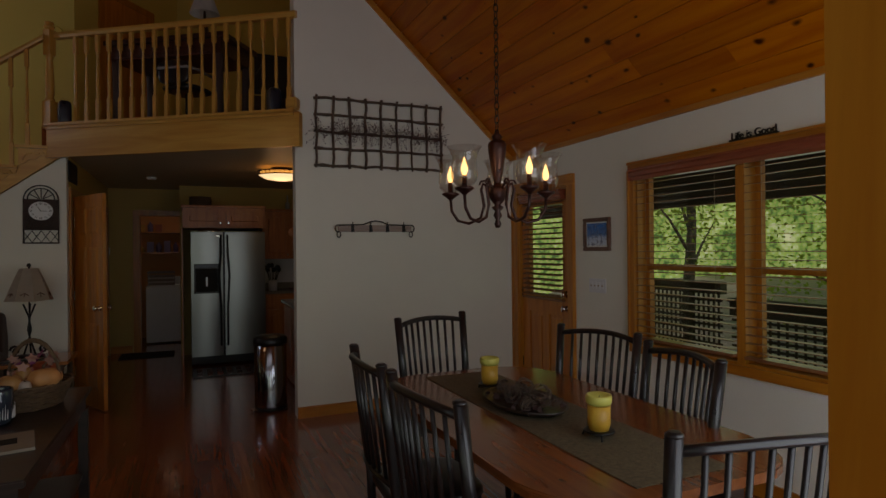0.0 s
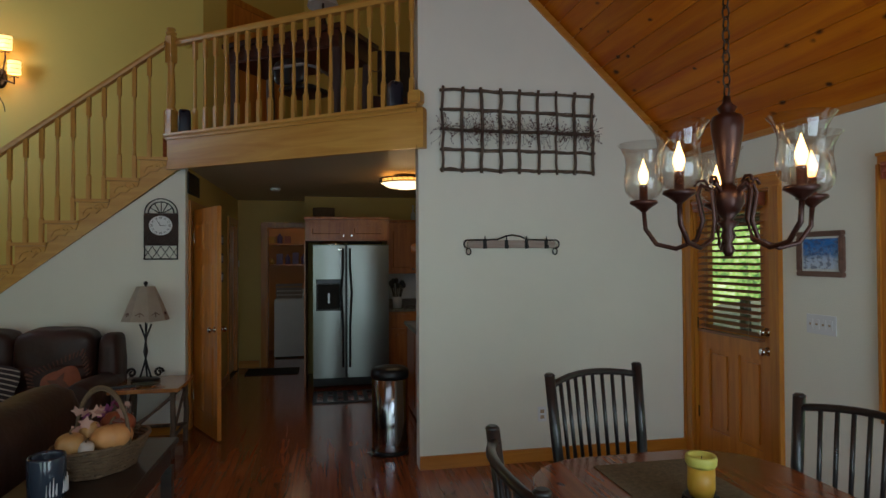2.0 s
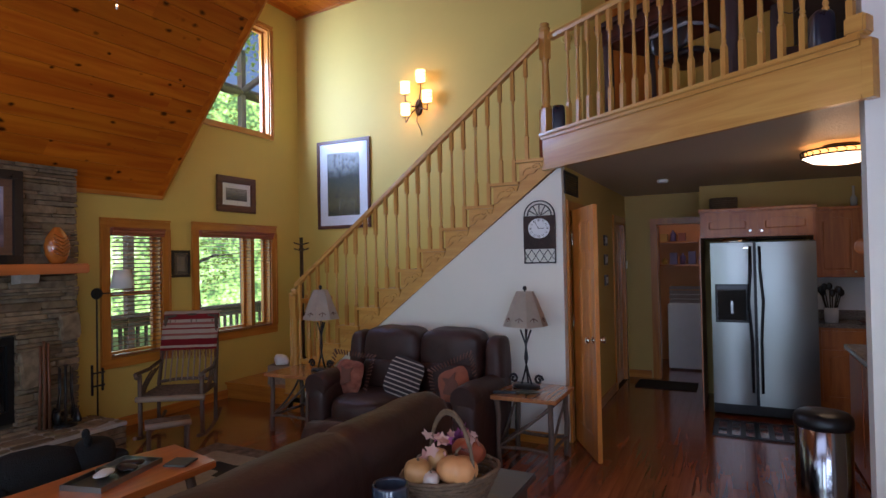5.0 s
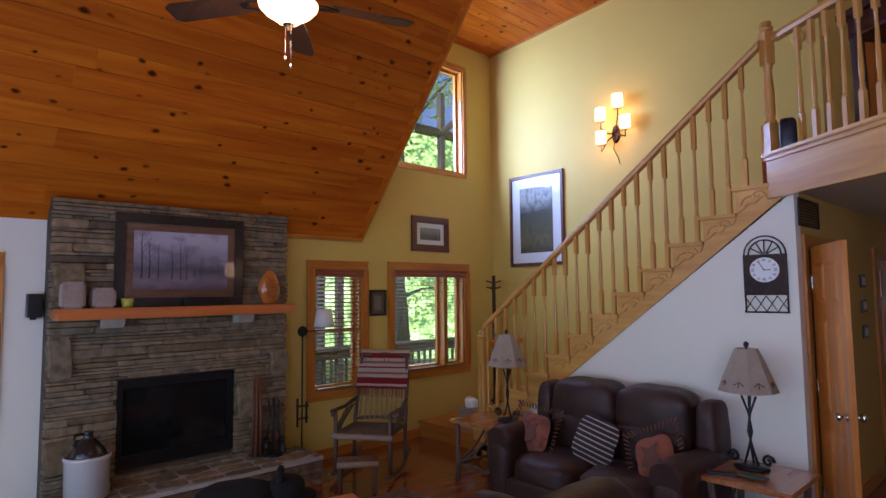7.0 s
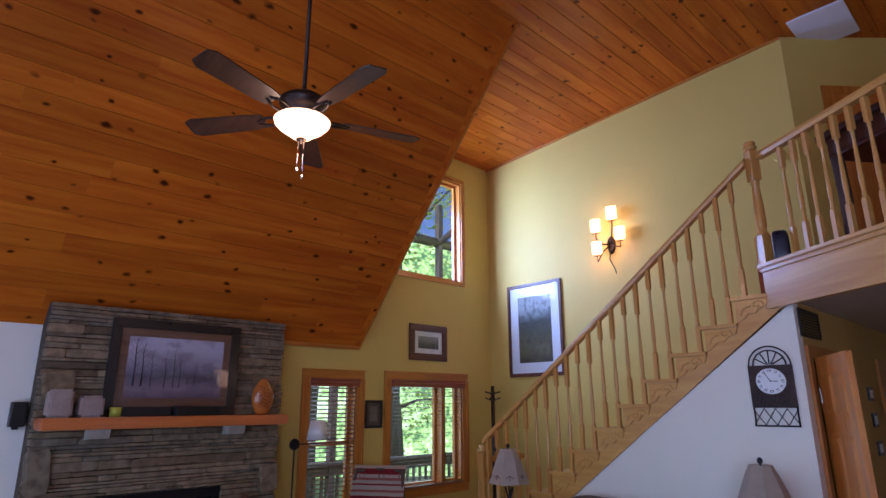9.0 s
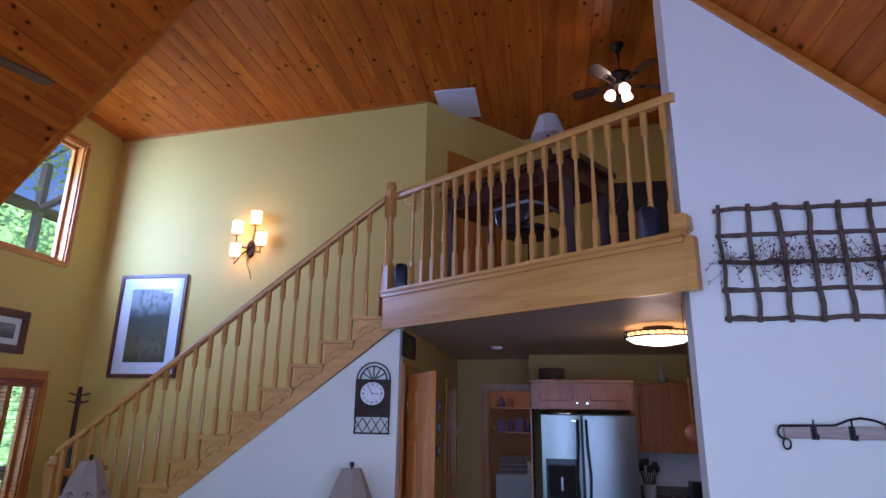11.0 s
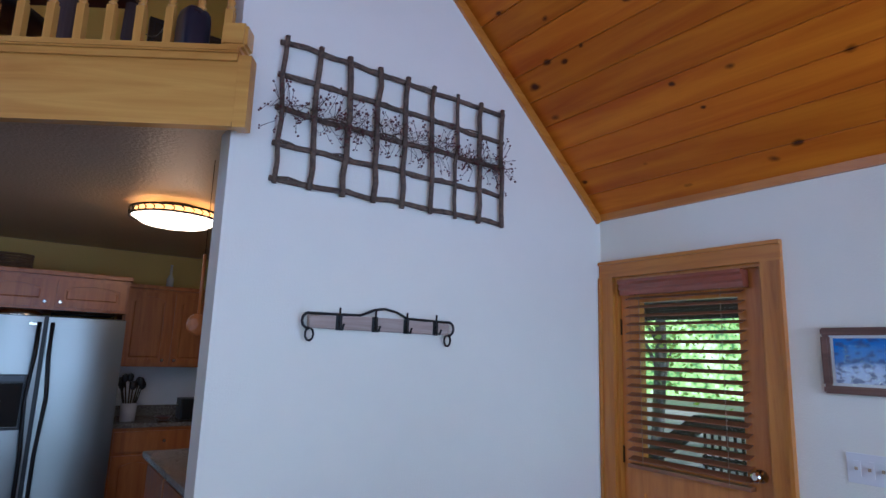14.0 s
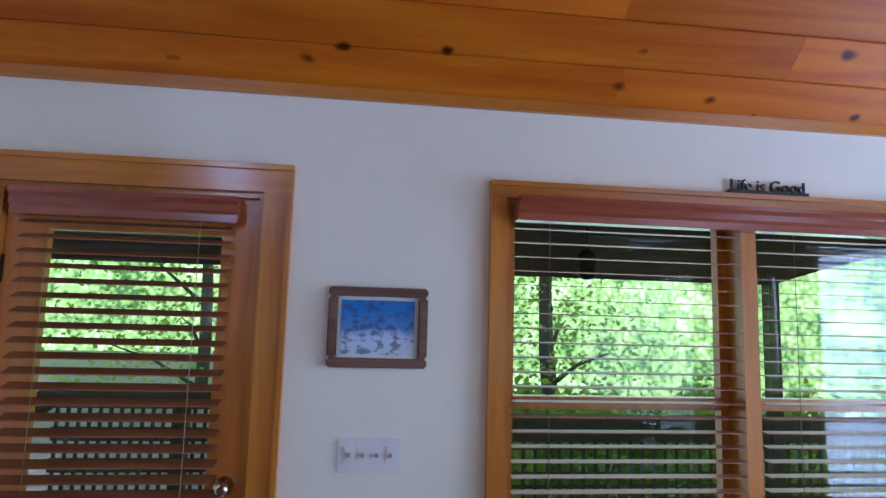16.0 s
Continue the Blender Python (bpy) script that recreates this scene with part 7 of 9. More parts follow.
for i in range(4):
    bm = bmesh.new()
    tube(bm, [(-0.18, -0.09 + 0.06 * i, 0.25), (0.18, -0.09 + 0.06 * i, 0.25)], 0.026, 7)
    part("top_slat", bm, bpy.data.materials["pale_twig"] if i == 0 else TWIG, fs)
for sx in (-1, 1):
    for y in (-0.09, 0.09):
        bm = bmesh.new()
        tube(bm, [(sx * 0.15, y, 0), (sx * 0.15, y, 0.235)], 0.018, 7)
        part("leg", bm, TWIG, fs)
th = thing("throw_blanket", "red and cream striped throw with fringe over the rocking chair back", "blanket", pose(-3.36, 7.58, 0, 0, 0, 34))


def throw_material():
    m = bpy.data.materials.new("striped_throw")
    m.use_nodes = True
    nt = m.node_tree
    tc, sp, rp = nt.nodes.new("ShaderNodeTexCoord"), nt.nodes.new("ShaderNodeSeparateXYZ"), nt.nodes.new("ShaderNodeValToRGB")
    nt.links.new(tc.outputs["Generated"], sp.inputs[0])
    nt.links.new(sp.outputs["Z"], rp.inputs[0])
    rp.color_ramp.interpolation = "CONSTANT"
    red, cream, pink = (0.30, 0.02, 0.025, 1), (0.62, 0.52, 0.42, 1), (0.42, 0.14, 0.12, 1)
    cols = [red, cream, red, cream, pink, cream, red, cream, pink, cream, red, cream]
    pos = [0, 0.06, 0.12, 0.28, 0.36, 0.42, 0.52, 0.56, 0.64, 0.70, 0.78, 0.92]
    while len(rp.color_ramp.elements) < 12:
        rp.color_ramp.elements.new(0.5)
    for e, p, c in zip(rp.color_ramp.elements, pos, cols):
        e.position, e.color = p, c
    b = nt.nodes["Principled BSDF"]
    nt.links.new(rp.outputs[0], b.inputs["Base Color"])
    b.inputs["Roughness"].default_value = 0.95
    return m


bm = bmesh.new()
grid = []
for i in range(17):
    row = []
    for k in range(15):
        x = -0.27 + 0.54 * i / 16
        s_ = k / 14
        if s_ < 0.75:
            z, y = 0.76 + 0.48 * s_, 0.275 + 0.135 * (s_ / 0.75)
        else:
            z, y = 1.12 + 0.02 * math.sin((s_ - 0.75) * 12) - 0.0, 0.405 + 0.10 * (s_ - 0.75) / 0.25
        y += 0.008 * math.sin(x * 30 + z * 7)
        row.append(bm.verts.new((x, y, z)))
    grid.append(row)
for i in range(16):
    for k in range(14):
        bm.faces.new((grid[i][k], grid[i + 1][k], grid[i + 1][k + 1], grid[i][k + 1])).smooth = True
bmesh.ops.solidify(bm, geom=list(bm.faces), thickness=0.012)
part("cloth", bm, throw_material(), th)
bm = bmesh.new()
for i in range(34):
    x = -0.265 + 0.53 * i / 33
    tube(bm, [(x, 0.27, 0.765), (x + 0.004 * (-1) ** i, 0.262, 0.72), (x, 0.262, 0.68)], 0.0032, 4)
part("fringe", bm, RUSTC, th, "red fringe")

# coffee table, bear, rug
cf = thing("coffee_table", "thick live-edge wooden coffee table with twig legs on the rug", "coffee table", (-1.74, 5.55, 0))
bm = bmesh.new()
prism(bm, [(-0.30, -0.78), (0.28, -0.80), (0.30, -0.3), (0.285, 0.2), (0.30, 0.74), (0.02, 0.80), (-0.22, 0.86), (-0.30, 0.5), (-0.28, 0.0), (-0.31, -0.4)], 2, 0.375, 0.42)
bmesh.ops.bevel(bm, geom=list(bm.edges), offset=0.008, segments=2, affect="EDGES")
part("tabletop", bm, MANTEL, cf)
for sx in (-1, 1):
    for sy in (-1, 1):
        bm = bmesh.new()
        tube(bm, bow((sx * 0.24, sy * 0.64, 0), (sx * 0.22, sy * 0.60, 0.374), (sx * 0.02, 0, 0)), 0.028, 8)
        part("leg", bm, TWIG, cf)
        bm = bmesh.new()
        tube(bm, bow((sx * 0.24, sy * 0.63, 0.12), (sx * 0.1, sy * 0.3, 0.37), (0, 0, -0.04)), 0.014, 6)
        part("brace", bm, TWIG, cf)
tb = thing("serving_tray", "clear plastic tray of small odds and ends on the coffee table", "tray", pose(-1.78, 5.86, 0.421, 0, 0, 15))
bm = bmesh.new()
box(bm, -0.13, 0.13, -0.24, 0.24, 0, 0.006)
for b in ((-0.13, -0.122, -0.24, 0.24), (0.122, 0.13, -0.24, 0.24), (-0.122, 0.122, -0.24, -0.232), (-0.122, 0.122, 0.232, 0.24)):
    box(bm, *b, 0.0061, 0.03)
part("tray", bm, STEEL, tb)
rj = random.Random(5)
for k in range(5):
    bm = bmesh.new()
    cushion(bm, -0.07, 0.07, -0.04, 0.04, 0, 0.03, 2.5, 5, 0.01)
    bm.transform(pose(rj.uniform(-0.04, 0.04), rj.uniform(-0.15, 0.15), 0.008 + 0.004 * k, 0, 0, rj.uniform(0, 180)))
    part("folded_cloth", bm, WHITE if k == 4 else BLACKW, tb)
for k, (x, y, a_, c_) in enumerate(((-1.86, 5.20, 8, (0.07, 0.17, 0.42)), (-1.85, 5.21, -6, (0.32, 0.05, 0.06)))):
    mg = thing("magazine", ("blue-covered" if k == 0 else "red-edged") + " glossy magazine lying on the coffee table", "magazine", pose(x, y, 0.421 + 0.013 * (1 - k), 0, 0, a_))
    solid("paper", WHITE, (-0.105, 0.105, -0.14, 0.14, 0, 0.010), parent=mg)
    solid("cover", material("cover_%s" % ("blue" if k == 0 else "red"), c_, 0.25, vary=0.5, scale=12, tint=(0.4, 0.25, 0.2)), (-0.106, 0.106, -0.141, 0.141, 0.0101, 0.012), parent=mg)
cs = thing("coaster", "dark slate coaster on the coffee table's corner", "coaster", pose(-1.60, 6.16, 0.421, 0, 0, 20))
solid("tile", material("slate", (0.06, 0.065, 0.06), 0.5, vary=0.2), (-0.07, 0.07, -0.07, 0.07, 0, 0.012), parent=cs, bevel=0.002)
bm = bmesh.new()
for b_ in ((-0.40, 0.30, -0.17, 0.17, 0.14, 0.44, 2.3), (0.20, 0.52, -0.13, 0.13, 0.20, 0.46, 2.2), (0.44, 0.62, -0.06, 0.06, 0.22, 0.34, 2.0), (-0.36, -0.20, -0.17, -0.04, 0.0, 0.25, 3), (-0.36, -0.20, 0.04, 0.17, 0.0, 0.25, 3), (0.10, 0.25, -0.16, -0.04, 0.0, 0.25, 3), (0.10, 0.25, 0.04, 0.16, 0.0, 0.25, 3), (0.28, 0.34, -0.13, -0.06, 0.42, 0.50, 2), (0.28, 0.34, 0.06, 0.13, 0.42, 0.50, 2)):
    cushion(bm, *b_[:6], power=b_[6], n=8, wave=0.014)
br = part("bear_statue", bm, material("black_fur", (0.006, 0.006, 0.007), 0.95, vary=0.4, scale=40, bump=1.0, bscale=90), at=pose(-2.78, 6.02, 0.0, 0, 0, 62) @ Matrix.Diagonal((0.84, 1, 0.92, 1)))
tagged(br, "black furry bear cub statue standing between hearth and coffee table", "statue")
RUGM = material("rug_beige", (0.34, 0.29, 0.21), 0.98, vary=0.15, scale=18, bump=0.5, bscale=200)
rug = thing("area_rug", "beige lodge rug with black bears and a patterned dark border", "rug", (-1.66, 5.90, 0.001))
solid("pile", RUGM, (-1.12, 1.12, -1.60, 1.60, 0, 0.010), parent=rug)
bm = bmesh.new()
for b in ((-1.12, 1.12, 1.44, 1.60), (-1.12, 1.12, -1.60, -1.44), (-1.12, -0.96, -1.44, 1.44), (0.96, 1.12, -1.44, 1.44)):
    box(bm, *b, 0.0101, 0.012)
part("border", bm, material("rug_border", (0.10, 0.075, 0.05), 0.98, vary=0.5, scale=14, tint=(0.25, 0.18, 0.12)), rug)
for x, y, s_ in ((-0.62, 1.12, 1.0), (0.05, 1.18, 0.75), (0.62, 1.10, 0.95), (-0.62, 0.2, 0.9)):
    bm = bmesh.new()
    pts = [(-0.22, -0.02), (-0.20, 0.09), (-0.08, 0.13), (0.10, 0.11), (0.18, 0.14), (0.25, 0.08), (0.30, 0.04), (0.22, 0.01), (0.17, -0.02), (0.17, -0.13), (0.11, -0.13), (0.08, -0.03), (-0.08, -0.03), (-0.12, -0.13), (-0.18, -0.13)]
    prism(bm, [(x + p * s_, y + q * s_) for p, q in pts], 2, 0.0101, 0.0115)
    part("bear_motif", bm, material("rug_black", (0.02, 0.018, 0.016), 0.98, vary=0.3) if s_ == 1.0 else bpy.data.materials["rug_black"], rug)

# landing corner
cr = thing("coat_stand", "tall dark wooden coat stand in the corner on the landing", "coat stand", (-3.84, 9.92, LOFT - RISE * 13))
bm = bmesh.new()
tube(bm, [(0, 0, 0.0), (0, 0, 1.76)], 0.03, 10, 0.024)
part("post", bm, DARKW, cr)
for k in range(4):
    a_ = k * 1.57 + 0.4
    for z in (1.58, 1.66):
        bm = bmesh.new()
        tube(bm, [(0, 0, z), (0.10 * math.cos(a_ + z * 5), 0.10 * math.sin(a_ + z * 5), z + 0.03)], 0.010, 6)
        part("peg", bm, DARKW, cr)
    bm = bmesh.new()
    tube(bm, [(0, 0, 0.16), (0.20 * math.cos(a_), 0.20 * math.sin(a_), 0.015)], 0.016, 6)
    part("foot", bm, DARKW, cr)
bx_ = thing("tissue_box", "woven tan box with a white tissue, on the landing", "box", pose(-3.42, 9.06, LOFT - RISE * 13, 0, 0, 20))
solid("box", material("woven_tan", (0.30, 0.23, 0.15), 0.9, vary=0.3, scale=50), (-0.14, 0.14, -0.11, 0.11, 0, 0.22), parent=bx_, bevel=0.005)
bm = bmesh.new()
cushion(bm, -0.08, 0.08, -0.06, 0.06, 0.20, 0.33, 2.2, 7, 0.05)
part("tissue", bm, WHITE, bx_, "white tissue")
bm = bmesh.new()
tube(bm, [(-0.03 + 0.03 * math.cos(t * 0.5), -0.112, 0.09 + 0.05 * math.sin(t * 0.5)) for t in range(8)], 0.005, 5)
part("handle", bm, BLACK, bx_)

# ---- loft things ----
BLUEP = material("navy_plastic", (0.012, 0.016, 0.03), 0.3, vary=0.2)
for x, y, l in ((0.10, 8.475, "small dark desktop speaker at the loft's newel"), (1.87, 7.30, "small dark desktop speaker at the loft railing's east end")):
    s_ = thing("desk_speaker", l, "speaker", pose(x, y + 0.14, LOFT + 0.0, 0, 0, 15), "speakers on the loft edge")
    bm = bmesh.new()
    cushion(bm, -0.055, 0.055, -0.06, 0.06, 0, 0.24, 5, 6)
    part("case", bm, BLUEP, s_)
LOGW = wood("log_leg", (0.05, 0.03, 0.03), (0.12, 0.08, 0.07), 0.7, 0, 2, 2)
MAHOG = wood("mahogany", (0.035, 0.012, 0.010), (0.09, 0.03, 0.02), 0.3, 0.3, 0, 2)
dk = thing("desk", "dark mahogany log-legged desk standing in the loft", "desk", pose(1.13, 8.42, LOFT, 0, 0, ang) @ Matrix.Diagonal((0.88, 0.9, 1.03, 1)))
bm = bmesh.new()
box(bm, -0.72, 0.72, -0.34, 0.34, 0.76, 0.80)
box(bm, -0.66, 0.66, -0.30, 0.30, 0.62, 0.759)
part("top", bm, MAHOG, dk)
for k in range(5):
    bm = bmesh.new()
    box(bm, -0.62 + k * 0.25, -0.40 + k * 0.25, -0.312, -0.3005, 0.64, 0.74)
    part("drawer_front", bm, MAHOG, dk)
for sx in (-1, 1):
    for sy in (-1, 1):
        bm = bmesh.new()
        tube(bm, [(sx * 0.62, sy * 0.27, 0), (sx * 0.61, sy * 0.27, 0.3), (sx * 0.62, sy * 0.27, 0.62)], 0.045, 9)
        part("leg", bm, LOGW, dk)
dc = thing("desk_chair", "black office chair pulled up to the loft desk", "office chair", pose(1.17, 8.22, LOFT, 0, 0, ang) @ Matrix.Diagonal((0.8, 0.9, 0.78, 1)))
padded("seat", dc, BLACKW, (-0.23, 0.23, -0.2, 0.2, 0.40, 0.48), 4)
bm = bmesh.new()
tube(bm, [(-0.26, 0.1, 0.62), (-0.27, -0.16, 0.63), (-0.2, -0.26, 0.64), (0.2, -0.26, 0.64), (0.27, -0.16, 0.63), (0.26, 0.1, 0.62)], 0.017, 7)
part("arm_rail", bm, material("grey_plastic", (0.25, 0.24, 0.24), 0.5, vary=0.1), dc)
padded("backrest", dc, BLACKW, (-0.2, 0.2, -0.25, -0.19, 0.46, 0.74), 4)
bm = bmesh.new()
tube(bm, [(0, 0, 0.08), (0, 0, 0.41)], 0.025, 8)
part("column", bm, BLACK, dc)
for k in range(5):
    bm = bmesh.new()
    a_ = k * 1.257
    tube(bm, [(0, 0, 0.10), (0.26 * math.cos(a_), 0.26 * math.sin(a_), 0.05)], 0.014, 6)
    bmesh.ops.create_icosphere(bm, subdivisions=2, radius=0.025, matrix=Matrix.Translation((0.26 * math.cos(a_), 0.26 * math.sin(a_), 0.025)))
    part("castor_arm", bm, BLACK, dc)
ll = thing("desk_lamp", "small lamp with a pleated white shade on the loft desk", "table lamp", (1.33, 8.20, LOFT + 0.825))
bm = bmesh.new()
lathe(bm, [(0.07, 0), (0.06, 0.02), (0.02, 0.04), (0.035, 0.12), (0.015, 0.2), (0.01, 0.3)], (0, 0, 0), 18)
part("base", bm, DARKW, ll)
bm = bmesh.new()
n = 30
lo_ = [bm.verts.new(((0.135 + 0.004 * (i % 2)) * math.cos(2 * math.pi * i / n), (0.135 + 0.004 * (i % 2)) * math.sin(2 * math.pi * i / n), 0.27)) for i in range(n)]
hi_ = [bm.verts.new((0.075 * math.cos(2 * math.pi * i / n), 0.075 * math.sin(2 * math.pi * i / n), 0.45)) for i in range(n)]
for i in range(n):
    bm.faces.new((lo_[i], lo_[(i + 1) % n], hi_[(i + 1) % n], hi_[i]))
bmesh.ops.solidify(bm, geom=list(bm.faces), thickness=0.003)
part("shade", bm, WHITESHADE, ll)
tvs = thing("loft_cabinet", "low dark cabinet with a picture against the loft's back wall", "cabinet", (2.35, 11.3, LOFT))
solid("body", MAHOG, (-0.5, 0.5, -0.2, 0.2, 0, 0.9), parent=tvs, bevel=0.006)
solid("door", MAHOG, (-0.47, -0.01, -0.215, -0.2005, 0.05, 0.85), parent=tvs)
solid("door", MAHOG, (0.01, 0.47, -0.215, -0.2005, 0.05, 0.85), parent=tvs)
vt = thing("attic_hatch", "white flat attic hatch panel in the loft's pine ceiling", "hatch", (0.31, 10.34, high(0.31) - 0.03))
solid("panel", WHITE, (-0.24, 0.24, -0.33, 0.33, 0, 0.024), parent=vt)
d3 = tagged(new("door_3"), kind=KIND)
aw = math.degrees(math.atan2(11.55 - GY, 1.05 + 0.05))
d3.matrix_basis = pose(-0.05, GY, LOFT, 0, 0, aw) @ Matrix.Translation((0.80, -0.001, 0))
for b in ((-0.46, -0.38, 0, 2.04), (0.38, 0.46, 0, 2.04), (-0.46, 0.46, 2.04, 2.12)):
    solid("casing", TRIM, (b[0], b[1], -0.022, 0, b[2], b[3]), parent=d3)
solid("door_leaf", PANELY, (-0.379, 0.379, -0.010, -0.001, 0.01, 2.039), parent=d3)

tv = thing("television", "dark-framed flat television on a wooden stand in the loft", "television", (2.20, 9.3, LOFT))
solid("screen", material("tv_screen", (0.05, 0.042, 0.035), 0.25, vary=0.1), (-0.26, 0.30, -0.012, 0.0, 0.70, 1.10), parent=tv)
solid("frame", BLACKW, (-0.30, 0.34, 0.001, 0.05, 0.66, 1.14), parent=tv, bevel=0.006)
solid("foot", BLACKW, (-0.12, 0.16, -0.08, 0.10, 0.601, 0.659), parent=tv)
tvst = thing("tv_stand", "dark wooden stand under the loft television", "cabinet", (2.20, 9.35, LOFT))
solid("body", MAHOG, (-0.42, 0.46, -0.2, 0.2, 0.0, 0.60), parent=tvst, bevel=0.005)
cb = thing("cable", "thin black cable hanging from the loft desk to the television", "cable", (0, 0, 0))
bm = bmesh.new()
tube(bm, bow((1.62, 8.30, LOFT + 0.80), (2.0, 9.27, LOFT + 1.10), (0.02, -0.02, -0.22)), 0.004, 5)
part("cord", bm, BLACK, cb)
sdt = thing("smoke_detector", "small round white smoke detector high on the yellow stair wall", "smoke detector", (-0.22, GY, 4.08))
bm = bmesh.new()
lathe(bm, [(0.06, 0.001), (0.06, 0.015), (0.045, 0.035)], (0, 0, 0), 20, turn=Matrix.Rotation(radians(90), 4, "X"))
part("case", bm, YELLOW, sdt)

# ---- kitchen ----
CAB = wood("cherry_cabinet", (0.32, 0.095, 0.02), (0.48, 0.17, 0.038), 0.35, 0.1, 2, 1.6)
GRAN = material("speckled_granite", (0.16, 0.14, 0.12), 0.2, vary=0.6, scale=70, tint=(0.35, 0.31, 0.27))


def arched_door(par, x0, x1, z0, z1, y, knob_x, knob_z):
    """A raised cathedral panel door whose face looks to -y."""
    w, h, m = x1 - x0, z1 - z0, 0.05
    rise = min(0.035, h * 0.12)
    arch = [(x0 + m + (w - 2 * m) * t, z1 - m * 0.8 - rise + rise * math.sin(math.pi * t)) for t in [i / 8 for i in range(9)]]
    bm = bmesh.new()
    box(bm, x0, x1, y - 0.010, y, z0, z1)
    for b in ((x0, x0 + m, z0, z1), (x1 - m, x1, z0, z1), (x0 + m, x1 - m, z0, z0 + m)):
        box(bm, b[0], b[1], y - 0.022, y - 0.0101, b[2], b[3])
    prism(bm, [(x0 + m, z1)] + arch + [(x1 - m, z1)], 1, y - 0.022, y - 0.0101)
    d_ = part("cabinet_door", bm, CAB, par)
    g = 0.013
    top = [(x0 + m + g + (w - 2 * m - 2 * g) * t, z1 - m * 0.8 - rise - g + rise * math.sin(math.pi * t)) for t in [i / 8 for i in range(9)]]
    bm = bmesh.new()
    prism(bm, [(x0 + m + g, z0 + m + g), (x1 - m - g, z0 + m + g)] + top[::-1], 1, y - 0.0101, y - 0.020)
    bmesh.ops.bevel(bm, geom=[e for e in bm.edges if e.verts[0].co.y < y - 0.019 and e.verts[1].co.y < y - 0.019], offset=0.008, segments=1, affect="EDGES")
    part("raised_panel", bm, CAB, d_)
    bm = bmesh.new()
    lathe(bm, [(0.006, 0), (0.006, 0.012), (0.014, 0.018), (0.012, 0.026)], (knob_x, y - 0.0205, knob_z), 12, turn=Matrix.Rotation(radians(90), 4, "X"))
    part("knob", bm, CHROME, d_, "nickel knob")


def cabinet(label, x0, x1, y0, y1, z0, z1, doors, crown=True):
    c = thing("wall_cabinet" if z0 > 1 else "base_cabinet", label, "kitchen cabinet", (0, 0, 0), "kitchen cabinets")
    solid("body", CAB, (x0, x1, y0, y1, z0, z1), parent=c)
    n = doors
    w = (x1 - x0) / n
    for i in range(n):
        a_, b_ = x0 + i * w + 0.02, x0 + (i + 1) * w - 0.02
        kx = b_ - 0.03 if i % 2 == 0 else a_ + 0.03
        if z0 > 1:
            arched_door(c, a_, b_, z0 + 0.02, z1 - 0.03, y0 - 0.001, kx, z0 + 0.06)
        else:
            arched_door(c, a_, b_, z0 + 0.12, z1 - 0.22, y0 - 0.001, kx, z1 - 0.27)
    if z0 < 1:
        solid("drawer_front", CAB, (x0 + 0.02, x1 - 0.02, y0 - 0.02, y0 - 0.001, z1 - 0.19, z1 - 0.03), parent=c, bevel=0.003)
        bm = bmesh.new()
        lathe(bm, [(0.006, 0), (0.006, 0.012), (0.014, 0.018), (0.012, 0.026)], ((x0 + x1) / 2, y0 - 0.0205, z1 - 0.11), 12, turn=Matrix.Rotation(radians(90), 4, "X"))
        part("knob", bm, CHROME, c, "nickel knob")
    elif crown:
        solid("crown_moulding", CAB, (x0 - 0.015, x1 + 0.015, y0 - 0.03, y1, z1, z1 + 0.035), parent=c, bevel=0.006)
    return c


cabinet("cherry wall cabinet with arched doors above the refrigerator", 1.10, 2.12, 10.35, KY - 0.002, 1.79, 2.05, 2)
cabinet("cherry wall cabinet with arched doors beside the refrigerator", 2.15, 2.95, 10.86, KY - 0.002, 1.36, 2.05, 2)
cabinet("cherry wall cabinet in the kitchen's corner", 2.97, 3.9, 10.86, KY - 0.002, 1.36, 2.05, 2)
cabinet("cherry base cabinet beside the refrigerator", 2.15, 2.95, 10.62, KY - 0.002, 0.02, 0.87, 2)
cabinet("cherry base cabinet in the kitchen's corner", 2.97, 3.9, 10.62, KY - 0.002, 0.02, 0.87, 2)
solid("side_panel", CAB, (1.085, 1.10, 10.35, KY - 0.002, 0.0, 1.79), kind=KIND)
wt = thing("worktop", "speckled brown granite worktop with a low splash on the cherry cabinets", "worktop", (3.02, 10.9, 0.87))
solid("slab", GRAN, (-0.88, 0.88, -0.31, 0.29, 0.001, 0.035), parent=wt, bevel=0.004)
solid("splash", GRAN, (-0.88, 0.88, 0.27, 0.29, 0.036, 0.13), parent=wt)
solid("backsplash", WHITE, (2.13, 3.9, KY - 0.004, KY - 0.001, 1.0, 1.36), kind=KIND)
bc = thing("base_cabinet", "cherry base cabinet on the kitchen side of the dining wall", "kitchen cabinet", (2.5, 8.6, 0))
solid("body", CAB, (-0.30, 0.30, -0.55, 0.55, 0.02, 0.87), parent=bc)
for y in (-0.5, 0.02):
    solid("cabinet_door", CAB, (-0.318, -0.301, y, y + 0.48, 0.12, 0.84), parent=bc, bevel=0.003)
wt2 = thing("worktop", "pale edge-lit worktop on the kitchen side of the dining wall", "worktop", (2.5, 8.6, 0.871))
solid("slab", GRAN, (-0.34, 0.34, -0.58, 0.58, 0, 0.035), parent=wt2, bevel=0.004)

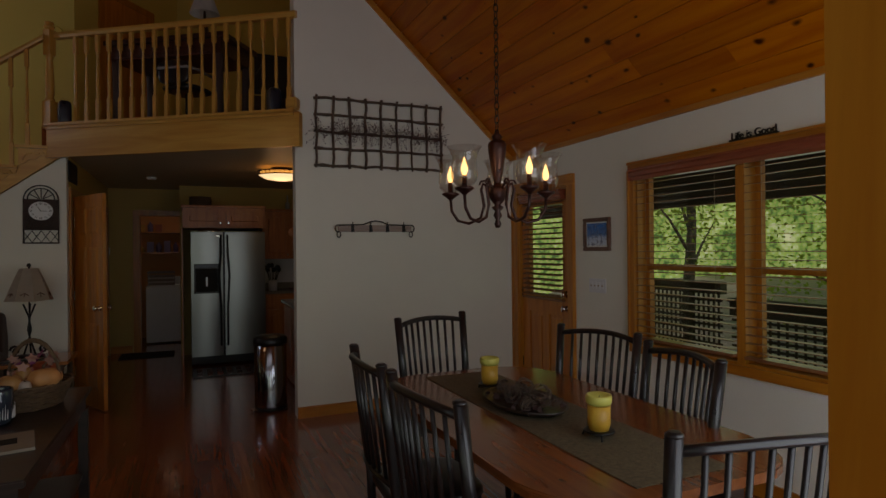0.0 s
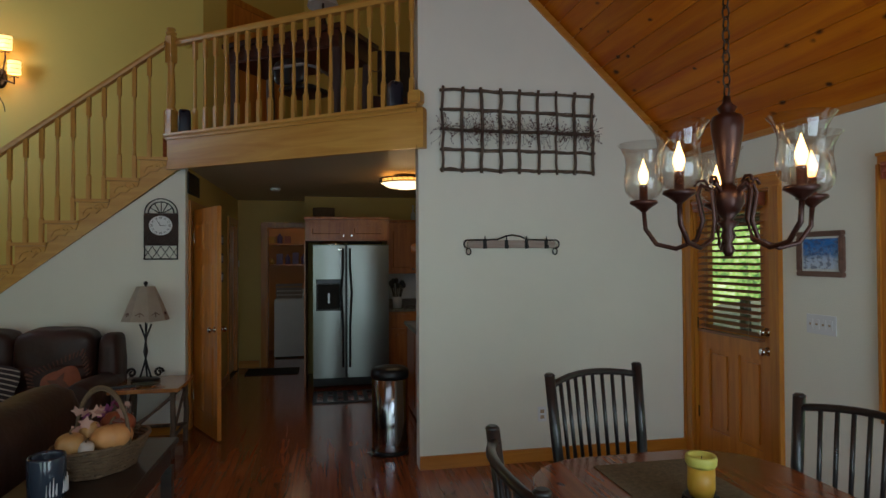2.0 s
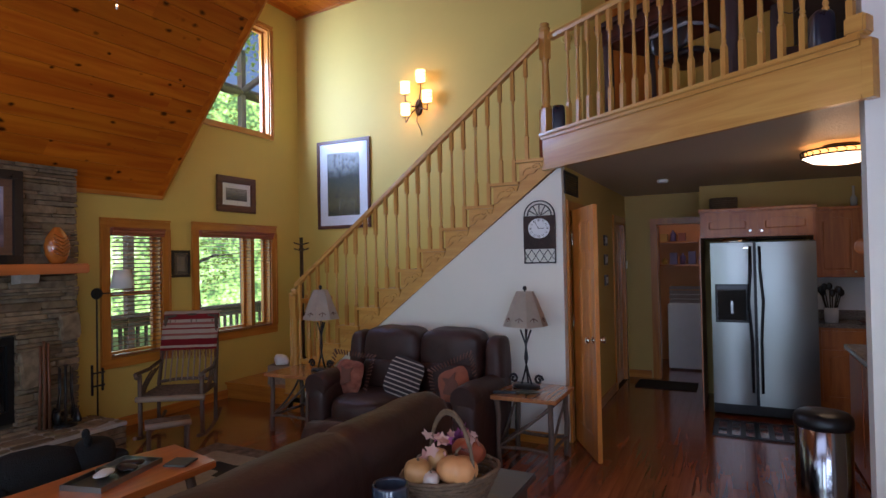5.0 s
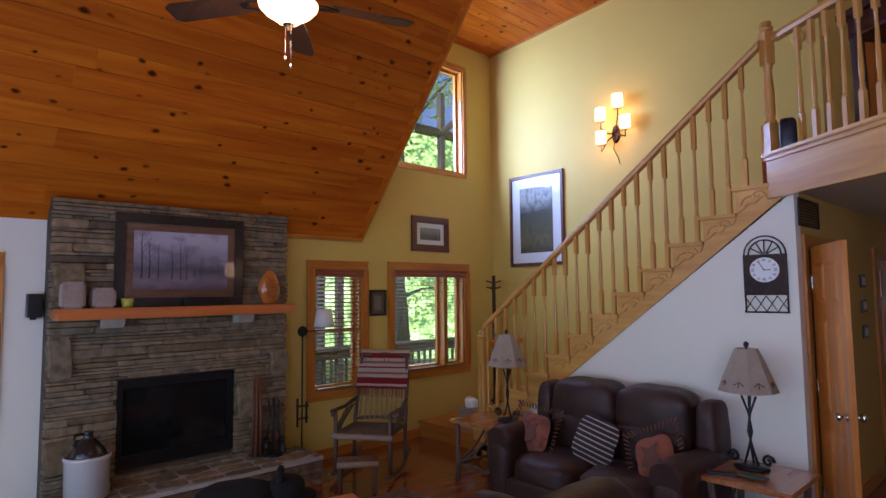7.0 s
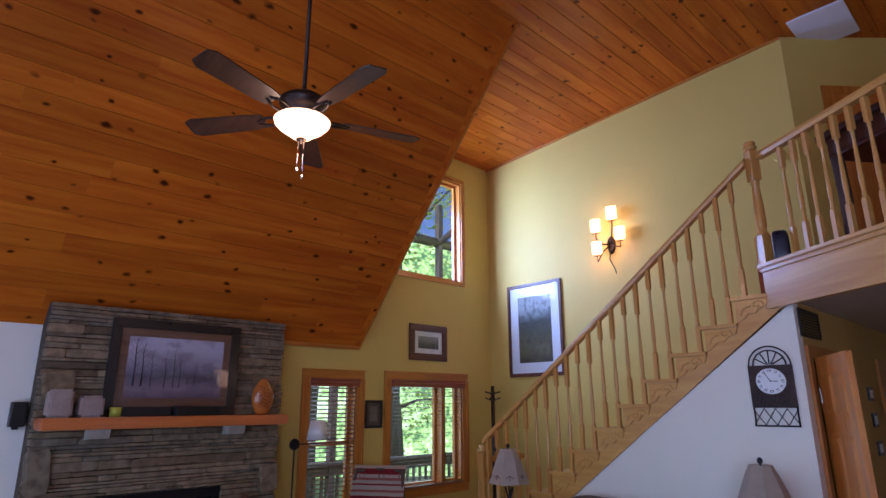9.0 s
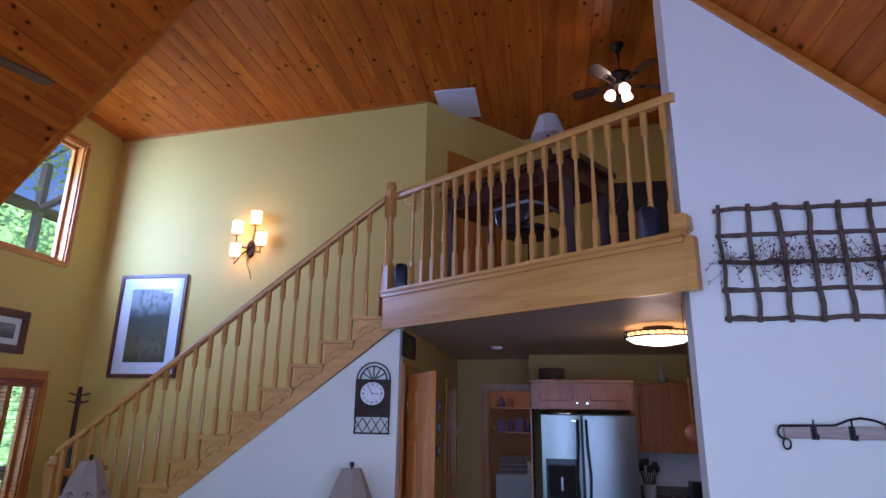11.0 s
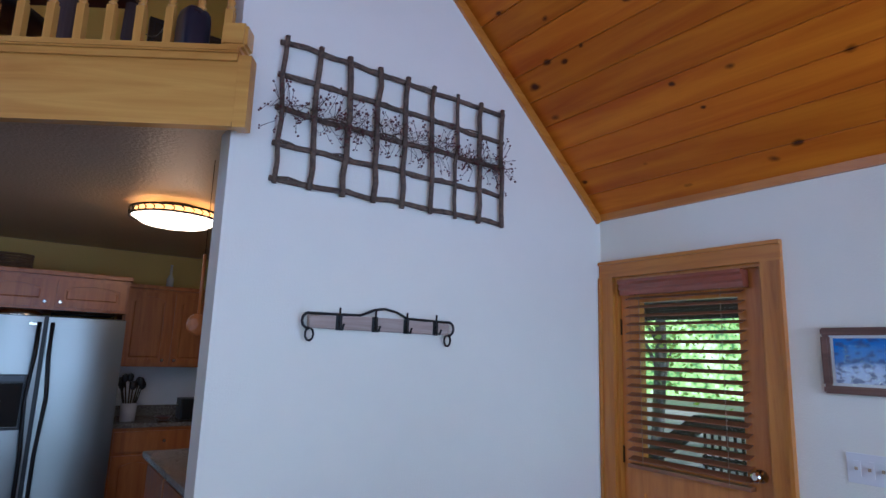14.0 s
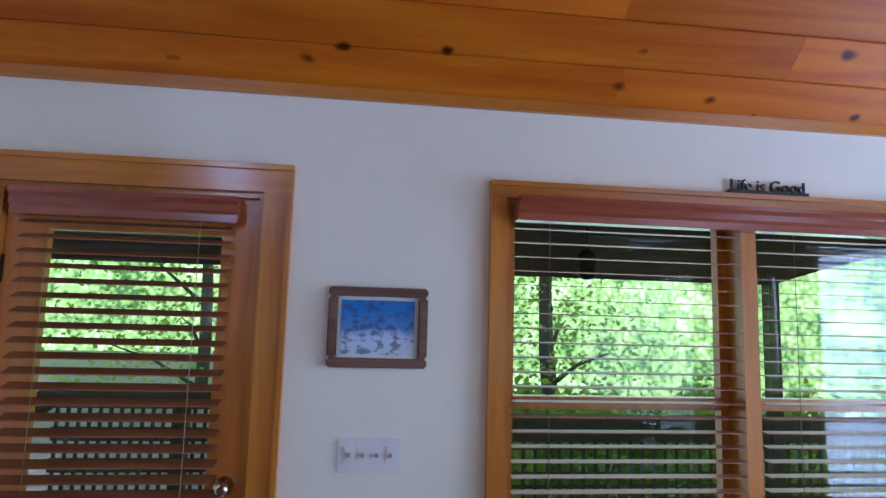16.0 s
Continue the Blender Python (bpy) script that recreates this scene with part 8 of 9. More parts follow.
fr = thing("refrigerator", "stainless side-by-side refrigerator with black handles and an ice dispenser", "refrigerator", (1.65, 10.2, 0.01))
solid("case", BLACK, (-0.455, 0.455, 0.07, 0.75, 0.03, 1.73), parent=fr)
for a_, b_, nm in ((-0.455, -0.075, "freezer_door"), (-0.045, 0.455, "fridge_door")):
    bm = bmesh.new()
    n = 10
    pts = [(a_ + (b_ - a_) * i / n, -0.012 * math.sin(math.pi * i / n)) for i in range(n + 1)]
    prism(bm, pts + [(b_, 0.062), (a_, 0.062)], 2, 0.12, 1.72)
    d_ = part(nm, bm, STEEL, fr)
    if nm == "freezer_door":
        bm = bmesh.new()
        for b in ((-0.42, -0.12, -0.022, -0.008, 1.25, 1.31), (-0.42, -0.40, -0.022, -0.008, 0.93, 1.249), (-0.14, -0.12, -0.022, -0.008, 0.93, 1.249), (-0.399, -0.141, -0.022, -0.008, 0.93, 0.95)):
            box(bm, *b)
        part("dispenser_frame", bm, BLACK, d_, "black dispenser frame")
        solid("dispenser_recess", SOOT, (-0.399, -0.141, -0.0135, -0.009, 0.951, 1.249), parent=d_)
        solid("dispenser_lever", STEEL, (-0.28, -0.26, -0.02, -0.014, 1.02, 1.14), parent=d_)
        solid("control_panel", BLUEP, (-0.40, -0.14, -0.0245, -0.0225, 1.262, 1.30), parent=d_)
for x, sx in ((-0.10, -1), (-0.02, 1)):
    bm = bmesh.new()
    tube(bm, [(x, -0.02, 0.25), (x, -0.045, 0.35), (x - sx * 0.0, -0.055, 0.75), (x + sx * 0.022, -0.065, 1.15), (x, -0.055, 1.45), (x, -0.03, 1.68)], 0.014, 8)
    part("handle", bm, BLACK, fr, "black bow handle")
solid("gap_seal", BLACK, (-0.074, -0.046, 0.03, 0.069, 0.12, 1.72), parent=fr)
solid("toe_grille", BLACK, (-0.455, 0.455, 0.02, 0.06, 0.02, 0.115), parent=fr)
solid("badge", CHROME, (-0.16, -0.10, -0.0135, -0.0125, 1.66, 1.675), parent=fr)
# on top of the refrigerator and the cabinets
cc = thing("cake_dome", "glass cake dish with a steel rim on the refrigerator", "dish", (1.42, 10.42, 1.731))
bm = bmesh.new()
lathe(bm, [(0.13, 0), (0.14, 0.008), (0.125, 0.03), (0.09, 0.05), (0.02, 0.056)], (0, 0, 0), 24, 1.1, 0.7)
part("dish", bm, CHROME, cc)
rk2 = thing("wire_rack", "dark wire tray lying on the refrigerator", "tray", (1.82, 10.42, 1.731))
bm = bmesh.new()
for i in range(9):
    tube(bm, [(-0.2, -0.12 + i * 0.03, 0.03), (0.2, -0.12 + i * 0.03, 0.03)], 0.003, 5)
tube(bm, [(-0.2, -0.12, 0), (-0.21, -0.12, 0.05), (0.21, -0.12, 0.05), (0.2, -0.12, 0)], 0.005, 5)
part("wires", bm, BLACK, rk2)
bk2 = thing("basket", "small round brown wicker basket on the wall cabinets", "basket", (1.32, 10.62, 2.086))
bm = bmesh.new()
for i in range(6):
    tube(bm, [((0.13) * math.cos(t * math.pi / 12), 0.10 * math.sin(t * math.pi / 12), 0.01 + i * 0.022) for t in range(25)], 0.010, 6)
lathe(bm, [(0.12, 0), (0.12, 0.01)], (0, 0, 0), 20, 1, 0.75)
part("weave", bm, WICKER, bk2)
bt = thing("bottle", "slim clear glass bottle on the wall cabinets", "bottle", (2.52, 10.95, 2.086))
bm = bmesh.new()
lathe(bm, [(0.03, 0), (0.032, 0.08), (0.012, 0.12), (0.011, 0.2), (0.014, 0.21)], (0, 0, 0), 14)
part("glass", bm, material("pale_glass", (0.5, 0.48, 0.40), 0.15, vary=0.05), bt)
kb = thing("utensil_crock", "white crock of black cooking utensils on the granite worktop", "utensil holder", (2.28, 10.80, 0.906))
bm = bmesh.new()
lathe(bm, [(0.06, 0), (0.065, 0.15), (0.058, 0.15), (0.055, 0.02)], (0, 0, 0), 20)
part("crock", bm, bpy.data.materials["white_stoneware"], kb)
for k in range(8):
    a_ = k * 0.8
    bm = bmesh.new()
    e_ = (0.09 * math.cos(a_), 0.06 * math.sin(a_), 0.30 + 0.03 * (k % 3))
    tube(bm, [(0.02 * math.cos(a_), 0.02 * math.sin(a_), 0.03), e_], 0.006, 5)
    bmesh.ops.create_icosphere(bm, subdivisions=2, radius=0.028, matrix=Matrix.Translation(e_) @ Matrix.Diagonal((1, 0.4, 1.4, 1)))
    part("utensil", bm, BLACK, kb)
tst = thing("toaster", "black toaster on the granite worktop", "toaster", (2.78, 10.85, 0.906))
solid("case", BLACK, (-0.09, 0.13, -0.10, 0.10, 0, 0.18), parent=tst, bevel=0.015)
solid("lever", CHROME, (-0.10, -0.0905, -0.02, 0.02, 0.11, 0.13), parent=tst)
bw2 = thing("bowl", "small dark red bowl on the granite worktop", "bowl", (2.56, 10.78, 0.906))
bm = bmesh.new()
lathe(bm, [(0.03, 0), (0.075, 0.035), (0.07, 0.034), (0.025, 0.008)], (0, 0, 0), 18)
part("bowl", bm, material("red_glaze", (0.10, 0.03, 0.02), 0.3, vary=0.2), bw2)
hp = thing("hanging_ladle", "carved wooden spoon hanging at the end of the dining wall", "ladle", (2.08, 7.75, 1.62))
bm = bmesh.new()
tube(bm, [(0, 0, 0.34), (0.0, 0, 0.05)], 0.008, 6)
bmesh.ops.create_icosphere(bm, subdivisions=2, radius=0.05, matrix=Matrix.Translation((0, 0, 0.03)) @ Matrix.Diagonal((1, 0.4, 1, 1)))
part("spoon", bm, CAB, hp)
bm = bmesh.new()
tube(bm, [(0, 0, 0.34), (0, 0, 0.78)], 0.0015, 4)
part("cord", bm, BLACK, hp)
kl = thing("ceiling_light", "round flush kitchen light with a scrolled bronze rim, lit warm", "ceiling light", (2.15, 8.93, UNDER - 0.001))
bm = bmesh.new()
lathe(bm, [(0.25, -0.085), (0.19, -0.12), (0.08, -0.14), (0.01, -0.145)], (0, 0, 0), 36)
part("diffuser", bm, glow("warm_diffuser", (1.0, 0.72, 0.38), 5.5), kl, "glowing cream diffuser")
bm = bmesh.new()
for z in (-0.045, -0.085):
    tube(bm, [(0.262 * math.cos(t * math.pi / 24), 0.262 * math.sin(t * math.pi / 24), z) for t in range(49)], 0.007, 6)
for k in range(30):
    a_ = k * 2 * math.pi / 30
    tube(bm, [(0.262 * math.cos(a_), 0.262 * math.sin(a_), -0.047), (0.264 * math.cos(a_ + 0.1), 0.264 * math.sin(a_ + 0.1), -0.065), (0.262 * math.cos(a_ + 0.06), 0.262 * math.sin(a_ + 0.06), -0.083)], 0.0045, 5)
part("rim", bm, BLACK, kl, "bronze leaf scroll rim")
bm = bmesh.new()
lathe(bm, [(0.235, -0.086), (0.235, -0.044)], (0, 0, 0), 36)
part("glow_band", bm, glow("amber_band", (1.0, 0.45, 0.08), 4.0), kl)
bm = bmesh.new()
lathe(bm, [(0.12, -0.043), (0.12, 0.0)], (0, 0, 0), 24)
part("pan", bm, RUSTIC, kl)
bulb("kitchen_light", (2.15, 8.93, 2.20), 7, 0.15, (1.0, 0.60, 0.26))
bulb("kitchen_uplight", (2.15, 8.93, 2.39), 3.2, 0.08, (1.0, 0.5, 0.12))
sd_ = thing("smoke_detector", "small white smoke detector on the low kitchen ceiling", "smoke detector", (0.75, 10.3, UNDER))
bm = bmesh.new()
lathe(bm, [(0.05, -0.03), (0.06, -0.01), (0.06, -0.001)], (0, 0, 0), 20)
part("case", bm, WHITE, sd_)
tc_ = thing("trash_can", "tall stainless pedal bin with a black lid by the dining wall", "trash can", (1.86, 7.78, 0))
bm = bmesh.new()
lathe(bm, [(0.145, 0.03), (0.146, 0.04), (0.146, 0.60), (0.14, 0.605)], (0, 0, 0), 36)
part("body", bm, material("bin_steel", (0.34, 0.34, 0.37), 0.14, 1.0, vary=0.05), tc_)
bm = bmesh.new()
lathe(bm, [(0.150, 0), (0.152, 0.03), (0.147, 0.031)], (0, 0, 0), 36)
part("base_ring", bm, BLACK, tc_, "black base ring")
bm = bmesh.new()
lathe(bm, [(0.152, 0.606), (0.155, 0.63), (0.15, 0.665), (0.13, 0.685), (0.05, 0.695)], (0, 0, 0), 36)
part("lid", bm, BLACK, tc_, "black domed lid")
bm = bmesh.new()
box(bm, -0.205, -0.14, -0.03, 0.03, 0.012, 0.03)
bmesh.ops.bevel(bm, geom=list(bm.edges), offset=0.006, segments=2, affect="EDGES")
bm.transform(Matrix.Rotation(radians(25), 4, "Z"))
part("pedal", bm, CHROME, tc_, "steel pedal")
mt = thing("floor_mat", "black openwork rubber mat before the refrigerator", "floor mat", (1.62, 9.75, 0.001))
bm = bmesh.new()
box(bm, -0.42, 0.42, -0.28, -0.23, 0, 0.012)
box(bm, -0.42, 0.42, 0.23, 0.28, 0, 0.012)
for i in range(8):
    x = -0.42 + 0.79 * i / 7
    box(bm, x, x + 0.045, -0.229, 0.229, 0, 0.012)
for i in range(7):
    x = -0.374 + 0.79 * i / 7
    box(bm, x, x + 0.066, -0.04 + 0.08 * (i % 2), 0.0 + 0.08 * (i % 2), 0, 0.011)
part("rubber", bm, BLACK, mt)
mt2 = thing("floor_mat", "dark doormat at the end of the hall", "floor mat", (0.62, 11.45, 0.001))
solid("mat", SOOT, (-0.35, 0.35, -0.22, 0.22, 0, 0.012), parent=mt2)
# laundry
wm = thing("washing_machine", "white top-loading washing machine in the laundry room", "washing machine", (0.88, 12.9, 0))
solid("case", WHITE, (-0.34, 0.34, -0.34, 0.34, 0.02, 0.92), parent=wm, bevel=0.012)
solid("lid", WHITE, (-0.3, 0.3, -0.32, 0.2, 0.9205, 0.935), parent=wm, bevel=0.004)
solid("console", WHITE, (-0.34, 0.34, 0.22, 0.34, 0.921, 1.06), parent=wm, bevel=0.01)
lb = thing("laundry_basket", "grey slotted plastic laundry basket on the washing machine", "basket", (0.76, 12.78, 0.936))
GREYP = material("grey_basket", (0.28, 0.25, 0.24), 0.5, vary=0.1)
for r_ in (0, 1, 2, 3):
    z = 0.0 + r_ * 0.065
    solid("rim_band", GREYP, (-0.2, 0.2, -0.15, -0.14, z, z + 0.028), (-0.2, 0.2, 0.14, 0.15, z, z + 0.028), (-0.2, -0.19, -0.141, 0.141, z, z + 0.028), (0.19, 0.2, -0.141, 0.141, z, z + 0.028), parent=lb)
for i in range(12):
    x = -0.195 + i * 0.035
    solid("slat", GREYP, (x, x + 0.012, -0.1405, -0.132, 0.0, 0.22), parent=lb)
sh_ = thing("wall_shelf", "orange-lit wooden laundry shelf holding boxes and bottles", "shelf", (0.8, 13.25, 1.45))
solid("board", TRIMX, (-0.6, 0.6, -0.14, 0.14, 0, 0.025), parent=sh_)
solid("bracket", TRIMX, (-0.5, -0.48, -0.12, 0.14, -0.12, -0.001), parent=sh_)
solid("bracket", TRIMX, (0.48, 0.5, -0.12, 0.14, -0.12, -0.001), parent=sh_)
sh2 = thing("wall_shelf", "upper wooden laundry shelf with a yellow bottle", "shelf", (0.8, 13.25, 1.80))
solid("board", TRIMX, (-0.6, 0.6, -0.14, 0.14, 0, 0.025), parent=sh2)
rb = random.Random(31)
for k in range(8):
    z = 1.476 if k < 5 else 1.826
    x = 0.45 + (k % 5) * 0.13
    h = rb.uniform(0.10, 0.2)
    b_ = thing("detergent_box" if k % 2 else "bottle", "small household " + ("carton" if k % 2 else "bottle") + " on the laundry shelf", "container", (x, 13.2, z))
    col = rb.choice(((0.5, 0.3, 0.05), (0.15, 0.12, 0.3), (0.4, 0.38, 0.34), (0.3, 0.08, 0.05)))
    mt_ = material("carton_paint", col, 0.4, vary=0.15)
    if k % 2:
        solid("carton", mt_, (-0.05, 0.05, -0.05, 0.05, 0, h), parent=b_, bevel=0.003)
    else:
        bm = bmesh.new()
        lathe(bm, [(0.04, 0), (0.042, h * 0.7), (0.015, h * 0.85), (0.015, h)], (0, 0, 0), 14)
        part("body", bm, mt_, b_)
bulb("laundry_light", (0.9, 12.5, 2.25), 4, 0.08, (1.0, 0.7, 0.42))
tw = thing("towel", "grey-violet towel hanging on the laundry doorway's edge", "towel", (1.10, 11.80, 0.95))
bm = bmesh.new()
cushion(bm, -0.03, 0.03, -0.03, 0.03, -0.35, 0.35, 3, 6, 0.03)
part("cloth", bm, material("grey_towel", (0.20, 0.18, 0.20), 0.95, vary=0.2), tw)
for k, (z, y) in enumerate(((1.80, 10.45), (1.58, 10.45), (1.35, 10.45))):
    p_ = thing("framed_picture", "small dark-framed picture on the hall wall", "picture", Matrix.Translation((HX, y, z)) @ Matrix(((0, 0, 1, 0), (1, 0, 0, 0), (0, 1, 0, 0), (0, 0, 0, 1))))
    solid("frame", BLACKW, (-0.08, 0.08, -0.06, 0.06, 0.001, 0.018), parent=p_, bevel=0.003)
    solid("print", MATW, (-0.055, 0.055, -0.035, 0.035, 0.0181, 0.019), parent=p_)
th_ = thing("thermostat", "small white thermostat on the hall wall by the brown door", "thermostat", (HX + 0.001, 11.79, 1.50))
solid("case", WHITE, (0, 0.022, -0.035, 0.035, -0.05, 0.05), parent=th_, bevel=0.003)

# ---- outside ----
bm = bmesh.new()
box(bm, -300, 300, -300, 300, -1.4, -1.2)
part("ground", bm, EARTH, kind=KIND)


def glowing_foliage(name, lo, mid_, hi, strength, scale):
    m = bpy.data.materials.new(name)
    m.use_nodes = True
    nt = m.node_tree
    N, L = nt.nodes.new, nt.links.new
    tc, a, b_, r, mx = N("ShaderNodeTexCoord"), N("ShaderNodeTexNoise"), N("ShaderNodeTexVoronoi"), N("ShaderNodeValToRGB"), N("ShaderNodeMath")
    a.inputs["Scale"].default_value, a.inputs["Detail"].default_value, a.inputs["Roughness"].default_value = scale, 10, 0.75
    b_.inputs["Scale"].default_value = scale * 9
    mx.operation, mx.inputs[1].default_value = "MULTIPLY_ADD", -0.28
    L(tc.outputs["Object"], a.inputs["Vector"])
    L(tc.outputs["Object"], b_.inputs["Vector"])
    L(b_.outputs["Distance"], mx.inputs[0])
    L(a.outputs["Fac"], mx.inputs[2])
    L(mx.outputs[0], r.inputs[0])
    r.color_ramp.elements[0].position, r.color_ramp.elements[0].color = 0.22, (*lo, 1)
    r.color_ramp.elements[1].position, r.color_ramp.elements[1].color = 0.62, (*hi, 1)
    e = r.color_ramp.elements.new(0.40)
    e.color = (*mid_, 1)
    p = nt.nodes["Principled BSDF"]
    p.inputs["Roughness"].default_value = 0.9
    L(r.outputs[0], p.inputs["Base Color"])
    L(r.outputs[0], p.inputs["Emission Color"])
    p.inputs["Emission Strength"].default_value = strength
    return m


# emission stands in for daylight on the far woods, which are no lamp
WOODS = glowing_foliage("distant_woods", (0.07, 0.15, 0.04), (0.40, 0.58, 0.14), (1.0, 1.0, 0.66), 2.2, 0.7)
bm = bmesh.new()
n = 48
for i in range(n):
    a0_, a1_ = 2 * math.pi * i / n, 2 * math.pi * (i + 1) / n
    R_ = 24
    # southern half rises higher, unseen, to hold back the sun
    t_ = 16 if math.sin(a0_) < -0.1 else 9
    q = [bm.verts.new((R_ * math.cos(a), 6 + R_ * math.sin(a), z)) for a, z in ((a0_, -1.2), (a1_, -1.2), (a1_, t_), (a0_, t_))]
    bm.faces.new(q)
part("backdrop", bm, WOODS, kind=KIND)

LEAF = material("leaf_green", (0.26, 0.36, 0.06), 0.5, vary=0.3, scale=2.0, tint=(0.46, 0.52, 0.12), island=0.35)
_lt = LEAF.node_tree
_tl, _ms, _pb = _lt.nodes.new("ShaderNodeBsdfTranslucent"), _lt.nodes.new("ShaderNodeMixShader"), _lt.nodes["Principled BSDF"]
_tl.inputs[0].default_value = (0.50, 0.62, 0.12, 1)
_ms.inputs[0].default_value = 0.68
_lt.links.new(_pb.outputs[0], _ms.inputs[1])
_lt.links.new(_tl.outputs[0], _ms.inputs[2])
_lt.links.new(_ms.outputs[0], _lt.nodes["Material Output"].inputs[0])
BARK = material("grey_bark", (0.16, 0.14, 0.12), 0.9, vary=0.4, scale=6, stretch=(1, 1, 0.2), bump=0.9, bscale=14)


def tree(x, y, r, h, seed, crown0, spread, leaves):
    t = thing("tree", "tall broadleaf tree with a grey trunk outside the house", "tree", (x, y, -1.2), "trees round the house")
    rg_ = random.Random(seed)
    bm = bmesh.new()
    tube(bm, [(0.12 * math.sin(k * 1.1 + seed), 0.1 * math.cos(k * 0.9 + seed), h * k / 7) for k in range(8)], r, 14, r * 0.35)
    tips = []
    for k in range(9):
        z = crown0 + (h - crown0) * k / 9
        a_ = rg_.uniform(0, 6.28)
        e_ = Vector((math.cos(a_) * spread * rg_.uniform(0.6, 1), math.sin(a_) * spread * rg_.uniform(0.6, 1), z + rg_.uniform(0.3, 1.6)))
        tube(bm, [(0, 0, z), tuple(e_ * 0.5 + Vector((0, 0, z * 0.5 + 0.1))), tuple(e_)], r * 0.3, 7, r * 0.08)
        tips.append(e_)
        tips.append(e_ * 0.6 + Vector((0, 0, z * 0.4)))
    part("trunk", bm, BARK, t)
    verts, faces = [], []
    for _ in range(leaves):
        c = rg_.choice(tips) + Vector((rg_.gauss(0, 0.55), rg_.gauss(0, 0.55), rg_.gauss(0, 0.45)))
        m = Euler((rg_.uniform(-1.3, 1.3), rg_.uniform(-1.3, 1.3), rg_.uniform(0, 6.3))).to_matrix()
        s = rg_.uniform(0.035, 0.075)
        b = len(verts)
        for p in ((0, -1, 0), (0.6, 0, 0.12), (0, 1.1, 0), (-0.6, 0, 0.12)):
            verts.append(tuple(c + m @ (Vector(p) * s)))
        faces.append((b, b + 1, b + 2, b + 3))
    me = bpy.data.meshes.new("crown")
    me.from_pydata(verts, [], faces)
    me.materials.append(LEAF)
    o = new("crown", me)
    o.parent = t


for k, (x, y, r, h, c0, sp) in enumerate(((-8.2, 9.9, 0.26, 9, 4.5, 2.0), (-8.8, 12.2, 0.22, 9, 2.8, 2.0), (-10.5, 8.0, 0.16, 8, 2.2, 2.0), (-9.5, 5.0, 0.2, 8, 2.4, 2.0), (-11.5, 14.5, 0.2, 9, 2.0, 2.2), (13.0, 9.0, 0.13, 8, 1.5, 2.3), (12.6, 4.2, 0.07, 8, 1.2, 2.2), (14.5, 6.8, 0.16, 8, 1.2, 2.4), (13.2, 2.6, 0.18, 8, 1.6, 2.2), (11.6, 12.0, 0.15, 7, 2.0, 2.0), (1.0, -9.0, 0.2, 8, 2, 2.5), (-5.0, -8.0, 0.2, 8, 2, 2.5))):
    tree(x, y, r, h, 40 + k, c0, sp, 2600)

for k in range(8):
    sh = thing("shrub", "leafy green shrub below the east porch", "shrub", (9.5 + 0.7 * (k % 3), -1.2 + k, -1.2), "shrubs below the porch")
    rg_ = random.Random(90 + k)
    verts, faces = [], []
    for _ in range(1100):
        d_ = Vector((rg_.gauss(0, 1), rg_.gauss(0, 1), rg_.gauss(0, 1))).normalized() * rg_.uniform(0.6, 1.0)
        c = Vector((d_.x * 0.75, d_.y * 0.85, 1.0 + d_.z * rg_.uniform(0.7, 1.15)))
        m = Euler((rg_.uniform(-1.3, 1.3), rg_.uniform(-1.3, 1.3), rg_.uniform(0, 6.3))).to_matrix()
        b, sz = len(verts), rg_.uniform(0.06, 0.10)
        for p in ((0, -1, 0), (0.6, 0, 0.12), (0, 1.1, 0), (-0.6, 0, 0.12)):
            verts.append(tuple(c + m @ (Vector(p) * sz)))
        faces.append((b, b + 1, b + 2, b + 3))
    me = bpy.data.meshes.new("leaf_mass")
    me.from_pydata(verts, [], faces)
    me.materials.append(LEAF)
    o = new("leaf_mass", me)
    o.parent = sh
    bm = bmesh.new()
    for j in range(4):
        tube(bm, [(0, 0, 0), (0.12 * math.cos(j * 1.6), 0.12 * math.sin(j * 1.6), 0.7), (0.4 * math.cos(j * 1.6), 0.4 * math.sin(j * 1.6), 1.3)], 0.03, 6, 0.01)
    part("stem", bm, BARK, sh)

# east porch
porch = thing("porch_deck", "weathered boarded porch deck with lattice railing, east of the house", "deck", (5.6, 5.8, -0.12))
for i in range(14):
    solid("deck_board", DECKW, (-1.18 + i * 0.145, -1.18 + i * 0.145 + 0.138, -5.5, 4.6, -0.03, 0.0), parent=porch)
rl = thing("porch_railing", "grey weathered porch railing with square lattice, outside the east window", "railing", (6.62, 5.8, -0.12))
for y in (-5.4, -3.0, 1.5, 3.8):
    solid("post", DECKW, (-0.045, 0.045, y - 0.045, y + 0.045, 0, 2.5 if y == -3.0 else 1.18), parent=rl)
solid("top_rail", DECKW, (-0.07, 0.07, -4.7, 0.9, 0.99, 1.03), parent=rl)
solid("top_rail", DECKW, (-0.03, 0.03, -4.7, 0.9, 0.84, 0.989), parent=rl)
solid("lower_rail", DECKW, (-0.03, 0.03, -4.7, 3.9, 0.10, 0.18), parent=rl)
bm = bmesh.new()
for i in range(59):
    y = -4.6 + i * 0.093
    if y < 0.88:
        box(bm, -0.008, 0.0, y, y + 0.026, 0.181, 0.839)
for k in range(7):
    z = 0.22 + k * 0.093
    box(bm, 0.0005, 0.0085, -4.6, 0.9, z, z + 0.026)
part("lattice", bm, DECKW, rl, kind="stuff")
sr = thing("stair_rail", "weathered porch stair rail sloping down past the lattice", "railing", (6.62, 6.8, -0.12))
bm = bmesh.new()
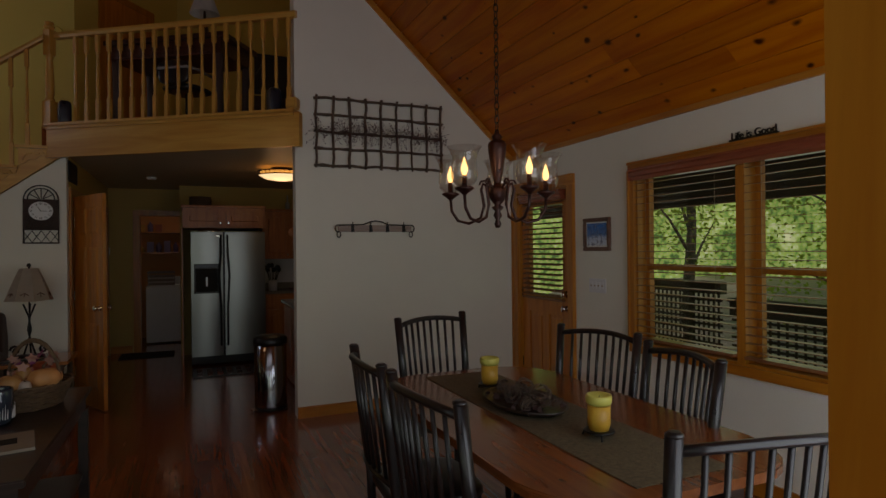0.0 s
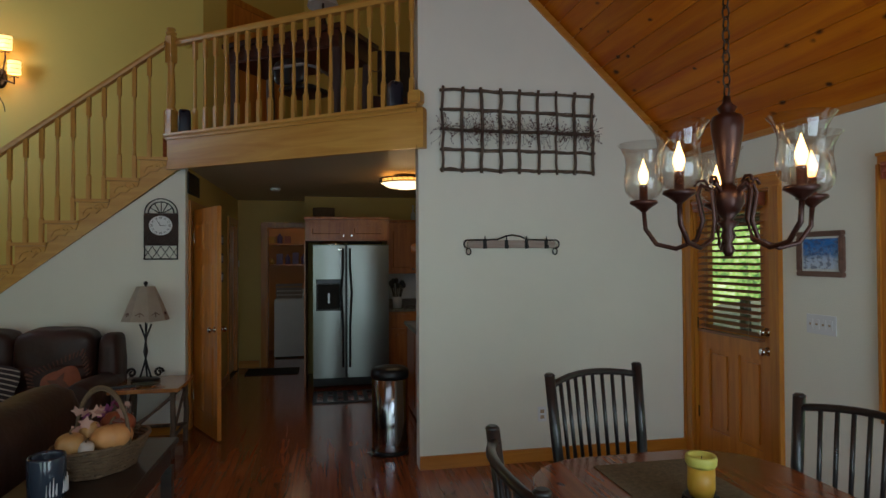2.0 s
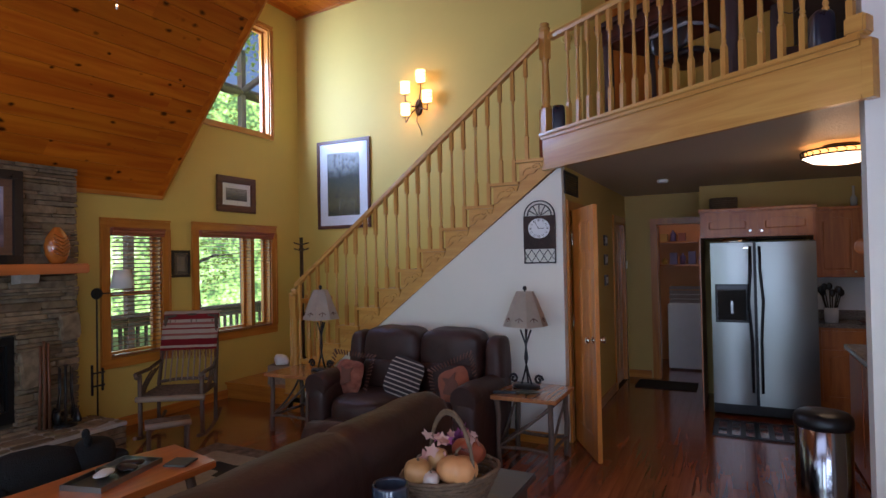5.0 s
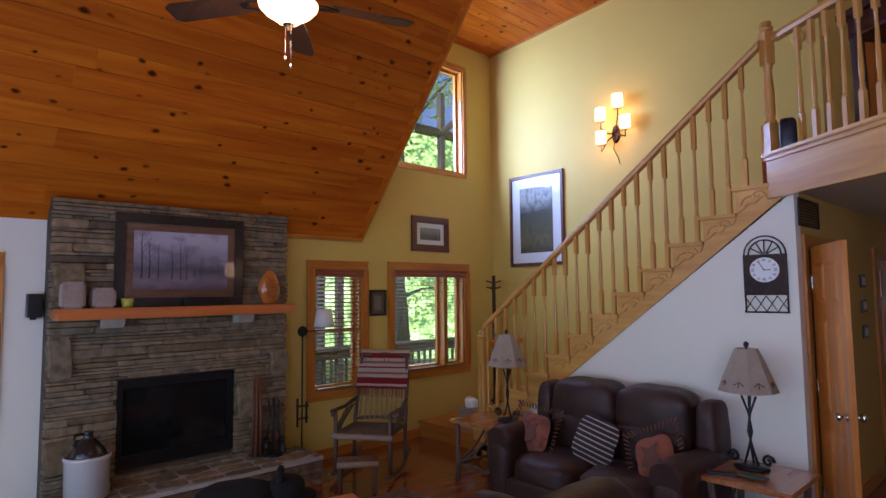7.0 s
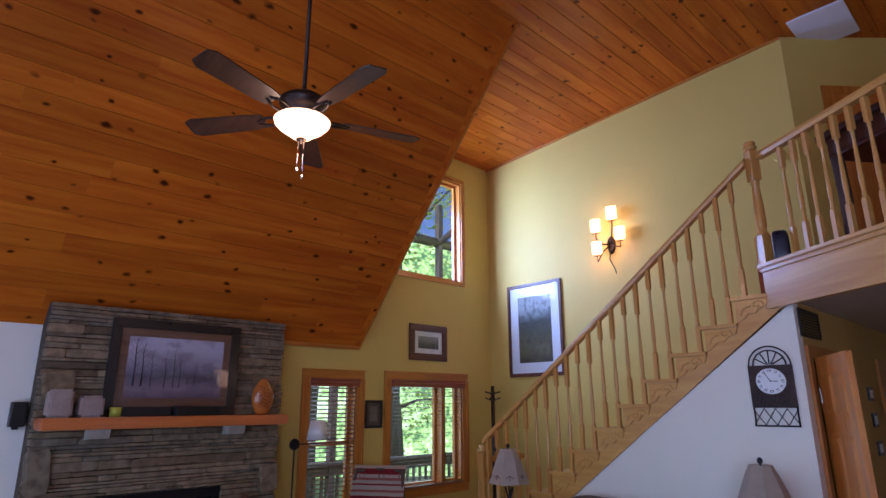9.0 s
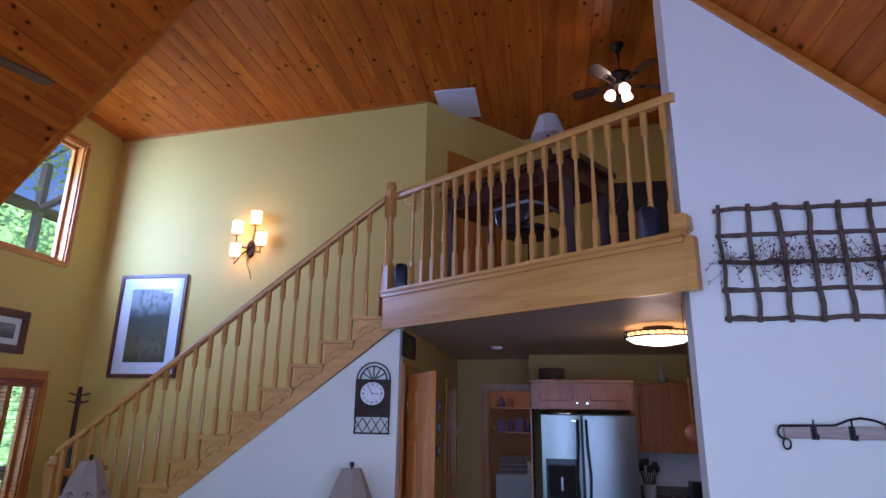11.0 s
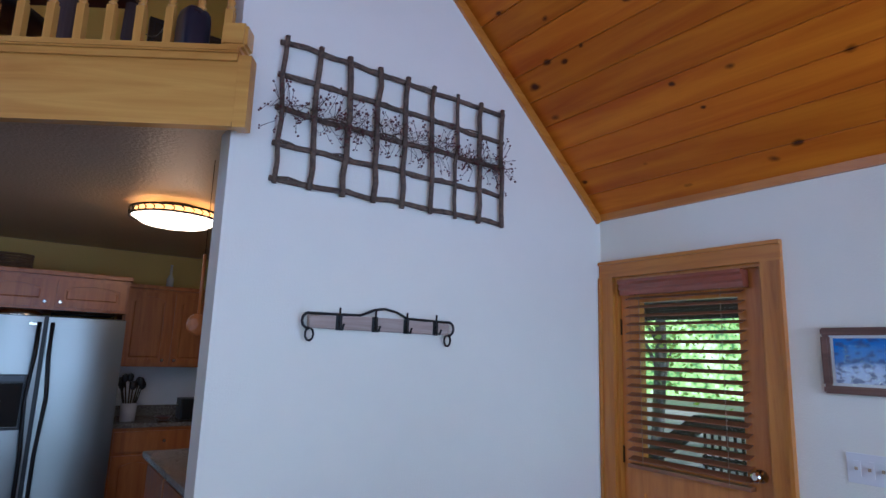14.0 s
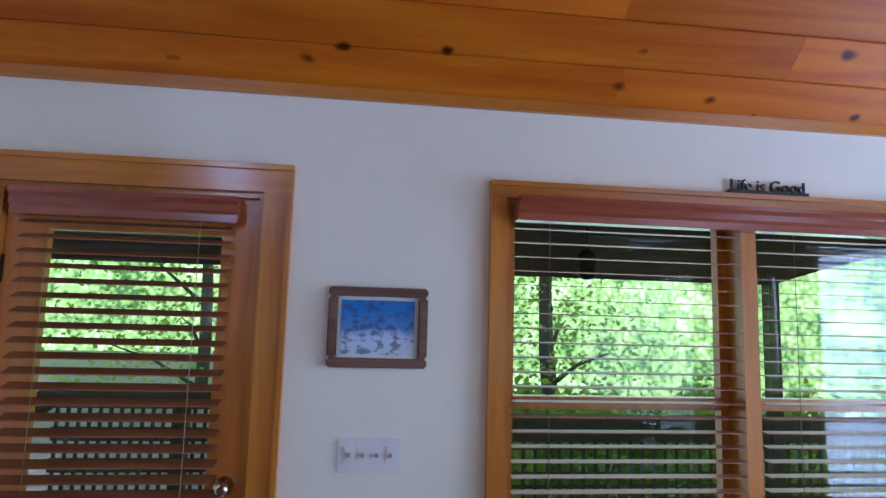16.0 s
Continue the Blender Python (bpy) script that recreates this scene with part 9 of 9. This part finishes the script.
prism(bm, [(0.0, 1.06), (0.0, 1.20), (1.4, 1.20), (2.9, 0.10), (2.9, -0.04), (1.35, 1.06)], 0, -0.05, 0.05)
part("sloping_rail", bm, DECKW, sr)
bm = bmesh.new()
for i in range(19):
    y = 0.05 + i * 0.07
    box(bm, -0.008, 0.0, y, y + 0.026, 0.15, 1.06)
for k in range(12):
    z = 0.2 + k * 0.07
    box(bm, 0.0005, 0.0085, 0.02, 1.36, z, z + 0.026)
part("lattice", bm, DECKW, sr, kind="stuff")
pr = thing("porch_roof", "boarded porch ceiling and beams along the east wall", "porch roof", (5.6, 5.8, 2.46))
solid("ceiling", DECKW, (-1.2, 1.5, -5.5, 4.6, 0.0, 0.05), parent=pr)
solid("beam", DECKW, (0.95, 1.09, -5.5, 4.6, -0.16, -0.001), parent=pr)
bm = bmesh.new()
for y0_, s_ in ((-3.0, -1),):
    pts = [(y0_ + s_ * 1.7 * t / 8, -0.50 + 0.34 * math.sin(t * math.pi / 16)) for t in range(9)]
    prism(bm, pts + [(y0_, -0.161)], 0, 0.98, 1.05)
box(bm, 0.98, 1.05, -3.0, 4.6, -0.50, -0.161)
part("arched_bracket", bm, DECKW, pr)
ln = thing("porch_lantern", "black porch lantern hanging from the porch beam", "lantern", (6.2, 4.5, 2.0))
bm = bmesh.new()
tube(bm, [(0, 0, 0.42), (0, 0, 0.20), (0.03, 0.02, 0.14)], 0.008, 6)
lathe(bm, [(0.02, 0.14), (0.08, 0.08), (0.075, 0.07), (0.06, -0.06), (0.03, -0.08)], (0, 0, 0), 14)
part("body", bm, BLACK, ln)
path = bmesh.new()
prism(path, [(8.0, -1.199), (13.5, 0.15), (21.0, 0.35), (21.0, -1.199)], 1, 5.8, 19.0)
part("driveway", path, material("pale_gravel", (0.55, 0.46, 0.42), 0.9, vary=0.2, scale=12, bump=0.4), kind=KIND)
# west porch
wr = thing("porch_railing", "weathered porch railing with square balusters, outside the west windows", "railing", (-6.1, 7.8, -0.12))
for y in (-3.4, -1.2, 1.18, 3.3, 4.9):
    solid("post", DECKW, (-0.05, 0.05, y - 0.05, y + 0.05, 0, 5.4), parent=wr)
solid("top_rail", DECKW, (-0.07, 0.07, -4.4, 5.0, 1.02, 1.06), parent=wr)
solid("rail_board", DECKW, (-0.025, 0.025, -4.4, 5.0, 0.88, 1.019), parent=wr)
solid("lower_rail", DECKW, (-0.03, 0.03, -4.4, 5.0, 0.10, 0.16), parent=wr)
bm = bmesh.new()
for i in range(72):
    y = -4.3 + i * 0.13
    box(bm, -0.018, 0.018, y, y + 0.036, 0.161, 0.879)
part("balusters", bm, DECKW, wr, kind="stuff")
wd = thing("porch_deck", "weathered boarded porch deck west of the house", "deck", (-5.2, 7.8, -0.12))
for i in range(12):
    solid("deck_board", DECKW, (-0.98 + i * 0.15, -0.98 + i * 0.15 + 0.143, -4.5, 5.1, -0.03, 0.0), parent=wd)
wf = thing("porch_roof_frame", "grey open porch roof frame seen through the high west window", "porch roof", (-5.2, 7.8, 4.55))
bm = bmesh.new()
tube(bm, [(-0.9, -4.4, 0.0), (-0.9, 5.0, 0.0)], 0.09, 4)
for y in (-1.2, 1.18, 3.3):
    tube(bm, [(-0.9, y, 0.0), (0.9, y, 0.75)], 0.07, 4)
part("rafter", bm, DECKW, wf)
# slab added out of view, in a porch roof's place, shades the glass doors
sp_ = thing("porch_roof", "boarded porch roof south of the house", "porch roof", (0, 0.55, 2.40))
solid("ceiling", DECKW, (-4.4, 4.4, -1.8, 1.55, 0, 0.06), parent=sp_)
sdk = thing("porch_deck", "weathered boarded porch deck south of the house", "deck", (0, 0.4, -0.12))
for i in range(13):
    solid("deck_board", DECKW, (-4.4, 4.4, -1.62 + i * 0.29, -1.62 + i * 0.29 + 0.283, 0.07, 0.10), parent=sdk)

# ---- floor boards ----
FZ = 0.0
verts, faces, near = [], [], []
rf = random.Random(11)
x = WX
pw = 0.083
while x < 4.2:
    y = SY - rf.uniform(0, 1.2)
    yend = 13.4 if 0.1 < x < 2.5 else (11.2 if x > 0.1 else GY)
    while y < yend:
        l = rf.uniform(0.7, 1.9)
        y0_, y1_ = max(y, SY - 0.1), min(y + l, yend)
        if y1_ - y0_ > 0.05:
            inside = -0.2 < x < 2.1 and 6.3 < (y0_ + y1_) / 2 < 11.3
            if inside and len(near) < 300:
                near.append((x, y0_, y1_))
            else:
                b = len(verts)
                x1_ = x + pw - 0.0012
                verts.extend([(x, y0_, FZ - 0.0005), (x1_, y0_, FZ - 0.0005), (x1_, y1_ - 0.0012, FZ - 0.0005), (x, y1_ - 0.0012, FZ - 0.0005), (x, y0_, -0.019), (x1_, y0_, -0.019), (x1_, y1_ - 0.0012, -0.019), (x, y1_ - 0.0012, -0.019)])
                for f in ((0, 1, 2, 3), (0, 4, 5, 1), (1, 5, 6, 2), (2, 6, 7, 3), (3, 7, 4, 0)):
                    faces.append([b + i for i in f])
        y += l
    x += pw
me = bpy.data.meshes.new("floor_boards")
me.from_pydata(verts, [], faces)
me.materials.append(FLOORS)
fb = new("floor_boards", me)
fb.parent = FLOOR
tagged(fb, kind="stuff")
plank = None
for x, y0_, y1_ in near:
    if plank is None:
        bm = bmesh.new()
        box(bm, 0, pw - 0.0012, 0, 1, -0.019, -0.0005)
        bmesh.ops.recalc_face_normals(bm, faces=bm.faces)
        plank = bpy.data.meshes.new("floor_board")
        bm.to_mesh(plank)
        bm.free()
        plank.materials.append(FLOORW)
    o = new("floor_board", plank)
    o.parent = FLOOR
    o.matrix_basis = Matrix.Translation((x, y0_, 0)) @ Matrix.Diagonal((1, y1_ - y0_ - 0.0012, 1, 1))
